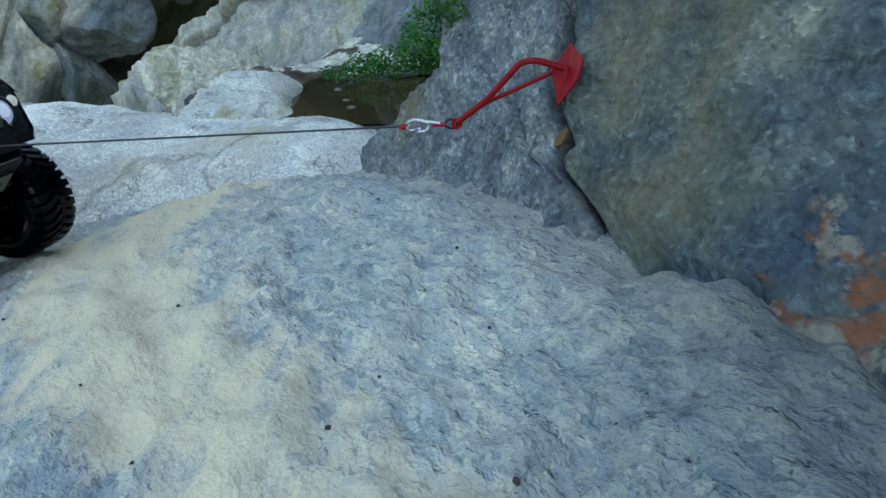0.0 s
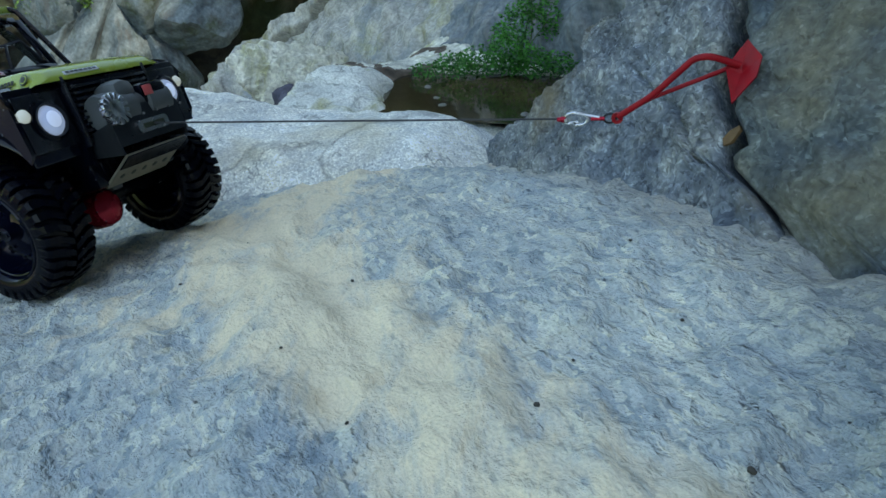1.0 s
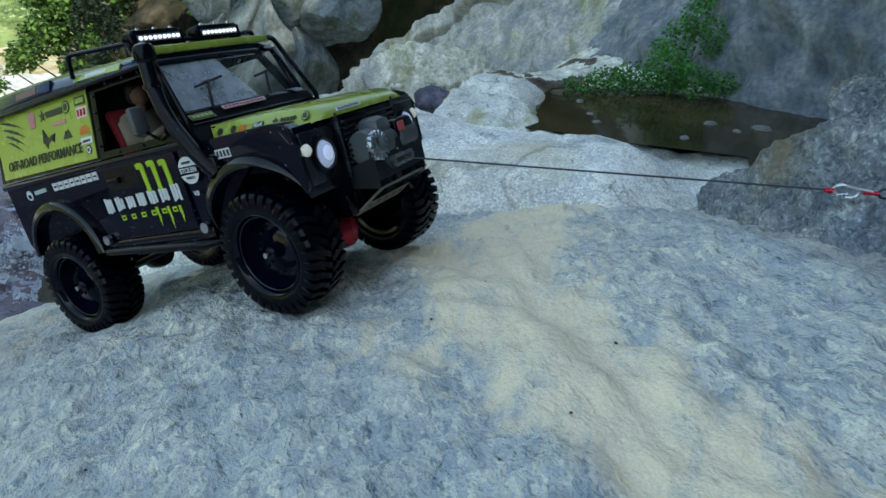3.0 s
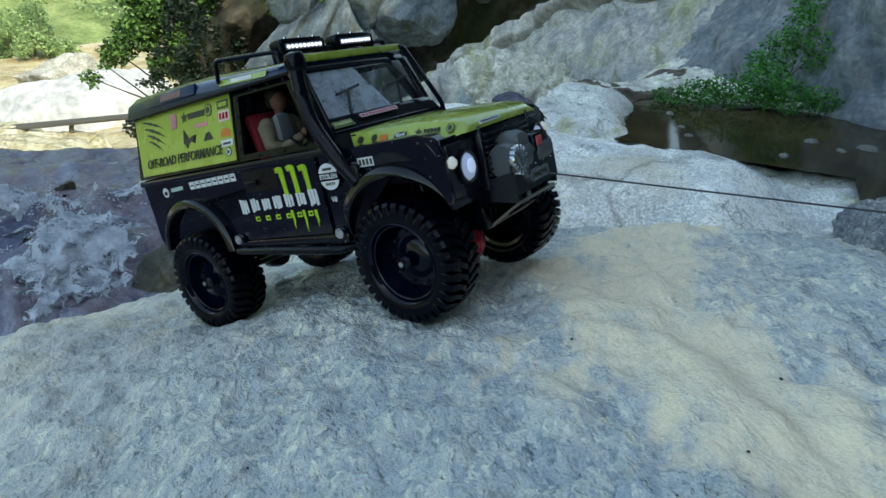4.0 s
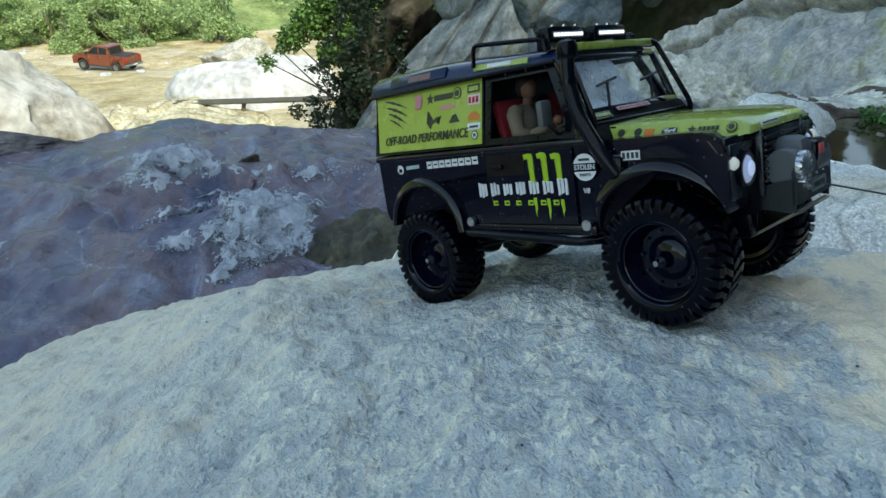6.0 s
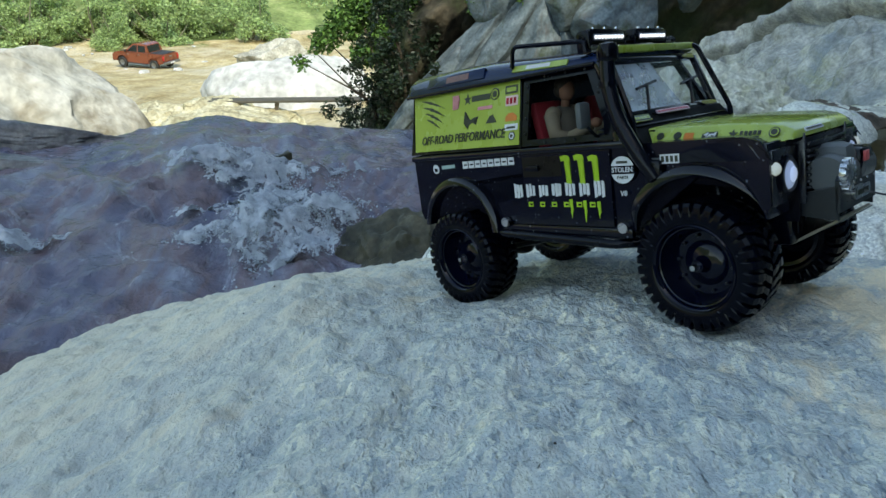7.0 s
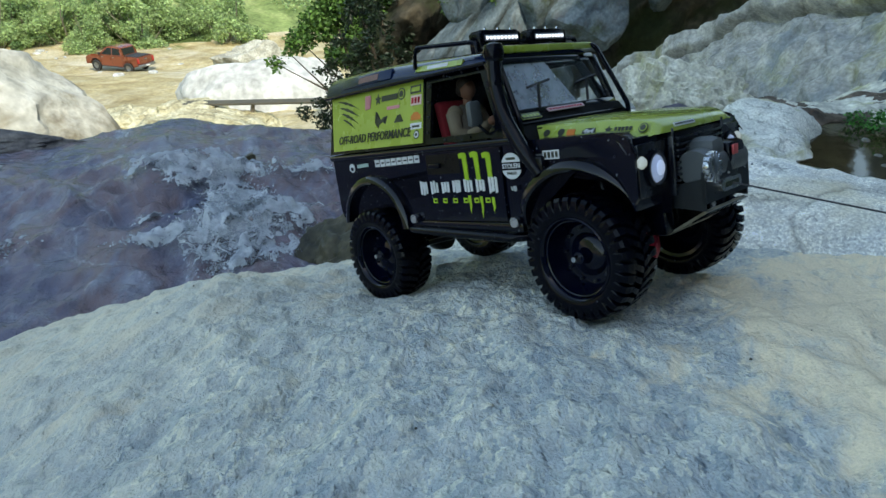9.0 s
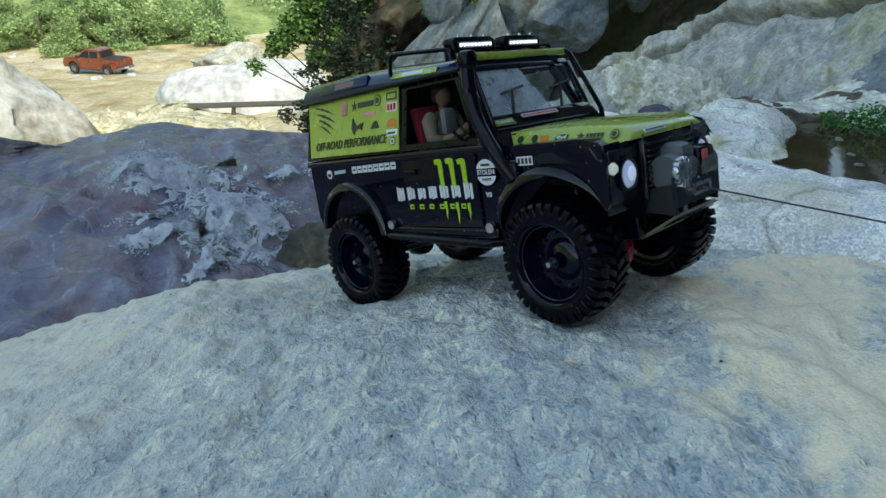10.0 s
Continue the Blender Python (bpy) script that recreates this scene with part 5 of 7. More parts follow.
def make_wheel():
    w = thing("wheel")
    part("tyre", tyre_mesh(bmesh.new()), M_RUBBER, w, "chunky black rubber mud tyre")
    shapes = {(s, c): tread_mesh("tread_block", s, c) for s in (-1, 1) for c in (False, True)}
    for (s, c), me in shapes.items():
        for k in range(TREADS):
            ob = new("tread_block", me)
            ob.parent = w
            ob.matrix_basis = pose(0, 0, 0, 0, -360 * (k + (0.5 if s > 0 else 0) + (0.5 if c else 0)) / TREADS, 0)
    bm = lathe(bmesh.new(), RIM_PROFILE, "y", 48)
    lathe(bm, [(0.0345, 0.019), (0.031, 0.018), (0.030, -0.006)], "y", 48)
    rim = part("rim", bm, M_RIM, w)
    part("hub_nut", lathe(bmesh.new(), [(0.0, -0.0205), (0.0025, -0.0205), (0.0032, -0.019), (0.0032, -0.014), (0.0, -0.014)], "y", 6), M_STEEL, rim, "bright steel hub nut")
    for k in range(10):
        a = 2 * math.pi * k / 10
        part("rim_bolt", lathe(bmesh.new(), [(0.0, -0.0032), (0.0012, -0.0030), (0.0014, -0.001), (0.0, -0.001)], "y", 6, (0.0235 * math.cos(a), 0, 0.0235 * math.sin(a))), M_DARKSTEEL, rim)
    return w


RIM_PROFILE = [(0.0350, -0.0185), (0.0362, -0.0205), (0.0352, -0.0217), (0.0338, -0.0205), (0.0328, -0.0165), (0.0318, -0.0160), (0.0305, -0.009), (0.0285, -0.003), (0.0262, 0.0005), (0.0190, 0.0010), (0.0165, -0.0015), (0.0120, -0.0030), (0.0072, -0.0040), (0.0058, -0.0060), (0.0052, -0.0135), (0.0, -0.0140)]
first = make_wheel()
for i, (x, y, z, spin, steer) in enumerate(((0.0, -0.0835, -0.002, 10, 0), (0.281, -0.0835, 0.0115, 40, -3), (0.0, 0.0835, 0.009, 70, 180), (0.281, 0.0835, 0.0065, 25, 177))):
    m = pose(x, y, z, 0, 0, steer) @ pose(0, 0, 0, 0, spin, 0)
    w = copy_thing(first, m) if i else first
    w.matrix_basis = m
    w.parent = truck

# snorkel, mirrors, rack, light bars
snork = part("snorkel", tubed(rounded([(0.2475, -0.0945, 0.084), (0.2355, -0.0985, 0.104), (0.2165, -0.0975, 0.1365), (0.2085, -0.0940, 0.166), (0.2080, -0.0915, 0.186)], 0.02, 5), 0.0066, sides=16), M_BLACKTRIM, truck, "black raised air-intake snorkel")
part("snorkel_head", lathe(bmesh.new(), [(0.0, -0.003), (0.0070, -0.003), (0.0088, 0.0), (0.0090, 0.0080), (0.0078, 0.0118), (0.004, 0.0138), (0.0, 0.0140)], "z", 22, (0.2085, -0.0905, 0.186)), M_BLACKTRIM, snork)
for k in range(5):
    a = radians(-150 + 30 * k)
    part("intake_slot", boxed(-0.0008, 0.0008, -0.0012, 0.0012, -0.003, 0.003, 0, Matrix.Translation((0.2085 + 0.0088 * math.cos(a), -0.0905 + 0.0088 * math.sin(a), 0.1905)) @ Matrix.Rotation(a, 4, 'Z')), M_RUBBER, snork)
part("snorkel_clamp", lathe(bmesh.new(), [(0.0066, -0.0022), (0.0079, -0.0022), (0.0079, 0.0022), (0.0066, 0.0022)], "z", 18, (0.2087, -0.0942, 0.165)), M_BLACKTRIM, snork)
part("snorkel_base", boxed(0.2390, 0.2540, -0.0985, -0.0925, 0.079, 0.099, 0.0025), M_BLACKTRIM, snork)
for s in (-1, 1):
    mir = part("mirror", boxed(0.1820, 0.1890, s * 0.1015 - 0.0078, s * 0.1015 + 0.0078, 0.1300, 0.1530, 0.0030), M_GREYWINCH, truck)
    part("mirror_arm", tubed([(0.190, s * 0.091, 0.122), (0.188, s * 0.1, 0.131)], 0.0014, sides=6), M_BLACKTRIM, mir)
rack = part("roof_rack", tubed(rounded([(0.176, -0.0765, 0.196), (0.175, -0.0765, 0.2060), (0.089, -0.0765, 0.2155), (0.087, -0.0775, 0.1945)], 0.007), 0.0022, sides=8), M_BLACKTRIM, truck)
part("rack_rail", tubed(rounded([(0.176, 0.0765, 0.196), (0.175, 0.0765, 0.2060), (0.089, 0.0765, 0.2155), (0.087, 0.0775, 0.1945)], 0.007), 0.0022, sides=8), M_BLACKTRIM, rack)
part("rack_bar", tubed([(0.175, -0.0765, 0.2050), (0.175, 0.0765, 0.2050)], 0.0020, sides=8), M_BLACKTRIM, rack)
for s in (-1, 1):
    part("cage_tube", tubed(rounded([(0.194, s * 0.0745, 0.196), (0.199, s * 0.0785, 0.193), (0.226, s * 0.0875, 0.130), (0.226, s * 0.0875, 0.115)], 0.006), 0.0026, sides=8), M_BLACKTRIM, rack)
part("light_bar_mount", boxed(0.1905, 0.1965, -0.0775, 0.0775, 0.1915, 0.1985, 0.0015), M_LIME, truck, "lime-wrapped bar above the windscreen")
for yc in (-0.0455, 0.0275):
    lb = part("light_bar", boxed(0.1640, 0.1790, yc - 0.0260, yc + 0.0260, 0.2025, 0.2160, 0.0014), M_BLACKTRIM, truck, "black housing of a lit lamp bar")
    part("lamp_face", boxed(0.1788, 0.1802, yc - 0.0245, yc + 0.0245, 0.2042, 0.2125, 0.0006), M_BLACKTRIM, lb)
    part("reflector", boxed(0.1800, 0.1804, yc - 0.0236, yc + 0.0236, 0.2055, 0.2112, 0.0), M_REFLECT, lb, "grey reflector strip behind the lamps")
    for k in range(9):
        part("led", lathe(bmesh.new(), [(0.0019, 0.1803), (0.0016, 0.1816), (0.0, 0.1821)], "x", 12, (0, yc - 0.0204 + 0.0051 * k, 0.2083)), M_LED, lb)
    for s in (-1, 1):
        part("bar_bracket", boxed(0.1650, 0.1790, yc + s * 0.0275 - 0.0014, yc + s * 0.0275 + 0.0014, 0.196, 0.2140, 0.0008), M_BLACKTRIM, lb)
        bm = lathe(bmesh.new(), [(0.0, 0.0022), (0.0022, 0.0020), (0.0024, 0.0)], "y", 8, (0.172, 0, 0.2085))
        o = part("bracket_bolt", bm, M_DARKSTEEL, lb)
        o.location = (0, yc + s * 0.0290 - (0.0022 if s < 0 else 0), 0)
    for k in range(3):
        part("bar_bolt", lathe(bmesh.new(), [(0.0, 0.0022), (0.0016, 0.002), (0.0018, 0.0)], "z", 8, (0.1765, yc - 0.018 + 0.018 * k, 0.2157)), M_STEEL, lb)
    for k in range(6):
        part("cooling_fin", boxed(0.1625, 0.1645, yc - 0.0225 + 0.0090 * k - 0.0012, yc - 0.0225 + 0.0090 * k + 0.0012, 0.2035, 0.2150, 0), M_BLACKTRIM, lb)

# cab inside
for s in (-1, 1):
    seat = part("seat", boxed(0.105, 0.15, s * 0.045 - 0.022, s * 0.045 + 0.022, 0.085, 0.104, 0.005), M_REDSEAT, truck, "red seat")
    part("seat_back", boxed(-0.005, 0.005, s * 0.045 - 0.022, s * 0.045 + 0.022, 0.0, 0.062, 0.004, Matrix.Translation((0.108, 0, 0.098)) @ Matrix.Rotation(radians(-10), 4, 'Y')), M_REDSEAT, seat)
part("dashboard", boxed(0.185, 0.206, -0.086, 0.086, 0.10, 0.128, 0.004), M_BLACKTRIM, truck)
part("steering_wheel", lathe(bmesh.new(), [(0.0125, -0.001), (0.0145, -0.001), (0.0145, 0.001), (0.0125, 0.001), (0.0125, -0.001)], "x", 24, (0.178, -0.045, 0.128)), M_BLACKTRIM, truck)
part("cab_back", prism(bmesh.new(), [(-0.082, 0.09), (0.082, 0.09), (0.082, 0.118), (0.068, 0.185), (-0.068, 0.185), (-0.082, 0.118)], "x", 0.088, 0.091), M_BLACKTRIM, truck)

# stickers on the right and left flank
def sticker(outline, depth, side, material, name="sticker", lean=False, y=0.0915, label=""):
    s = -1 if side < 0 else 1
    m = None
    if lean:
        m = Matrix(((1, 0, 0, 0), (0, 1, -s * 0.25, s * 0.25 * 0.118), (0, 0, 1, 0), (0, 0, 0, 1)))
    return part(name, prism(bmesh.new(), outline, "y", s * y, s * (y + depth), m), material, truck, label, smooth=False)


def rect(x, z, w, h, slope=0.0):
    return [(x - w / 2, z - h / 2 - slope * w / 2), (x + w / 2, z - h / 2 + slope * w / 2), (x + w / 2, z + h / 2 + slope * w / 2), (x - w / 2, z + h / 2 - slope * w / 2)]


def disc(x, z, r, n=18):
    return [(x + r * math.cos(2 * math.pi * k / n), z + r * math.sin(2 * math.pi * k / n)) for k in range(n)]


LEAN_Y = 0.0915
for s in (-1,):
    # hardtop panel
    m = pose(0, 0, 0) @ Matrix(((1, 0, 0, 0), (0, 1, 0.25, -0.25 * 0.118), (0, 0, 1, 0), (0, 0, 0, 1)))
    t = text_mesh("lettering", "OFF-ROAD PERFORMANCE", 0.0135, Matrix(), M_INK, truck, 0.0003, 0.12, 1.0, 0.00012, 0.134)
    t.matrix_basis = Matrix.Translation((0.010, -0.0886, 0.1330)) @ Matrix.Rotation(radians(90 - 14), 4, 'X')
    for x0, z0, x1, z1, w in ((-0.062, 0.1790, -0.019, 0.1670, 0.0030), (-0.058, 0.1715, -0.017, 0.1580, 0.0036), (-0.054, 0.1645, -0.020, 0.1505, 0.0034), (-0.051, 0.1575, -0.025, 0.1450, 0.0026)):
        up, lo = [], []
        for i in range(9):
            t = i / 8
            half = w * math.sin(math.pi * min(1.0, t * 1.15 + 0.02)) ** 0.8 * (1.0 if i % 2 else 0.62)
            px, pz = x0 + (x1 - x0) * t, z0 + (z1 - z0) * (t ** 1.35)
            up.append((px + half * 0.2, pz + half * 0.5))
            lo.append((px - half * 0.2, pz - half * 0.5))
        sticker(up + lo[::-1], 0.0004, s, M_INK, "claw_mark", True, LEAN_Y)
    sticker([(-0.006, 0.164), (-0.003, 0.164), (-0.002, 0.170), (0.001, 0.164), (0.004, 0.165), (0.001, 0.171), (0.005, 0.174), (0.003, 0.179), (-0.007, 0.179)], 0.0004, s, M_PINK, "sticker", True, LEAN_Y)
    star = [(0.018 + (0.0062 if k % 2 == 0 else 0.0026) * math.sin(math.pi * k / 5), 0.1725 + (0.0062 if k % 2 == 0 else 0.0026) * math.cos(math.pi * k / 5)) for k in range(10)]
    sticker(star, 0.0004, s, M_INK, "star_sticker", True, LEAN_Y)
    sticker(rect(0.0385, 0.1725, 0.028, 0.006), 0.0004, s, M_INK, "sticker", True, LEAN_Y)
    sticker(disc(0.0595, 0.1738, 0.0062), 0.0004, s, M_INK, "sticker", True, LEAN_Y)
    sticker(disc(0.0595, 0.1738, 0.0048), 0.0006, s, M_LIME, "sticker", True, LEAN_Y)
    sticker(disc(0.0595, 0.1738, 0.0034), 0.0008, s, M_INK, "sticker", True, LEAN_Y)
    sticker(rect(0.0455, 0.1615, 0.022, 0.0035), 0.0004, s, M_PINK, "sticker", True, LEAN_Y)
    sticker([(0.014, 0.160), (0.016, 0.160), (0.019, 0.152), (0.024, 0.1505), (0.029, 0.153), (0.036, 0.1535), (0.030, 0.150), (0.033, 0.145), (0.027, 0.148), (0.022, 0.1455), (0.020, 0.141), (0.019, 0.147), (0.013, 0.148), (0.0175, 0.1505)], 0.0004, s, M_INK, "lizard_sticker", True, LEAN_Y)
    sticker([(0.048, 0.145), (0.053, 0.152), (0.055, 0.149), (0.058, 0.1535), (0.064, 0.145)], 0.0004, s, M_INK, "mountain_sticker", True, LEAN_Y)
    sticker(rect(0.083, 0.1755, 0.017, 0.008), 0.0004, s, M_INK, "sticker", True, LEAN_Y)
    sticker(rect(0.083, 0.1755, 0.013, 0.0042), 0.0006, s, M_LIME, "sticker", True, LEAN_Y)
    sticker(rect(0.084, 0.1645, 0.017, 0.010), 0.0004, s, plain("pale_pink_vinyl", (0.62, 0.45, 0.42), 0.45), "sticker", True, LEAN_Y)
    for k in range(3):
        sticker(rect(0.0785 + 0.005 * k, 0.1645, 0.0034, 0.006), 0.0006, s, M_RED, "sticker", True, LEAN_Y)
    sticker([(0.0765, 0.1445), (0.0765, 0.149), (0.081, 0.1525), (0.087, 0.1525), (0.092, 0.149), (0.092, 0.1445)], 0.0004, s, M_ORANGE, "sticker", True, LEAN_Y)
    sticker(rect(0.085, 0.1385, 0.018, 0.0062), 0.0004, s, M_WHITE, "sticker", True, LEAN_Y)
    sticker(rect(0.085, 0.1382, 0.012, 0.0022), 0.0006, s, M_INK, "sticker", True, LEAN_Y)
    sticker(disc(0.0865, 0.1298, 0.0048, 6), 0.0004, s, M_INK, "sticker", True, LEAN_Y)
    sticker(disc(0.0865, 0.1298, 0.0036, 6), 0.0006, s, M_WHITE, "sticker", True, LEAN_Y)
    sticker(disc(0.0865, 0.1298, 0.0020, 6), 0.0008, s, M_INK, "sticker", True, LEAN_Y)
    # lower flank
    for k in range(8):
        x = 0.0165 + 0.0098 * k
        sticker(rect(x, 0.1035 + 0.0002 * k, 0.0082, 0.0078), 0.0004, s, M_WHITE, "name_bar", False, 0.0921)
        sticker(rect(x + 0.0005, 0.1035 + 0.0002 * k, 0.0046, 0.0016), 0.0006, s, M_BLACK, "name_bar", False, 0.0921)
    sticker(rect(-0.012, 0.1025, 0.022, 0.004, 0.05), 0.0004, s, plain("pale_teal_vinyl", (0.35, 0.48, 0.46), 0.45), "sticker", False, 0.0921)
    sticker(disc(-0.0335, 0.1005, 0.0052), 0.0004, s, M_WHITE, "sticker", False, 0.0921)
    sticker(rect(-0.0335, 0.0995, 0.005, 0.004), 0.0006, s, M_BLACK, "sticker", False, 0.0921)
    # door graphics: torn green strips and white blocks
    for k, (x, z0, z1) in enumerate(((0.1580, 0.083, 0.1068), (0.1735, 0.082, 0.1070), (0.1890, 0.084, 0.1056))):
        sticker([(x - 0.0085, z1 - 0.0005), (x - 0.003, z1 + 0.0008), (x + 0.002, z1), (x + 0.0032, z1 - 0.003), (x + 0.0022, z1 - 0.008), (x + 0.0032, z1 - 0.012), (x + 0.0020, z1 - 0.018), (x + 0.0030, z0 - 0.002),
                 (x - 0.0028, z0 - 0.002), (x - 0.0015, z1 - 0.016), (x - 0.0028, z1 - 0.011), (x - 0.0018, z1 - 0.007), (x - 0.004, z1 - 0.0045), (x - 0.0075, z1 - 0.0050), (x - 0.0068, z1 - 0.003)], 0.0003, s, M_GREEN, "green_strip", False, 0.0947, "torn lime-green vinyl strip")
        z2 = 0.066 - 0.001 * k
        z3 = 0.044 + 0.004 * abs(k - 1)
        sticker([(x - 0.0014, z2), (x + 0.0022, z2), (x + 0.0014, z2 - 0.006), (x + 0.0024, z2 - 0.010), (x + 0.0008, z3 + 0.004), (x + 0.0004, z3), (x - 0.0006, z3 + 0.005), (x - 0.0004, z2 - 0.009), (x - 0.0016, z2 - 0.005)], 0.0003, s, M_GREEN, "green_strip", False, 0.0947, "torn lime-green vinyl strip")
    rnd = random.Random(12)
    for k in range(7):
        x, zc, h = 0.0935 + 0.0163 * k, 0.0748 + 0.0002 * k, 0.0128 + (0.0035 if k in (0, 6) else 0.0)
        for dx in (-0.0040, 0.0, 0.0040):
            top, low = rnd.uniform(0.75, 1.1), rnd.uniform(-1.15, -0.8)
            edge = [(x + dx + sgn * (0.0011 + 0.0007 * rnd.random()), zc + h / 2 * (low + (top - low) * v)) for sgn, vs_ in ((-1, (0.0, 0.22, 0.48, 0.74, 1.0)), (1, (0.94, 0.7, 0.45, 0.2, 0.05))) for v in vs_]
            sticker(edge, 0.0005, s, M_WHITE, "name_bar", False, 0.0947, "jagged white vinyl bar")
    for k in range(6):
        sticker(rect(0.1085 + 0.0148 * k, 0.0612, 0.006, 0.0048), 0.0006, s, M_GREEN, "name_bar", False, 0.0947)
        sticker(rect(0.1092 + 0.0148 * k, 0.0612, 0.0034, 0.0016), 0.0008, s, M_BLACK, "name_bar", False, 0.0947)
    # wing
    sticker(disc(0.2170, 0.0918, 0.0118, 26), 0.0003, s, M_WHITE, "round_sticker", False, 0.0955, "round white sticker")
    sticker(rect(0.2170, 0.0918, 0.0236, 0.0072), 0.0005, s, M_BLACK, "round_sticker", False, 0.0955)
    t = text_mesh("lettering", "STOLEN", 0.0062, Matrix.Translation((0.2170, -0.0962, 0.0918)) @ Matrix.Rotation(radians(90), 4, 'X'), M_WHITE, truck, 0.0002, 0, 1, 0.0001, 0.0205)
    t = text_mesh("lettering", "PARTS", 0.0034, Matrix.Translation((0.2170, -0.0960, 0.0852)) @ Matrix.Rotation(radians(90), 4, 'X'), M_INK, truck, 0.0002, 0, 1, 0.0001, 0.011)
    sticker(rect(0.2170, 0.0985, 0.011, 0.0022), 0.0005, s, M_INK, "round_sticker", False, 0.0955)
    t = text_mesh("lettering", "V8", 0.0062, Matrix.Translation((0.2165, -0.0955, 0.0712)) @ Matrix.Rotation(radians(90), 4, 'X'), M_WHITE, truck, 0.0002, 0.1, 1, 0.0001)
    sticker(rect(0.2445, 0.0985, 0.014, 0.0036), 0.0004, s, M_GREYWINCH, "badge", False, 0.0926)
    sticker(rect(0.2600, 0.0990, 0.0170, 0.0076), 0.0004, s, M_WHITE, "badge", False, 0.0926)
    for k in range(4):
        sticker(rect(0.2540 + 0.0040 * k, 0.0990, 0.0026, 0.0050), 0.0006, s, M_INK, "badge", False, 0.0926)
    # dark brown film on the door's upper part
    sticker([(0.102, 0.108), (0.150, 0.108), (0.150, 0.088), (0.102, 0.088)], 0.00015, s, M_BROWNFILM, "brown_film", False, 0.0945)

# on the bonnet's steep side face
def bonnet_sticker(x, w, h, material, out=0.0, up=0.0):
    part("bonnet_sticker", boxed(-w / 2, w / 2, -h / 2, h / 2, 0.0001 + out, 0.0005 + out, 0, bonnet_side(x, up)), material, truck)
bonnet_sticker(0.2640, 0.0085, 0.0055, M_ORANGE)
for dx in (-0.0038, 0.0038):
    bonnet_sticker(0.2815 + dx, 0.0052, 0.0034, M_INK, 0.0, -0.0006)
bonnet_sticker(0.2815, 0.0125, 0.0024, M_INK, 0.0, 0.0016)
t = text_mesh("lettering", "4x4", 0.0052, bonnet_side(0.2815, 0.0, 0.0009), M_WHITE, truck, 0.0002, 0.2, 1, 0.0001, 0.0105)
bm = bmesh.new()
prism(bm, [((0.0042 if k % 2 == 0 else 0.0018) * math.sin(math.pi * k / 5), (0.0042 if k % 2 == 0 else 0.0018) * math.cos(math.pi * k / 5)) for k in range(10)], "z", 0.0001, 0.0005)
bm.transform(bonnet_side(0.2995, 0.0))
part("star_sticker", bm, M_INK, truck)
for k in range(5):
    bonnet_sticker(0.3060 + 0.0033 * k, 0.0025, 0.0034, M_INK, 0.0, 0.0005)
bonnet_sticker(0.3128, 0.015, 0.0012, M_INK, 0.0, -0.0028)
for r, material, out in ((0.0043, M_INK, 0.0), (0.0034, M_LIME, 0.0003), (0.0025, M_INK, 0.0006)):
    bm = lathe(bmesh.new(), [(0.0, 0.0003 + out), (r, 0.0003 + out), (r, 0.0)], "z", 18, (0, 0, 0))
    bm.transform(bonnet_side(0.3300, 0.0004))
    part("bonnet_sticker", bm, material, truck)
m = Matrix.Translation((0.3418, -0.021, 0.1098)) @ Matrix.Rotation(radians(-40), 4, 'Y')
part("bonnet_label", boxed(-0.0004, 0.0009, -0.017, 0.017, -0.0016, 0.0016, 0, m), M_WHITE, truck)
for k in range(7):
    part("bonnet_label", boxed(0.0008, 0.0013, -0.0155 + 0.0045 * k, -0.0122 + 0.0045 * k, -0.0008, 0.0008, 0, m), M_INK, truck)
# below the windscreen
m = Matrix.Translation((0.2190, -0.064, 0.1322)) @ Matrix.Rotation(radians(-40), 4, 'Y')
part("plate_sticker", boxed(0.0, 0.0010, -0.0135, 0.0135, -0.0034, 0.0034, 0, m), M_LIME, truck)
part("plate_sticker", boxed(0.0009, 0.0013, -0.0128, 0.0128, -0.0028, 0.0028, 0, m), M_INK, truck)
for k in range(5):
    part("plate_sticker", boxed(0.0012, 0.0016, -0.0115 + 0.0048 * k, -0.0080 + 0.0048 * k, -0.0016, 0.0016, 0, m), M_LIME, truck)
m = Matrix.Translation((0.2180, -0.009, 0.1352)) @ Matrix.Rotation(radians(-40), 4, 'Y')
part("screen_sticker", boxed(0.0, 0.0010, -0.028, 0.028, -0.0021, 0.0021, 0, m), plain("pale_pink_film", (0.50, 0.36, 0.40), 0.45), truck)
for k in range(11):
    part("screen_sticker", boxed(0.0009, 0.0013, -0.0262 + 0.0048 * k, -0.0228 + 0.0048 * k, -0.0009, 0.0009, 0, m), M_RED, truck)
part("roof_sticker", boxed(-0.014, 0.022, -0.0034, 0.0034, 0.0013, 0.0018, 0, Matrix.Translation((0, -0.0752, 0.1965)) @ Matrix.Rotation(radians(66), 4, 'X')), plain("red_white_vinyl", (0.16, 0.07, 0.06), 0.4, var=1.0, scale=500), truck)
part("strip_label", boxed(-0.016, 0.014, -0.0019, 0.0019, 0.0006, 0.0010, 0, Matrix.Translation((0.121, -0.0766, 0.1925)) @ Matrix.Rotation(radians(2.6), 4, 'Y') @ Matrix.Rotation(radians(58), 4, 'X')), M_WHITE, truck)
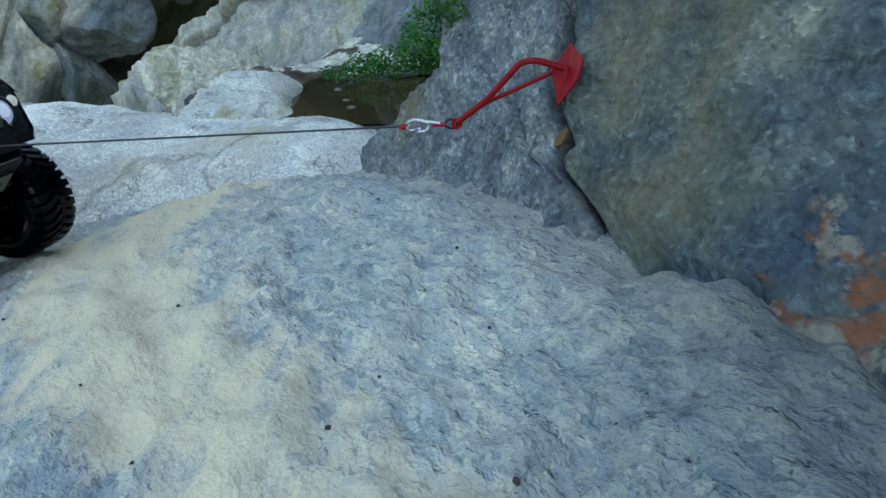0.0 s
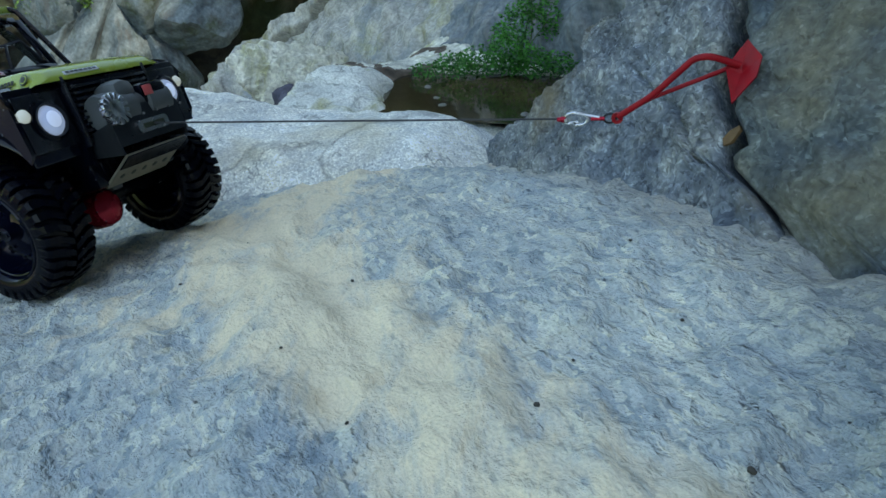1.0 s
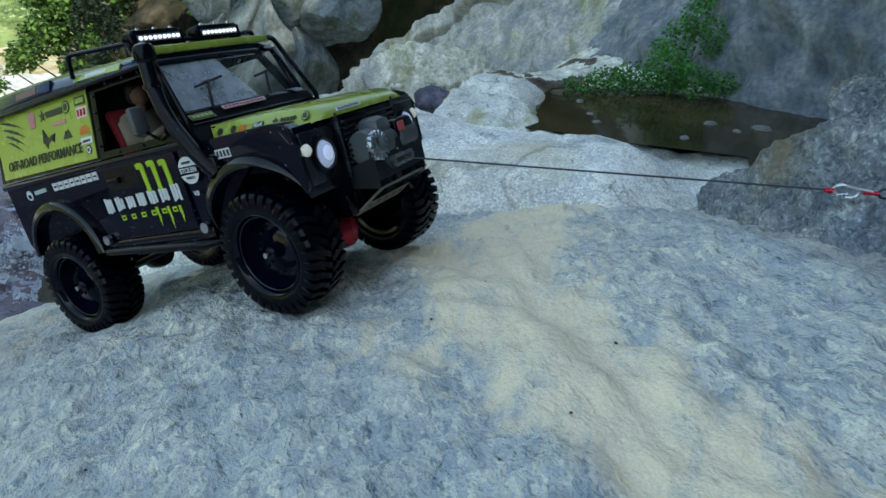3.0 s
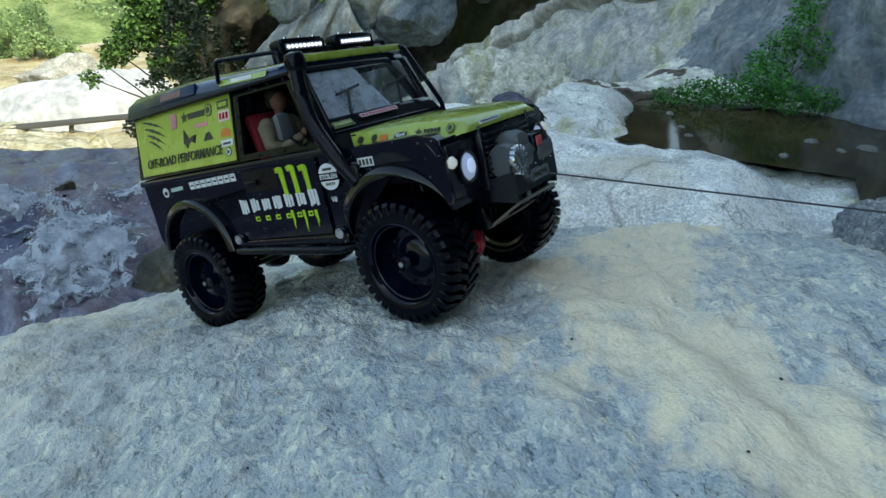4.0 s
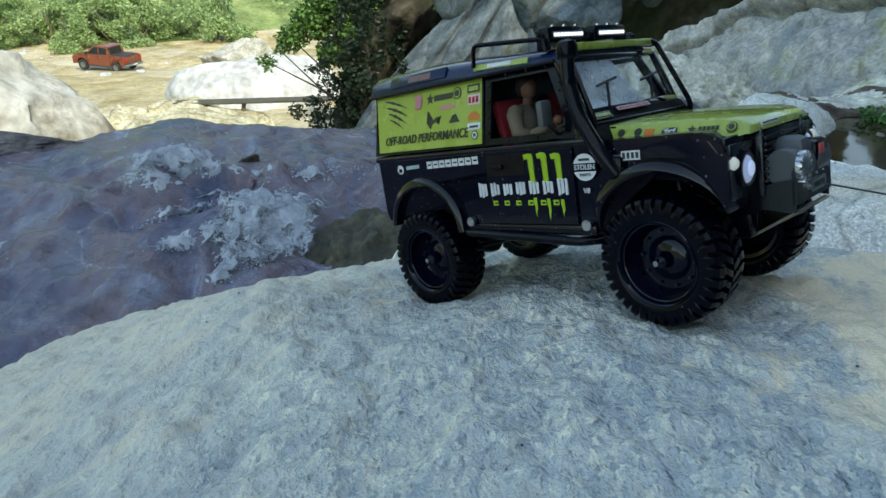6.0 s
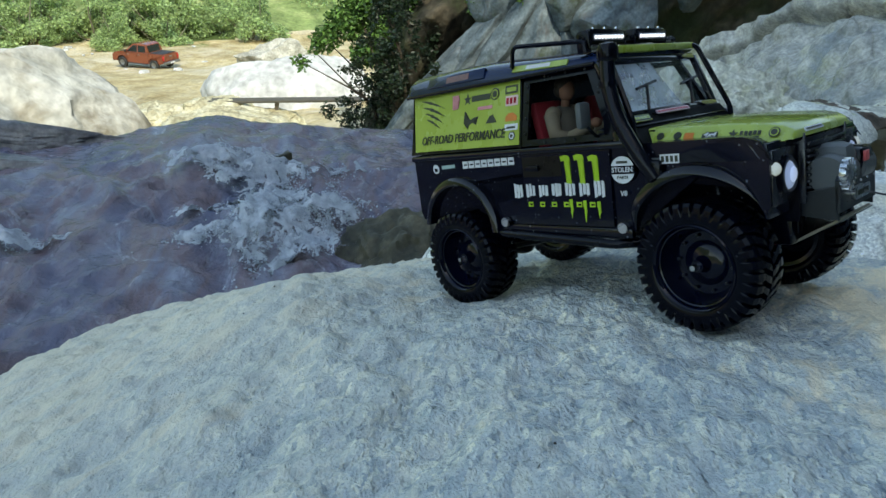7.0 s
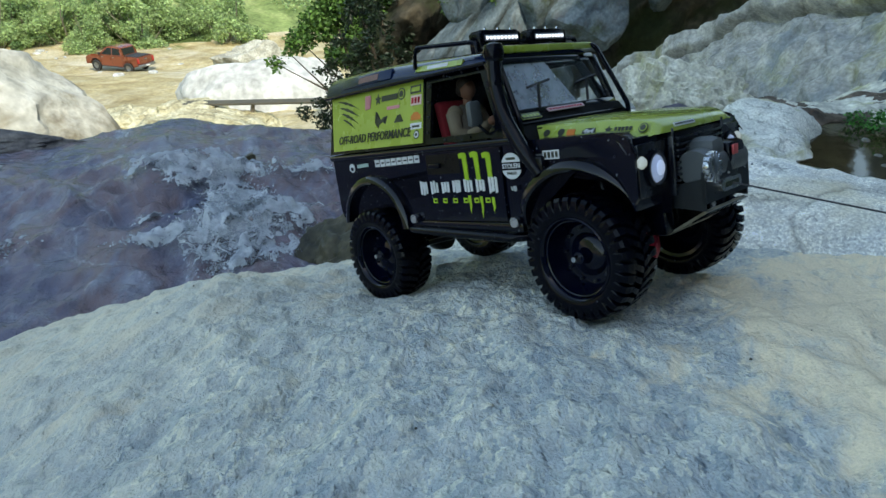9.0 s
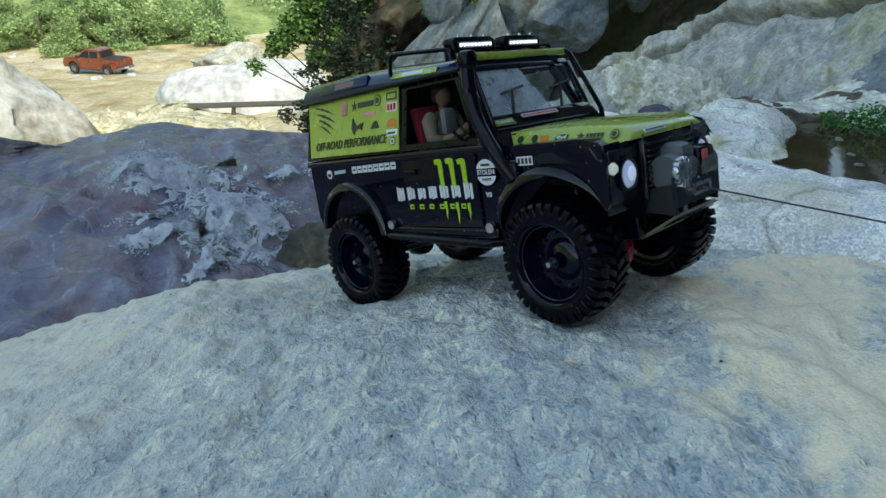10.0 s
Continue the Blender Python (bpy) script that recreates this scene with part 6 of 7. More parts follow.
# bolts round the window frame
for x, z in ((0.1035, 0.130), (0.1033, 0.145), (0.103, 0.160), (0.103, 0.175), (0.125, 0.1822), (0.150, 0.1822), (0.172, 0.1822), (0.188, 0.160), (0.197, 0.142), (0.130, 0.121), (0.165, 0.121)):
    y = -0.0908 + 0.25 * (z - 0.118)
    part("bolt", lathe(bmesh.new(), [(0.0, -0.0012), (0.0011, -0.0010), (0.0013, 0.0)], "y", 8, (x, y, z)), M_DARKSTEEL, truck)
# rivets along the grille edge and bumper
for k in range(6):
    part("rivet", lathe(bmesh.new(), [(0.0, 0.3708), (0.0009, 0.3706), (0.001, 0.3695)], "x", 8, (0, -0.038 + 0.0152 * k, 0.066)), M_STEEL, bump_part)

# ---- driver doll ----
def figure():
    bm = bmesh.new()
    def ball(c, r, idx, sub=3):
        q = bmesh.ops.create_icosphere(bm, subdivisions=sub, radius=1)
        for v in q["verts"]:
            v.co = Vector((c[0] + v.co.x * r[0], c[1] + v.co.y * r[1], c[2] + v.co.z * r[2]))
        for f in {f for v in q["verts"] for f in v.link_faces}:
            f.material_index = idx
    def limb(pts, r, idx):
        n0 = len(bm.faces)
        tube(bm, pts, r[0], sides=10, radii=r)
        bm.faces.ensure_lookup_table()
        for f in bm.faces[n0:]:
            f.material_index = idx
    ball((0.125, -0.045, 0.168), (0.0085, 0.0075, 0.0105), 0)
    ball((0.1222, -0.045, 0.1735), (0.0088, 0.0083, 0.0078), 1)
    ball((0.1195, -0.045, 0.168), (0.0072, 0.0079, 0.0075), 1)
    limb([(0.122, -0.045, 0.150), (0.124, -0.045, 0.162)], [0.0045, 0.004], 0)
    limb([(0.120, -0.045, 0.098), (0.121, -0.045, 0.118), (0.119, -0.045, 0.142), (0.121, -0.045, 0.153)], [0.0145, 0.0155, 0.0150, 0.006], 2)
    for s in (-1, 1):
        ball((0.119, -0.045 + s * 0.0145, 0.146), (0.008, 0.007, 0.008), 3)
        limb([(0.119, -0.045 + s * 0.0165, 0.146), (0.125, -0.045 + s * 0.021, 0.127), (0.138, -0.045 + s * 0.017, 0.122)], [0.0075, 0.0066, 0.0058], 3)
        limb([(0.136, -0.045 + s * 0.0175, 0.122), (0.158, -0.045 + s * 0.011, 0.131)], [0.0058, 0.0045], 3)
        ball((0.163, -0.045 + s * 0.010, 0.134), (0.0055, 0.0045, 0.0048), 0, 2)
        limb([(0.124, -0.045 + s * 0.009, 0.099), (0.166, -0.045 + s * 0.012, 0.100)], [0.009, 0.007], 3)
    me = bpy.data.meshes.new("driver_doll")
    bm.to_mesh(me)
    bm.free()
    for m in (plain("doll_skin", (0.15, 0.072, 0.046), 0.7, spec=0.2), plain("doll_hair", (0.018, 0.013, 0.010), 0.7, spec=0.2), plain("vest_cloth", (0.075, 0.062, 0.045), 0.85, scale=200, relief=0.0006), plain("khaki_cloth", (0.15, 0.118, 0.075), 0.85, scale=200, relief=0.0006)):
        me.materials.append(m)
    me.polygons.foreach_set("use_smooth", [True] * len(me.polygons))
    ob = new("driver_doll", me)
    ob.matrix_basis = truck.matrix_basis @ Matrix.Translation((0.124, -0.047, 0.097)) @ Matrix.Diagonal((1.06, 1.08, 1.0, 1)) @ Matrix.Translation((-0.122, 0.045, -0.098))
    return tagged(ob, "small doll in khaki shirt seated at the wheel", "doll")


figure()

# ---- winch line, hook, red ground anchor ----
def world_of(p):
    return truck.matrix_basis @ Vector(p)


rope_a = world_of((0.3695, 0.0, 0.0565))
rope_b = Vector((0.000, 0.5255, 0.3972))
line = part("winch_line", tubed([rope_a, rope_b], 0.0008, sides=8), plain("dark_rope", (0.03, 0.03, 0.035), 0.6))
tagged(line, "taut thin dark winch line between truck and anchor", "winch line")
hook = thing("tow_hook", Matrix.Translation((0.0, 0.525, 0.397)) @ Matrix.Rotation(radians(4), 4, 'Y').inverted(), "bright steel hook and shackle with red sleeves", "hook")
part("sleeve", lathe(bmesh.new(), [(0.0, -0.001), (0.0014, -0.001), (0.0024, 0.003), (0.0024, 0.0055), (0.0, 0.0055)], "x", 12), M_RED, hook, "red rope sleeve")
part("hook_body", tubed(rounded([(0.006, 0, 0.0035), (0.010, 0, 0.005), (0.018, 0, 0.0035), (0.023, 0, 0.0), (0.019, 0, -0.0045), (0.012, 0, -0.0045), (0.0115, 0, -0.002)], 0.003), 0.0013, sides=10), M_STEEL, hook)
part("shackle", tubed(rounded([(0.006, 0, 0.0035), (0.004, 0, 0.0), (0.006, 0, -0.0035), (0.015, 0.001, -0.0025)], 0.002), 0.0011, sides=10), M_STEEL, hook)
part("pin", tubed([(0.0055, -0.0035, 0), (0.0055, 0.0035, 0)], 0.0012, sides=8), M_STEEL, hook)
part("gate", tubed([(0.012, 0, 0.0045), (0.030, 0, 0.001)], 0.0011, sides=8), M_STEEL, hook)
part("swivel", tubed([(0.024, 0, 0.0), (0.034, 0, 0.0)], 0.0016, sides=10), M_RED, hook, "red swivel")
bm = bmesh.new()
tube(bm, [(0.038 + 0.0045 * math.cos(a), 0.0005, 0.0035 * math.sin(a)) for a in [2 * math.pi * k / 20 for k in range(21)]], 0.0009, sides=8)
part("ring", bm, M_DARKSTEEL, hook)

M_REDPAINT = plain("worn_red_paint", (0.30, 0.004, 0.011), 0.45, var=0.4, spec=0.25, scale=120)
anchor = thing("ground_anchor", None, "red painted steel ground anchor jammed in the rock crack", "ground anchor")
part("main_arm", tubed(rounded([(0.043, 0.520, 0.4025), (0.064, 0.512, 0.4215), (0.086, 0.504, 0.4495), (0.096, 0.504, 0.4510), (0.116, 0.505, 0.4455)], 0.007, 5), 0.0023, sides=12), M_REDPAINT, anchor)
part("side_arm", tubed([(0.050, 0.518, 0.4085), (0.064, 0.514, 0.4190), (0.114, 0.513, 0.4430)], 0.0016, sides=10), M_REDPAINT, anchor)
part("eye", lathe(bmesh.new(), [(0.0016, -0.0016), (0.0042, -0.0016), (0.0042, 0.0016), (0.0016, 0.0016), (0.0016, -0.0016)], "y", 16, (0.0425, 0.5205, 0.4015)), M_REDPAINT, anchor)
bm = bmesh.new()
top, right, low, bot, left = Vector((0.1205, 0.515, 0.4605)), Vector((0.1275, 0.500, 0.4525)), Vector((0.1235, 0.490, 0.4415)), Vector((0.1115, 0.489, 0.4235)), Vector((0.1080, 0.507, 0.4430))
nrm = (right - left).cross(top - bot).normalized()
vs = [[bm.verts.new(p + nrm * d) for p in (top, right, low, bot, left)] for d in (-0.0008, 0.0008)]
mid = [bm.verts.new((top + bot) * 0.5 + nrm * (d - 0.004)) for d in (-0.0008, 0.0008)]
for k in range(5):
    j = (k + 1) % 5
    bm.faces.new((vs[0][k], vs[0][j], vs[1][j], vs[1][k]))
    bm.faces.new((vs[0][k], vs[0][j], mid[0]))
    bm.faces.new((vs[1][k], vs[1][j], mid[1]))
part("blade", bm, M_REDPAINT, anchor, "folded red steel blade", smooth=False)

# ---- crumbs on the slab ----
bm = bmesh.new()
bmesh.ops.create_icosphere(bm, subdivisions=2, radius=1)
for v in bm.verts:
    v.co *= 1 + 0.35 * noise.noise(v.co * 1.7)
    v.co.z *= 0.6
crumb = part("pebble", bm, plain("dark_crumb", (0.05, 0.045, 0.035), 0.8, var=0.5, scale=2))
tagged(crumb, "tiny dark crumb of stone on the slab", "pebble", "crumbs on the slab")
rnd = random.Random(5)
spots = [(-0.007, 0.262, 0.0016), (0.071, 0.227, 0.0020), (-0.124, 0.379, 0.0014), (0.01, 0.30, 0.0010), (-0.09, 0.25, 0.0012), (-0.14, 0.30, 0.0011)] + [(rnd.uniform(-0.85, 0.1), rnd.uniform(0.12, 0.5), rnd.uniform(0.0006, 0.0013)) for _ in range(16)]
for i, (x, y, r) in enumerate(spots):
    m = pose(x, y, slab_height(x, y) + r * 0.4, 0, 0, rnd.uniform(0, 360))
    ob = crumb if i == 0 else copy_thing(crumb, m)
    ob.matrix_basis = m @ Matrix.Diagonal((r, r * rnd.uniform(0.6, 1), r, 1))

# ---- plants ----
def leaf_mat(name, dark, light, trans=0.25):
    m, nt, b = mat(name)
    g = nt.nodes.new("ShaderNodeNewGeometry")
    col = ramp(nt, g.outputs["Random Per Island"], [(0.0, dark), (0.6, light), (1.0, tuple(min(1, c * 1.5) for c in light))])
    nt.links.new(col, b.inputs["Base Color"])
    b.inputs["Roughness"].default_value = 0.5
    b.inputs["Transmission Weight"].default_value = 0.0
    b.inputs["Subsurface Weight"].default_value = 0.0
    tr = nt.nodes.new("ShaderNodeBsdfTranslucent")
    nt.links.new(col, tr.inputs[0])
    mx = nt.nodes.new("ShaderNodeMixShader")
    mx.inputs[0].default_value = trans
    nt.links.new(b.outputs[0], mx.inputs[1])
    nt.links.new(tr.outputs[0], mx.inputs[2])
    nt.links.new(mx.outputs[0], nt.nodes["Material Output"].inputs[0])
    return m


M_LEAF = leaf_mat("pool_plant_leaf", (0.018, 0.085, 0.018), (0.06, 0.25, 0.035))
M_TREELEAF = leaf_mat("tree_leaf", (0.020, 0.055, 0.015), (0.105, 0.21, 0.045))
# dark green leaves, lowered further to carry the shade at the cliff foot
M_SHADELEAF = leaf_mat("shaded_shrub_leaf", (0.004, 0.011, 0.006), (0.014, 0.032, 0.013))
# leaf green paled, distant haze put into the colour
M_HAZYWOODS = leaf_mat("hazy_woodland_leaf", (0.13, 0.20, 0.085), (0.36, 0.47, 0.20), 0.4)
M_BARK = plain("bark", (0.07, 0.055, 0.04), 0.85, var=0.5, scale=12, relief=0.01)


def leaves(name, clumps, count, size, material, parent=None, seed=1, flat=0.5):
    """Folded leaves scattered through clumps given as centre and radii."""
    rnd = random.Random(seed)
    verts, faces = [], []
    weights = [r[0] * r[1] * r[2] for _, r in clumps]
    for _ in range(count):
        c, r = rnd.choices(clumps, weights)[0]
        while True:
            d = Vector((rnd.uniform(-1, 1), rnd.uniform(-1, 1), rnd.uniform(-1, 1)))
            if d.length < 1 and d.length > 0.25:
                break
        p = Vector((c[0] + d.x * r[0], c[1] + d.y * r[1], c[2] + d.z * r[2]))
        s = size * rnd.uniform(0.55, 1.3)
        a = rnd.uniform(0, 2 * math.pi)
        n = Vector((rnd.gauss(0, 1), rnd.gauss(0, 1), rnd.gauss(0.9, flat))).normalized()
        t = Vector((math.cos(a), math.sin(a), rnd.uniform(-0.5, 0.3)))
        t = (t - n * t.dot(n)).normalized()
        w = n.cross(t)
        k = len(verts)
        verts += [p, p + t * s * 0.5 + w * s * 0.32 + n * s * 0.06, p + t * s - n * s * 0.08, p + t * s * 0.5 - w * s * 0.32 + n * s * 0.06]
        faces += [(k, k + 1, k + 2), (k, k + 2, k + 3)]
    me = bpy.data.meshes.new(name)
    me.from_pydata(verts, [], faces)
    me.materials.append(material)
    ob = new(name, me)
    if parent:
        ob.parent = parent
    return ob


def stems(name, root, tips, r, material, parent, seed=1):
    rnd = random.Random(seed)
    bm = bmesh.new()
    for tip in tips:
        a, b_ = Vector(root), Vector(tip)
        mid = (a + b_) / 2 + Vector((rnd.uniform(-1, 1), rnd.uniform(-1, 1), rnd.uniform(-0.2, 0.6))) * (b_ - a).length * 0.12
        tube(bm, [a, a * 0.5 + mid * 0.5, mid, mid * 0.5 + b_ * 0.5, b_], r, sides=6, radii=[r, r * 0.8, r * 0.6, r * 0.4, r * 0.2])
    return part(name, bm, material, parent)


plant = thing("pool_plant", None, "bright green leafy creeper at the edge of the pool", "plant")
clumps = [((-0.40, 2.27, 0.045), (0.07, 0.05, 0.03)), ((-0.31, 2.29, 0.06), (0.08, 0.06, 0.045)), ((-0.22, 2.30, 0.075), (0.09, 0.06, 0.055)), ((-0.13, 2.34, 0.10), (0.08, 0.06, 0.08)), ((-0.05, 2.32, 0.075), (0.08, 0.06, 0.06)),
          ((-0.11, 2.42, 0.18), (0.06, 0.05, 0.08)), ((-0.06, 2.46, 0.26), (0.055, 0.05, 0.09)), ((-0.05, 2.52, 0.36), (0.06, 0.05, 0.09)), ((0.04, 2.34, 0.07), (0.07, 0.05, 0.045)), ((-0.17, 2.44, 0.14), (0.04, 0.04, 0.05)), ((0.0, 2.43, 0.2), (0.05, 0.04, 0.07))]
leaves("leaves", clumps, 6500, 0.0125, M_LEAF, plant, 4)
stems("stem", (-0.1, 2.40, 0.03), [c for c, _ in clumps], 0.004, plain("green_stem", (0.06, 0.11, 0.03), 0.6), plant)

rnd = random.Random(8)
bm = bmesh.new()
bmesh.ops.create_icosphere(bm, subdivisions=2, radius=1)
for v in bm.verts:
    v.co *= 1 + 0.25 * noise.noise(v.co * 1.3)
    v.co.z *= 0.5
stone = part("pool_stone", bm, M_RIDGE)
tagged(stone, "small stone standing in the shallow pool", "stone", "stones in the pool")
for i, (x, y, r) in enumerate(((0.16, 2.03, 0.030), (0.02, 2.03, 0.022), (-0.05, 1.86, 0.018), (0.09, 1.98, 0.015), (-0.33, 2.0, 0.012), (-0.30, 1.92, 0.014), (0.30, 2.05, 0.03), (-0.38, 2.13, 0.016))):
    m = pose(x, y, 0.02, 0, 0, 40 * i)
    ob = stone if i == 0 else copy_thing(stone, m)
    ob.matrix_basis = m @ Matrix.Diagonal((r, r * 0.7, r * 0.8, 1))

rock("dark_stone", (-1.28, 3.25, -0.35), (0.12, 0.10, 0.085), rock_mat("violet_grey_stone", (0.05, 0.05, 0.07), (0.10, 0.10, 0.14), (0.17, 0.17, 0.21), grain=60, big=4), (0, 0, 20), 0.15, 1.2, 4, 41, 4,
     "dark violet-grey stone below the pale ridge", "stone")

tree = thing("cliff_tree", None, "leafy tree leaning out from the foot of the cliff", "tree")
crown = [((-9.3, 7.75, -1.25), (0.42, 0.35, 0.32)), ((-9.05, 8.0, -0.85), (0.45, 0.4, 0.4)), ((-8.75, 8.15, -1.45), (0.35, 0.3, 0.35)), ((-9.55, 7.45, -1.55), (0.30, 0.25, 0.22)), ((-9.0, 7.95, -1.75), (0.35, 0.3, 0.25)),
         ((-9.85, 7.12, -1.95), (0.16, 0.14, 0.14)), ((-9.3, 7.8, -0.55), (0.4, 0.35, 0.35)), ((-8.6, 8.3, -0.7), (0.4, 0.3, 0.5)), ((-9.7, 7.3, -1.75), (0.14, 0.12, 0.1))]
leaves("crown", crown, 11000, 0.085, M_TREELEAF, tree, 6)
stems("trunk", (-8.6, 8.6, -3.2), [c for c, _ in crown], 0.035, M_BARK, tree)
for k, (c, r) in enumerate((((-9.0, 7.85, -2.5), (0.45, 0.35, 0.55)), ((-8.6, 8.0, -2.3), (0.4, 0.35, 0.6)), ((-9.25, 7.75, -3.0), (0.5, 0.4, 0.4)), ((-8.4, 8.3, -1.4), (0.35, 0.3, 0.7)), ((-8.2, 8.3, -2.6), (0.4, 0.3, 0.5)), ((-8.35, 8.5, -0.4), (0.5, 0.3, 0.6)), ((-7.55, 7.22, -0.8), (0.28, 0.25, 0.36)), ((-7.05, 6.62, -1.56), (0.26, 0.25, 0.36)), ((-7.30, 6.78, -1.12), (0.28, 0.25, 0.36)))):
    sh = thing("shrub", None, "dark green shrub on the cliff foot, shade in its leaf colour", "shrub", "cliff shrubs")
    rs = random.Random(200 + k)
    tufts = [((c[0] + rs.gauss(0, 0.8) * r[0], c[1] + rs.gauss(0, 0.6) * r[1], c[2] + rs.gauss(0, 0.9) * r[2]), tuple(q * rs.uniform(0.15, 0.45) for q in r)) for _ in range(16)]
    leaves("foliage", tufts, 1500, 0.065, M_SHADELEAF, sh, 20 + k)
    stems("twig", (c[0], c[1] + 0.3, c[2] - r[2]), [(c[0] + dx * r[0], c[1], c[2] + dz * r[2]) for dx, dz in ((-0.6, 0.3), (0.5, 0.5), (0.0, 0.8))], 0.02, M_BARK, sh)
for k, (c, r) in enumerate((((-6.75, 8.1, -0.55), (0.14, 0.14, 0.35)), ((-6.3, 8.2, -0.9), (0.10, 0.1, 0.2)), ((-5.9, 8.1, -0.4), (0.12, 0.1, 0.25)))):
    sh = thing("cliff_grass", None, "tuft of green creeper on the grey cliff", "creeper", "cliff creepers")
    leaves("foliage", [(c, r)], 160, 0.06, M_TREELEAF, sh, 40 + k)

# far trees: three kinds, copied along the edge of the sandy bank
M_FARBARK = plain("pale_bark", (0.16, 0.15, 0.10), 0.85, var=0.5, scale=3)
kinds = []
for k in range(3):
    rnd = random.Random(60 + k)
    t = thing("far_tree", None, "broad leafy tree at the edge of the far sandy bank", "tree", "far trees")
    cl = [((rnd.uniform(-2.2, 2.2), rnd.uniform(-1.6, 1.6), rnd.uniform(0.2, 4.2) * rnd.uniform(0.5, 1.0)), (rnd.uniform(0.4, 1.2), rnd.uniform(0.4, 1.2), rnd.uniform(0.3, 0.9))) for _ in range(14)]
    leaves("crown", cl, 6000, 0.20, M_HAZYWOODS, t, 70 + k)
    stems("trunk", (0, 0, -0.6), [c for c, _ in cl], 0.08, M_FARBARK, t)
    kinds.append(t)
rnd = random.Random(9)
n = 0
for row in range(2):
    for k in range(17):
        a = k / 16
        x = -70 + 14 * a - 5 * row + rnd.uniform(-2.5, 2.5)
        y = 10.5 + 28 * a + rnd.uniform(-1, 1) - 1.5 * row
        m = pose(x, y, ground_height(x, y), 0, 0, rnd.uniform(0, 360)) @ Matrix.Diagonal((*([rnd.uniform(0.55, 1.35)] * 3), 1))
        src = kinds[n % 3]
        ob = src if n < 3 else copy_thing(src, m)
        ob.matrix_basis = m
        n += 1
cl = []
for _ in range(420):
    d, w = rnd.uniform(76, 170), rnd.uniform(-55, 75)
    x, y = -0.87 * d + 0.49 * w, 0.49 * d + 0.87 * w
    r = rnd.uniform(1.0, 2.8)
    cl.append(((x, y, ground_height(x, y) + r * 0.4), (r * 1.2, r * 1.2, r)))
woods = leaves("hill_woods", cl, 60000, 0.5, M_HAZYWOODS, None, 77)
tagged(woods, "scattered bushes and woods on the far green hills", "woods", "", "stuff")
cl = []
for x, y in ((-51, 11.5), (-47, 10.5), (-49.5, 13.0), (-44, 9.5), (-53, 14)):
    cl.append(((x, y, ground_height(x, y) + 0.3), (1.2, 1.0, 0.5)))
for k, c in enumerate(cl):
    b_ = thing("bank_bush", None, "low green bush on the sandy bank", "bush", "bank bushes")
    leaves("foliage", [c], 350, 0.25, M_HAZYWOODS, b_, 90 + k)

# loose stones along the far bank
rnd = random.Random(15)
first_stone = None
for k in range(34):
    d, w = rnd.uniform(24, 66), rnd.uniform(-12, 9)
    x, y = -0.87 * d + 0.49 * w, 0.49 * d + 0.87 * w
    r = rnd.uniform(0.12, 0.45)
    if first_stone is None:
        first_stone = rock("bank_stone", (0, 0, 0), (1, 0.8, 0.55), M_SUNROCK, (0, 0, 0), 0.2, 1.2, 3, 51, 4, "pale loose stone on the sandy bank", "stone")
        first_stone["group"] = "bank stones"
        ob = first_stone
    else:
        ob = copy_thing(first_stone, Matrix())
    ob.matrix_basis = pose(x, y, ground_height(x, y) + r * 0.15, 0, 0, rnd.uniform(0, 360)) @ Matrix.Diagonal((r, r, r, 1))
for k, (dx, dy) in enumerate(((0, 0), (1.1, 0.5))):
    x, y = -69.0 + dx, 18.6 + dy
    z = ground_height(x, y)
    pl = part("leaning_pole", tubed([(x, y, z), (x + 1.0, y + 1.9, z + 2.2)], 0.10, sides=8), plain("pale_bamboo", (0.42, 0.38, 0.26), 0.6))
    tagged(pl, "pale bamboo pole leaning on the bank", "pole", "bamboo poles")
part_post = part("plank_post", tubed([(-13.62, 8.95, -4.7), (-13.50, 9.05, -3.74)], 0.05, sides=8), plain("weathered_post", (0.16, 0.13, 0.09), 0.85))
tagged(part_post, "weathered post that props the plank", "post")

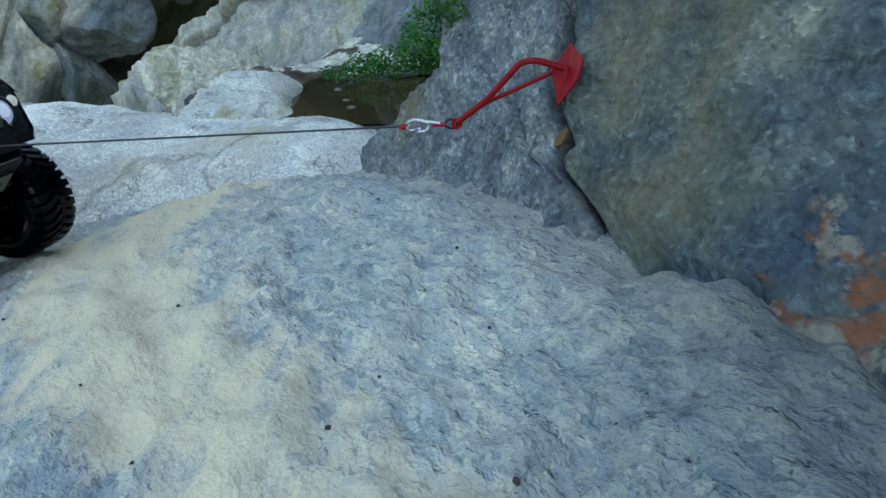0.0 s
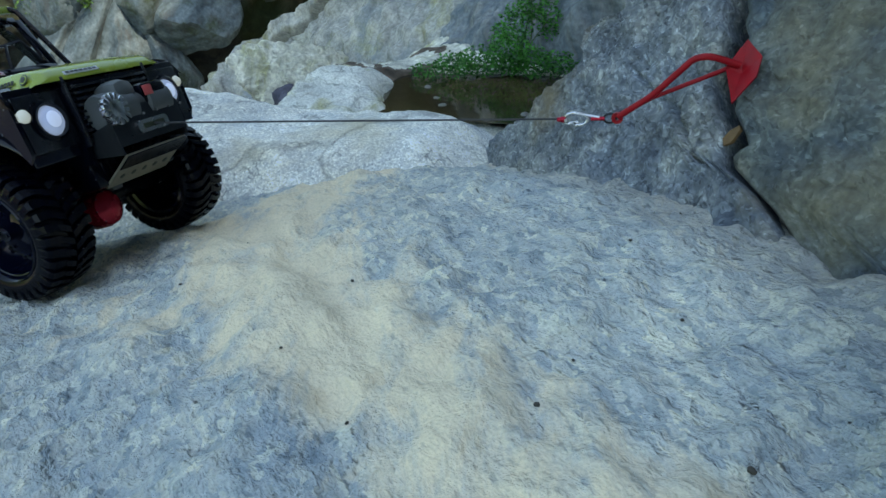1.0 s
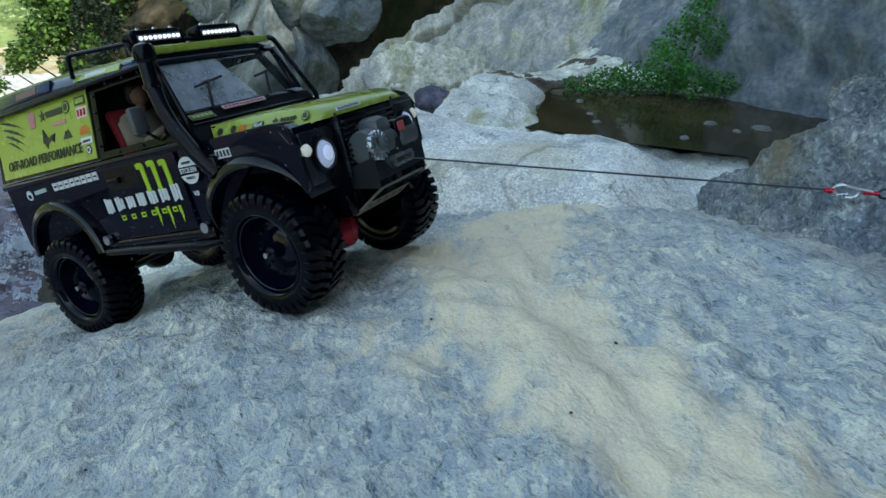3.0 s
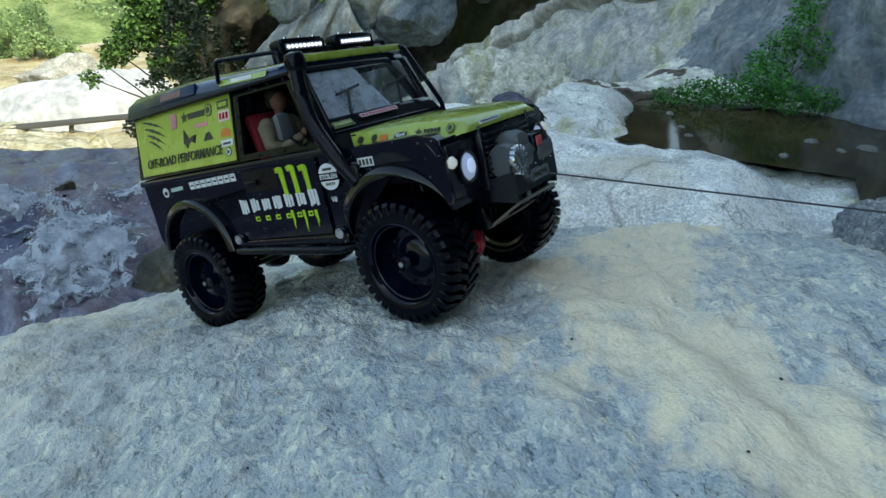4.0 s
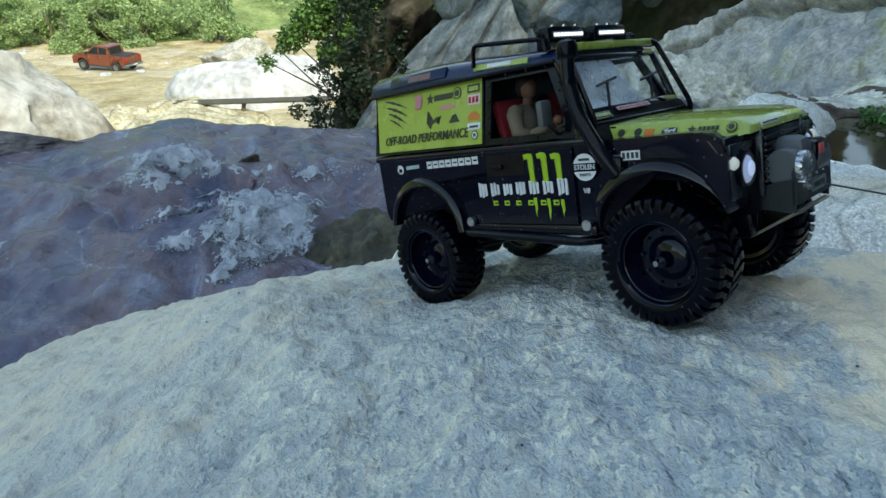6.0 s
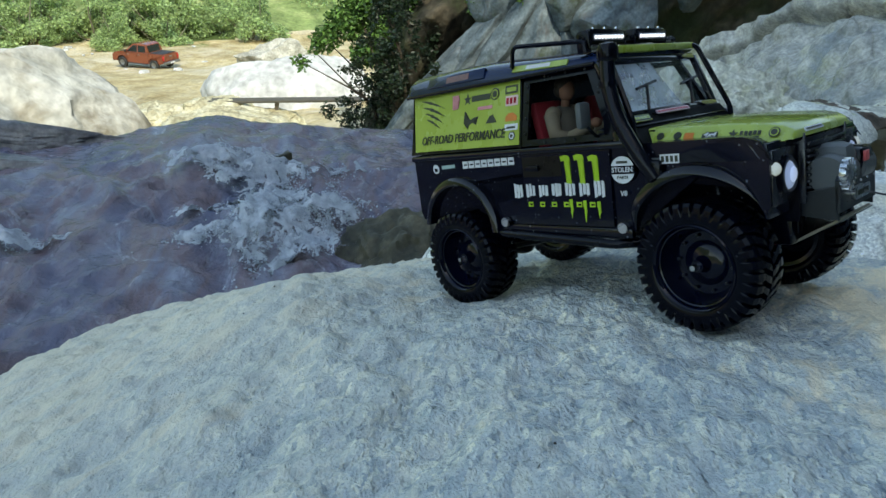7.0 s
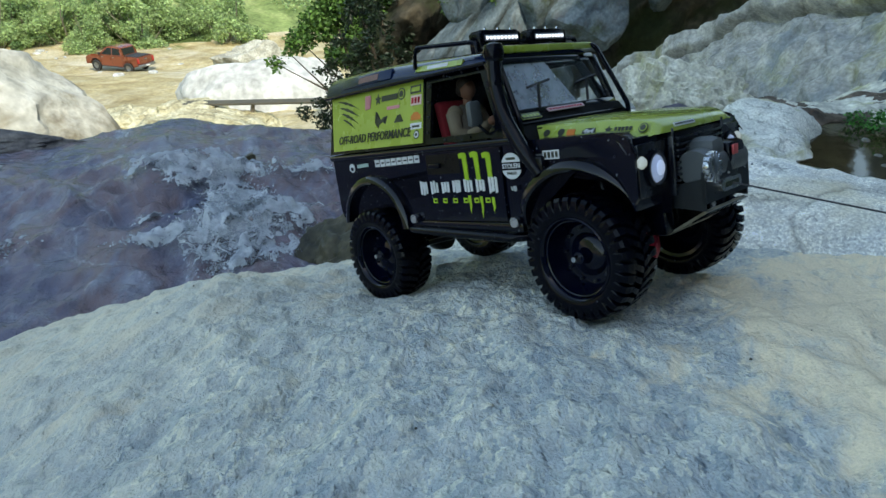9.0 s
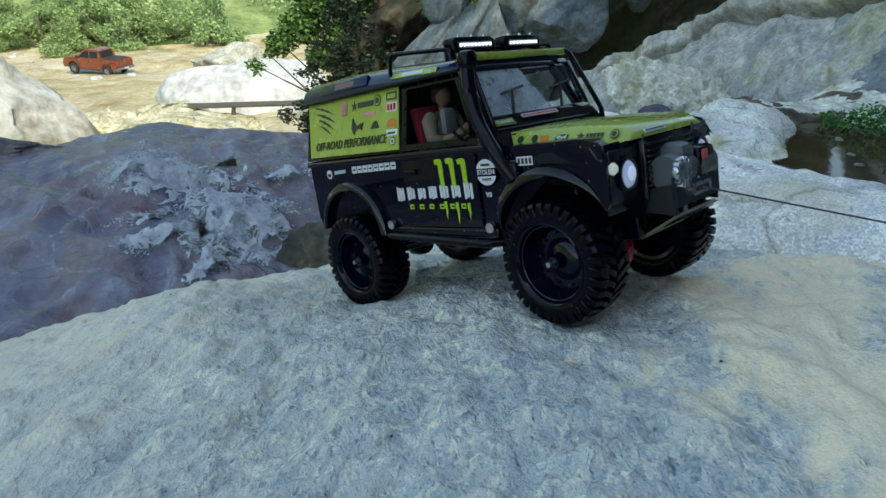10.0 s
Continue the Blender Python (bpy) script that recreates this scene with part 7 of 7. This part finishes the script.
# ---- far orange pickup ----
def pickup():
    orange = plain("orange_car_paint", (0.18, 0.042, 0.018), 0.3, coat=0.5, scale=1.5)
    glass = plain("dark_car_glass", (0.012, 0.014, 0.018), 0.08, scale=2)
    tyre = plain("car_tyre", (0.02, 0.02, 0.02), 0.7, scale=4)
    silver = plain("silver_rim", (0.26, 0.27, 0.28), 0.35, 0.8, scale=4)
    dark = plain("car_plastic", (0.025, 0.025, 0.027), 0.6, scale=4)
    gz = ground_height(-49.5, 22.55)
    t = thing("pickup_truck", pose(-49.5, 22.55, gz + 0.02, 0, 0, -157), "orange double-cab pickup parked on the sandy bank", "pickup truck")
    low = [(-2.25, 0.60), (-2.30, 0.74), (-2.27, 1.18), (-0.75, 1.20), (1.05, 1.19), (1.75, 1.15), (2.15, 1.04), (2.25, 0.86), (2.25, 0.50), (1.95, 0.48)]
    low += [(1.42 + 0.47 * math.cos(radians(a)), 0.46 + 0.45 * math.sin(radians(a))) for a in range(0, 181, 20)] + [(0.9, 0.42), (-0.9, 0.42)]
    low += [(-1.40 + 0.47 * math.cos(radians(a)), 0.46 + 0.45 * math.sin(radians(a))) for a in range(0, 181, 20)] + [(-1.95, 0.52)]
    bm = prism(bmesh.new(), low, "y", -0.86, 0.86)
    bmesh.ops.bevel(bm, geom=[e for e in bm.edges if all(v.co.z > 1.0 for v in e.verts)], offset=0.05, segments=2, affect='EDGES')
    body = part("body", bm, orange, t)
    bm = bmesh.new()
    rows = []
    for x, z, w in ((-0.95, 1.18, 0.84), (-0.82, 1.72, 0.70), (-0.68, 1.79, 0.66), (0.18, 1.81, 0.66), (0.36, 1.75, 0.70), (1.12, 1.17, 0.84)):
        rows.append([bm.verts.new((x, -w, z)), bm.verts.new((x, w, z))])
    bm.faces.new([r[0] for r in rows]); bm.faces.new([r[1] for r in rows][::-1])
    for p, q in zip(rows, rows[1:]):
        bm.faces.new((p[0], p[1], q[1], q[0]))
    part("cab", bm, orange, t)
    for s in (-1, 1):
        for pts in ([(-0.80, 1.24), (-0.72, 1.66), (-0.12, 1.70), (-0.12, 1.23)], [(-0.04, 1.23), (-0.04, 1.70), (0.28, 1.69), (0.86, 1.23)]):
            lean = Matrix(((1, 0, 0, 0), (0, 1, -s * 0.255, s * 0.255 * 1.18), (0, 0, 1, 0), (0, 0, 0, 1)))
            part("side_window", prism(bmesh.new(), pts, "y", s * 0.835, s * 0.852, lean), glass, t, "dark side window")
        part("tail_light", boxed(-2.33, -2.2, s * 0.78 - 0.08, s * 0.78 + 0.08, 0.76, 1.10, 0.02), plain("red_lens", (0.40, 0.02, 0.02), 0.25, scale=4), t, "red tail light")
        part("door_mirror", boxed(0.86, 0.98, s * 0.93 - 0.09, s * 0.93 + 0.09, 1.20, 1.36, 0.03), dark, t)
        for x in (-0.98, -0.08, 0.92):
            part("door_seam", boxed(x - 0.008, x + 0.008, s * 0.861 - 0.002, s * 0.861 + 0.002, 0.55, 1.14), dark, t)
        for x in (-0.22, 0.76):
            part("door_handle", boxed(x - 0.09, x + 0.09, s * 0.872 - 0.012, s * 0.872 + 0.012, 1.03, 1.07, 0.006), silver, t, "bright door handle")
    part("rear_window", prism(bmesh.new(), [(-0.955, 1.24), (-0.845, 1.68), (-0.825, 1.68), (-0.935, 1.24)], "y", -0.60, 0.60), glass, t, "dark rear window")
    part("windscreen", prism(bmesh.new(), [(1.07, 1.23), (0.43, 1.72), (0.45, 1.74), (1.10, 1.25)], "y", -0.62, 0.62), glass, t, "dark windscreen")
    part("bed_cover", boxed(-2.18, -1.02, -0.72, 0.72, 1.19, 1.215, 0.01), dark, t)
    part("tailgate_handle", boxed(-2.315, -2.29, -0.14, 0.14, 0.98, 1.06, 0.005), silver, t, "bright tailgate handle")
    part("rear_bumper", boxed(-2.42, -2.26, -0.84, 0.84, 0.48, 0.66, 0.03), silver, t, "silver rear bumper")
    part("plate", boxed(-2.445, -2.42, -0.2, 0.2, 0.52, 0.62), plain("white_plate", (0.7, 0.7, 0.7), 0.5), t)
    part("front_bumper", boxed(2.15, 2.33, -0.82, 0.82, 0.42, 0.68, 0.04), dark, t)
    for s in (-1, 1):
        part("side_step", boxed(-0.88, 0.92, s * 0.87 - 0.05, s * 0.87 + 0.05, 0.38, 0.44, 0.01), dark, t)
    for x in (-1.40, 1.42):
        for s in (-1, 1):
            w = part("wheel", lathe(bmesh.new(), [(0.20, -0.1), (0.34, -0.12), (0.385, -0.08), (0.385, 0.08), (0.34, 0.12), (0.20, 0.1)], "y", 24, (x, s * 0.79, 0.385)), tyre, t)
            part("rim", lathe(bmesh.new(), [(0.0, s * 0.06), (0.15, s * 0.08), (0.21, s * 0.10), (0.21, -s * 0.05)], "y", 20, (x, s * 0.79, 0.385)), silver, w)
    return t


pickup()

# ---- foam on the river, in rigid pieces that drift and bob ----
M_FOAM, nt, b = mat("river_foam")
info = nt.nodes.new("ShaderNodeObjectInfo")
shift = nt.nodes.new("ShaderNodeVectorMath")
shift.operation = "MULTIPLY_ADD"
nt.links.new(info.outputs["Random"], shift.inputs[0])
shift.inputs[1].default_value = (9, 7, 3)
nt.links.new(coords(nt), shift.inputs[2])
vec = shift.outputs[0]
lace = noise_of(nt, vec, 15.0, 10.0, 0.72, 0.8)
col = ramp(nt, noise_of(nt, vec, 22.0, 6.0, 0.7), [(0.3, (0.30, 0.34, 0.41)), (0.5, (0.48, 0.53, 0.59)), (0.7, (0.70, 0.75, 0.80))])
nt.links.new(col, b.inputs["Base Color"])
b.inputs["Roughness"].default_value = 0.45
bump(nt, b, [(lace, 0.7, 0.03), (noise_of(nt, vec, 60.0, 5.0, 0.6), 0.6, 0.01)])
# the froth thins out towards the rim of each raft
box_at = nt.nodes.new("ShaderNodeTexCoord")
away = nt.nodes.new("ShaderNodeVectorMath")
away.operation = "DISTANCE"
nt.links.new(box_at.outputs["UV"], away.inputs[0])
away.inputs[1].default_value = (0.5, 0.5, 0)
fall = ramp(nt, away.outputs["Value"], [(0.0, (0.62,)), (0.25, (0.50,)), (0.47, (0.22,))])
thick = nt.nodes.new("ShaderNodeMath")
nt.links.new(fall, thick.inputs[0])
nt.links.new(lace, thick.inputs[1])
cover = ramp(nt, thick.outputs[0], [(0.88, (0.0,)), (1.00, (0.28,)), (1.24, (0.85,))])
clear = nt.nodes.new("ShaderNodeBsdfTransparent")
mx = nt.nodes.new("ShaderNodeMixShader")
nt.links.new(cover, mx.inputs[0])
nt.links.new(clear.outputs[0], mx.inputs[1])
nt.links.new(b.outputs[0], mx.inputs[2])
nt.links.new(mx.outputs[0], nt.nodes["Material Output"].inputs[0])
foams = []


def foam(cx, cy, lx, ly, turn, seed, lift):
    """A raft of froth: a lumpy sheet that follows the waves and thins out to lace at its rim."""
    ca, sa = math.cos(radians(turn)), math.sin(radians(turn))
    nx, ny = 48, 28
    verts, faces, uv = [], [], []
    for j in range(ny + 1):
        for i in range(nx + 1):
            u, v = i / nx, j / ny
            x, y = (2 * u - 1) * lx, (2 * v - 1) * ly
            wx, wy = ca * x - sa * y, sa * x + ca * y
            rim = max(0.0, 1 - (2 * u - 1) ** 2 - (2 * v - 1) ** 2)
            z = river_height(cx + wx, cy + wy) + 0.010 + lift * rim + 0.035 * rim * fbm(Vector((x * 14, y * 14, seed)), 4)
            verts.append((wx, wy, z))
            uv.append((u, v))
    for j in range(ny):
        for i in range(nx):
            faces.append((j * (nx + 1) + i, j * (nx + 1) + i + 1, (j + 1) * (nx + 1) + i + 1, (j + 1) * (nx + 1) + i))
    me = bpy.data.meshes.new("foam")
    me.from_pydata(verts, [], faces)
    layer = me.uv_layers.new(name="raft")
    for loop in me.loops:
        layer.data[loop.index].uv = uv[loop.vertex_index]
    me.materials.append(M_FOAM)
    me.polygons.foreach_set("use_smooth", [True] * len(me.polygons))
    ob = new("foam", me)
    ob.location = (cx, cy, 0)
    tagged(ob, "white froth drifting on the fast brown river", "foam", "river foam")
    foams.append((ob, cx, cy, seed))


for k, (px, py, lx, ly, turn, lift) in enumerate(((-2.58, 1.22, 0.24, 0.12, 52, 0.05), (-2.50, 1.34, 0.16, 0.10, 52, 0.03), (-2.10, 1.20, 0.20, 0.13, 128, 0.06), (-2.02, 1.08, 0.22, 0.13, 120, 0.05), (-1.95, 1.24, 0.17, 0.12, 60, 0.03),
                                                 (-1.88, 0.98, 0.16, 0.07, 125, 0.02), (-2.12, 0.90, 0.17, 0.05, 60, 0.02), (-2.32, 1.02, 0.16, 0.05, 75, 0.01), (-2.62, 0.42, 0.24, 0.07, 42, 0.0), (-2.25, 1.62, 0.22, 0.05, 50, 0.0), (-2.02, 1.12, 0.32, 0.20, 125, 0.02), (-1.86, 1.14, 0.20, 0.16, 115, 0.01), (-2.48, 1.24, 0.34, 0.16, 52, 0.01), (-2.30, 1.30, 0.16, 0.07, 100, 0.02))):
    foam(px, py, lx * 1.25, ly * 1.3, turn, k + 1, lift * 0.6)
M_SPLASH = plain("white_water", (0.50, 0.56, 0.63), 0.25, var=0.3, scale=40, spec=0.5)


def splash(cx, cy, lx, ly, turn, high, count, seed):
    """A burst of white water: beads and lumps thrown up in a ragged fan."""
    rs = random.Random(seed)
    ca, sa = math.cos(radians(turn)), math.sin(radians(turn))
    unit = [Vector(v).normalized() for v in ((1, 0, 0), (-1, 0, 0), (0, 1, 0), (0, -1, 0), (0, 0, 1), (0, 0, -1))]
    tris = [(0, 2, 4), (2, 1, 4), (1, 3, 4), (3, 0, 4), (2, 0, 5), (1, 2, 5), (3, 1, 5), (0, 3, 5)]
    verts, faces = [], []
    for _ in range(count):
        u, v = rs.gauss(0, 0.42), rs.gauss(0, 0.42)
        k = max(0.0, 1 - u * u - v * v)
        z = high * k * rs.random() ** 2.2 * (0.6 + 0.4 * math.sin(u * 9 + seed))
        r = 0.0013 + 0.0042 * rs.random() ** 3 * (1 - 0.6 * z / max(high, 1e-6))
        x, y = u * lx, v * ly
        wx, wy = ca * x - sa * y, sa * x + ca * y
        c = Vector((wx, wy, river_height(cx + wx, cy + wy) + 0.004 + z))
        n0 = len(verts)
        stretch = Vector((rs.uniform(0.7, 1.5), rs.uniform(0.7, 1.5), rs.uniform(0.6, 1.3)))
        verts += [c + Vector((q.x * stretch.x, q.y * stretch.y, q.z * stretch.z)) * r for q in unit]
        faces += [(a + n0, b1 + n0, c1 + n0) for a, b1, c1 in tris]
    me = bpy.data.meshes.new("splash")
    me.from_pydata(verts, [], faces)
    me.materials.append(M_SPLASH)
    me.polygons.foreach_set("use_smooth", [True] * len(me.polygons))
    ob = new("splash", me)
    ob.location = (cx, cy, 0)
    tagged(ob, "burst of white water beads thrown up by the rapids", "splash", "river splashes", "stuff")
    splashes.append((ob, cx, cy, high, seed))


splashes = []
for k, (px, py, lx, ly, turn, high, count) in enumerate(((-2.06, 1.16, 0.22, 0.13, 125, 0.15, 1800), (-2.00, 1.05, 0.20, 0.12, 118, 0.12, 1600), (-1.96, 1.24, 0.17, 0.12, 80, 0.11, 1200), (-2.14, 1.28, 0.14, 0.10, 125, 0.13, 1000), (-1.90, 0.96, 0.14, 0.07, 120, 0.06, 800),
                                                         (-2.57, 1.24, 0.22, 0.10, 52, 0.09, 1600), (-2.46, 1.36, 0.13, 0.09, 52, 0.08, 800), (-2.12, 0.90, 0.15, 0.035, 60, 0.03, 700), (-2.30, 1.04, 0.15, 0.04, 75, 0.03, 500), (-2.62, 0.42, 0.24, 0.06, 42, 0.015, 320), (-2.25, 1.60, 0.22, 0.07, 50, 0.02, 320))):
    splash(px, py, lx, ly, turn, high, count, 300 + k)
bm = bmesh.new()
bmesh.ops.create_icosphere(bm, subdivisions=1, radius=0.0045)
drop = part("spray_drop", bm, M_FOAM)
tagged(drop, "white drop of spray above the rapids", "water drop", "spray drops")
drops = []
rnd = random.Random(31)
for k in range(26):
    x, y = rnd.choice(((-2.55, 1.25), (-2.05, 1.2), (-2.0, 1.05), (-2.1, 1.25)))
    x, y = x + rnd.gauss(0, 0.16), y + rnd.gauss(0, 0.16)
    ob = drop if k == 0 else copy_thing(drop, Matrix())
    drops.append((ob, x, y, rnd.uniform(0.05, 0.14), rnd.uniform(0, 1), rnd.uniform(0.5, 0.9)))


def motions():
    """Froth rafts surge to and fro with the current; drops of spray leap and fall."""
    for ob, x, y, seed in foams:
        rows = []
        for i in range(41):
            t = i * 0.25
            ph = seed * 1.7
            u = 0.045 * math.sin(t * 2.9 + ph) + 0.02 * math.sin(t * 6.1 + ph * 2)
            rows.append((t, pose(x - 0.55 * u, y - 0.83 * u, 0.012 * math.sin(t * 5.3 + ph), 2.0 * math.sin(t * 4.1 + ph), 2.0 * math.cos(t * 3.7 + ph), 4.0 * math.sin(t * 1.9 + ph))))
        walk(ob, rows)
    for ob, x, y, high, seed in splashes:
        rows = []
        for i in range(67):
            t = i * 0.15
            ph = seed * 2.1
            k = 0.5 + 0.5 * math.sin(t * 11.0 + ph)
            u = 0.03 * math.sin(t * 3.3 + ph)
            rows.append((t, pose(x - 0.55 * u, y - 0.83 * u, -0.55 * high * (1 - k), 3.0 * math.sin(t * 4.7 + ph), 3.0 * math.cos(t * 5.1 + ph), 5.0 * math.sin(t * 2.3 + ph))))
        walk(ob, rows)
    for ob, x, y, hop, ph, beat in drops:
        rows = []
        base = river_height(x, y) + 0.02
        for i in range(51):
            t = i * 0.2
            k = ((t + ph) / beat) % 1.0
            rows.append((t, pose(x - 0.05 * k, y - 0.08 * k, base - 0.03 + hop * 4 * k * (1 - k))))
        walk(ob, rows)


motions()
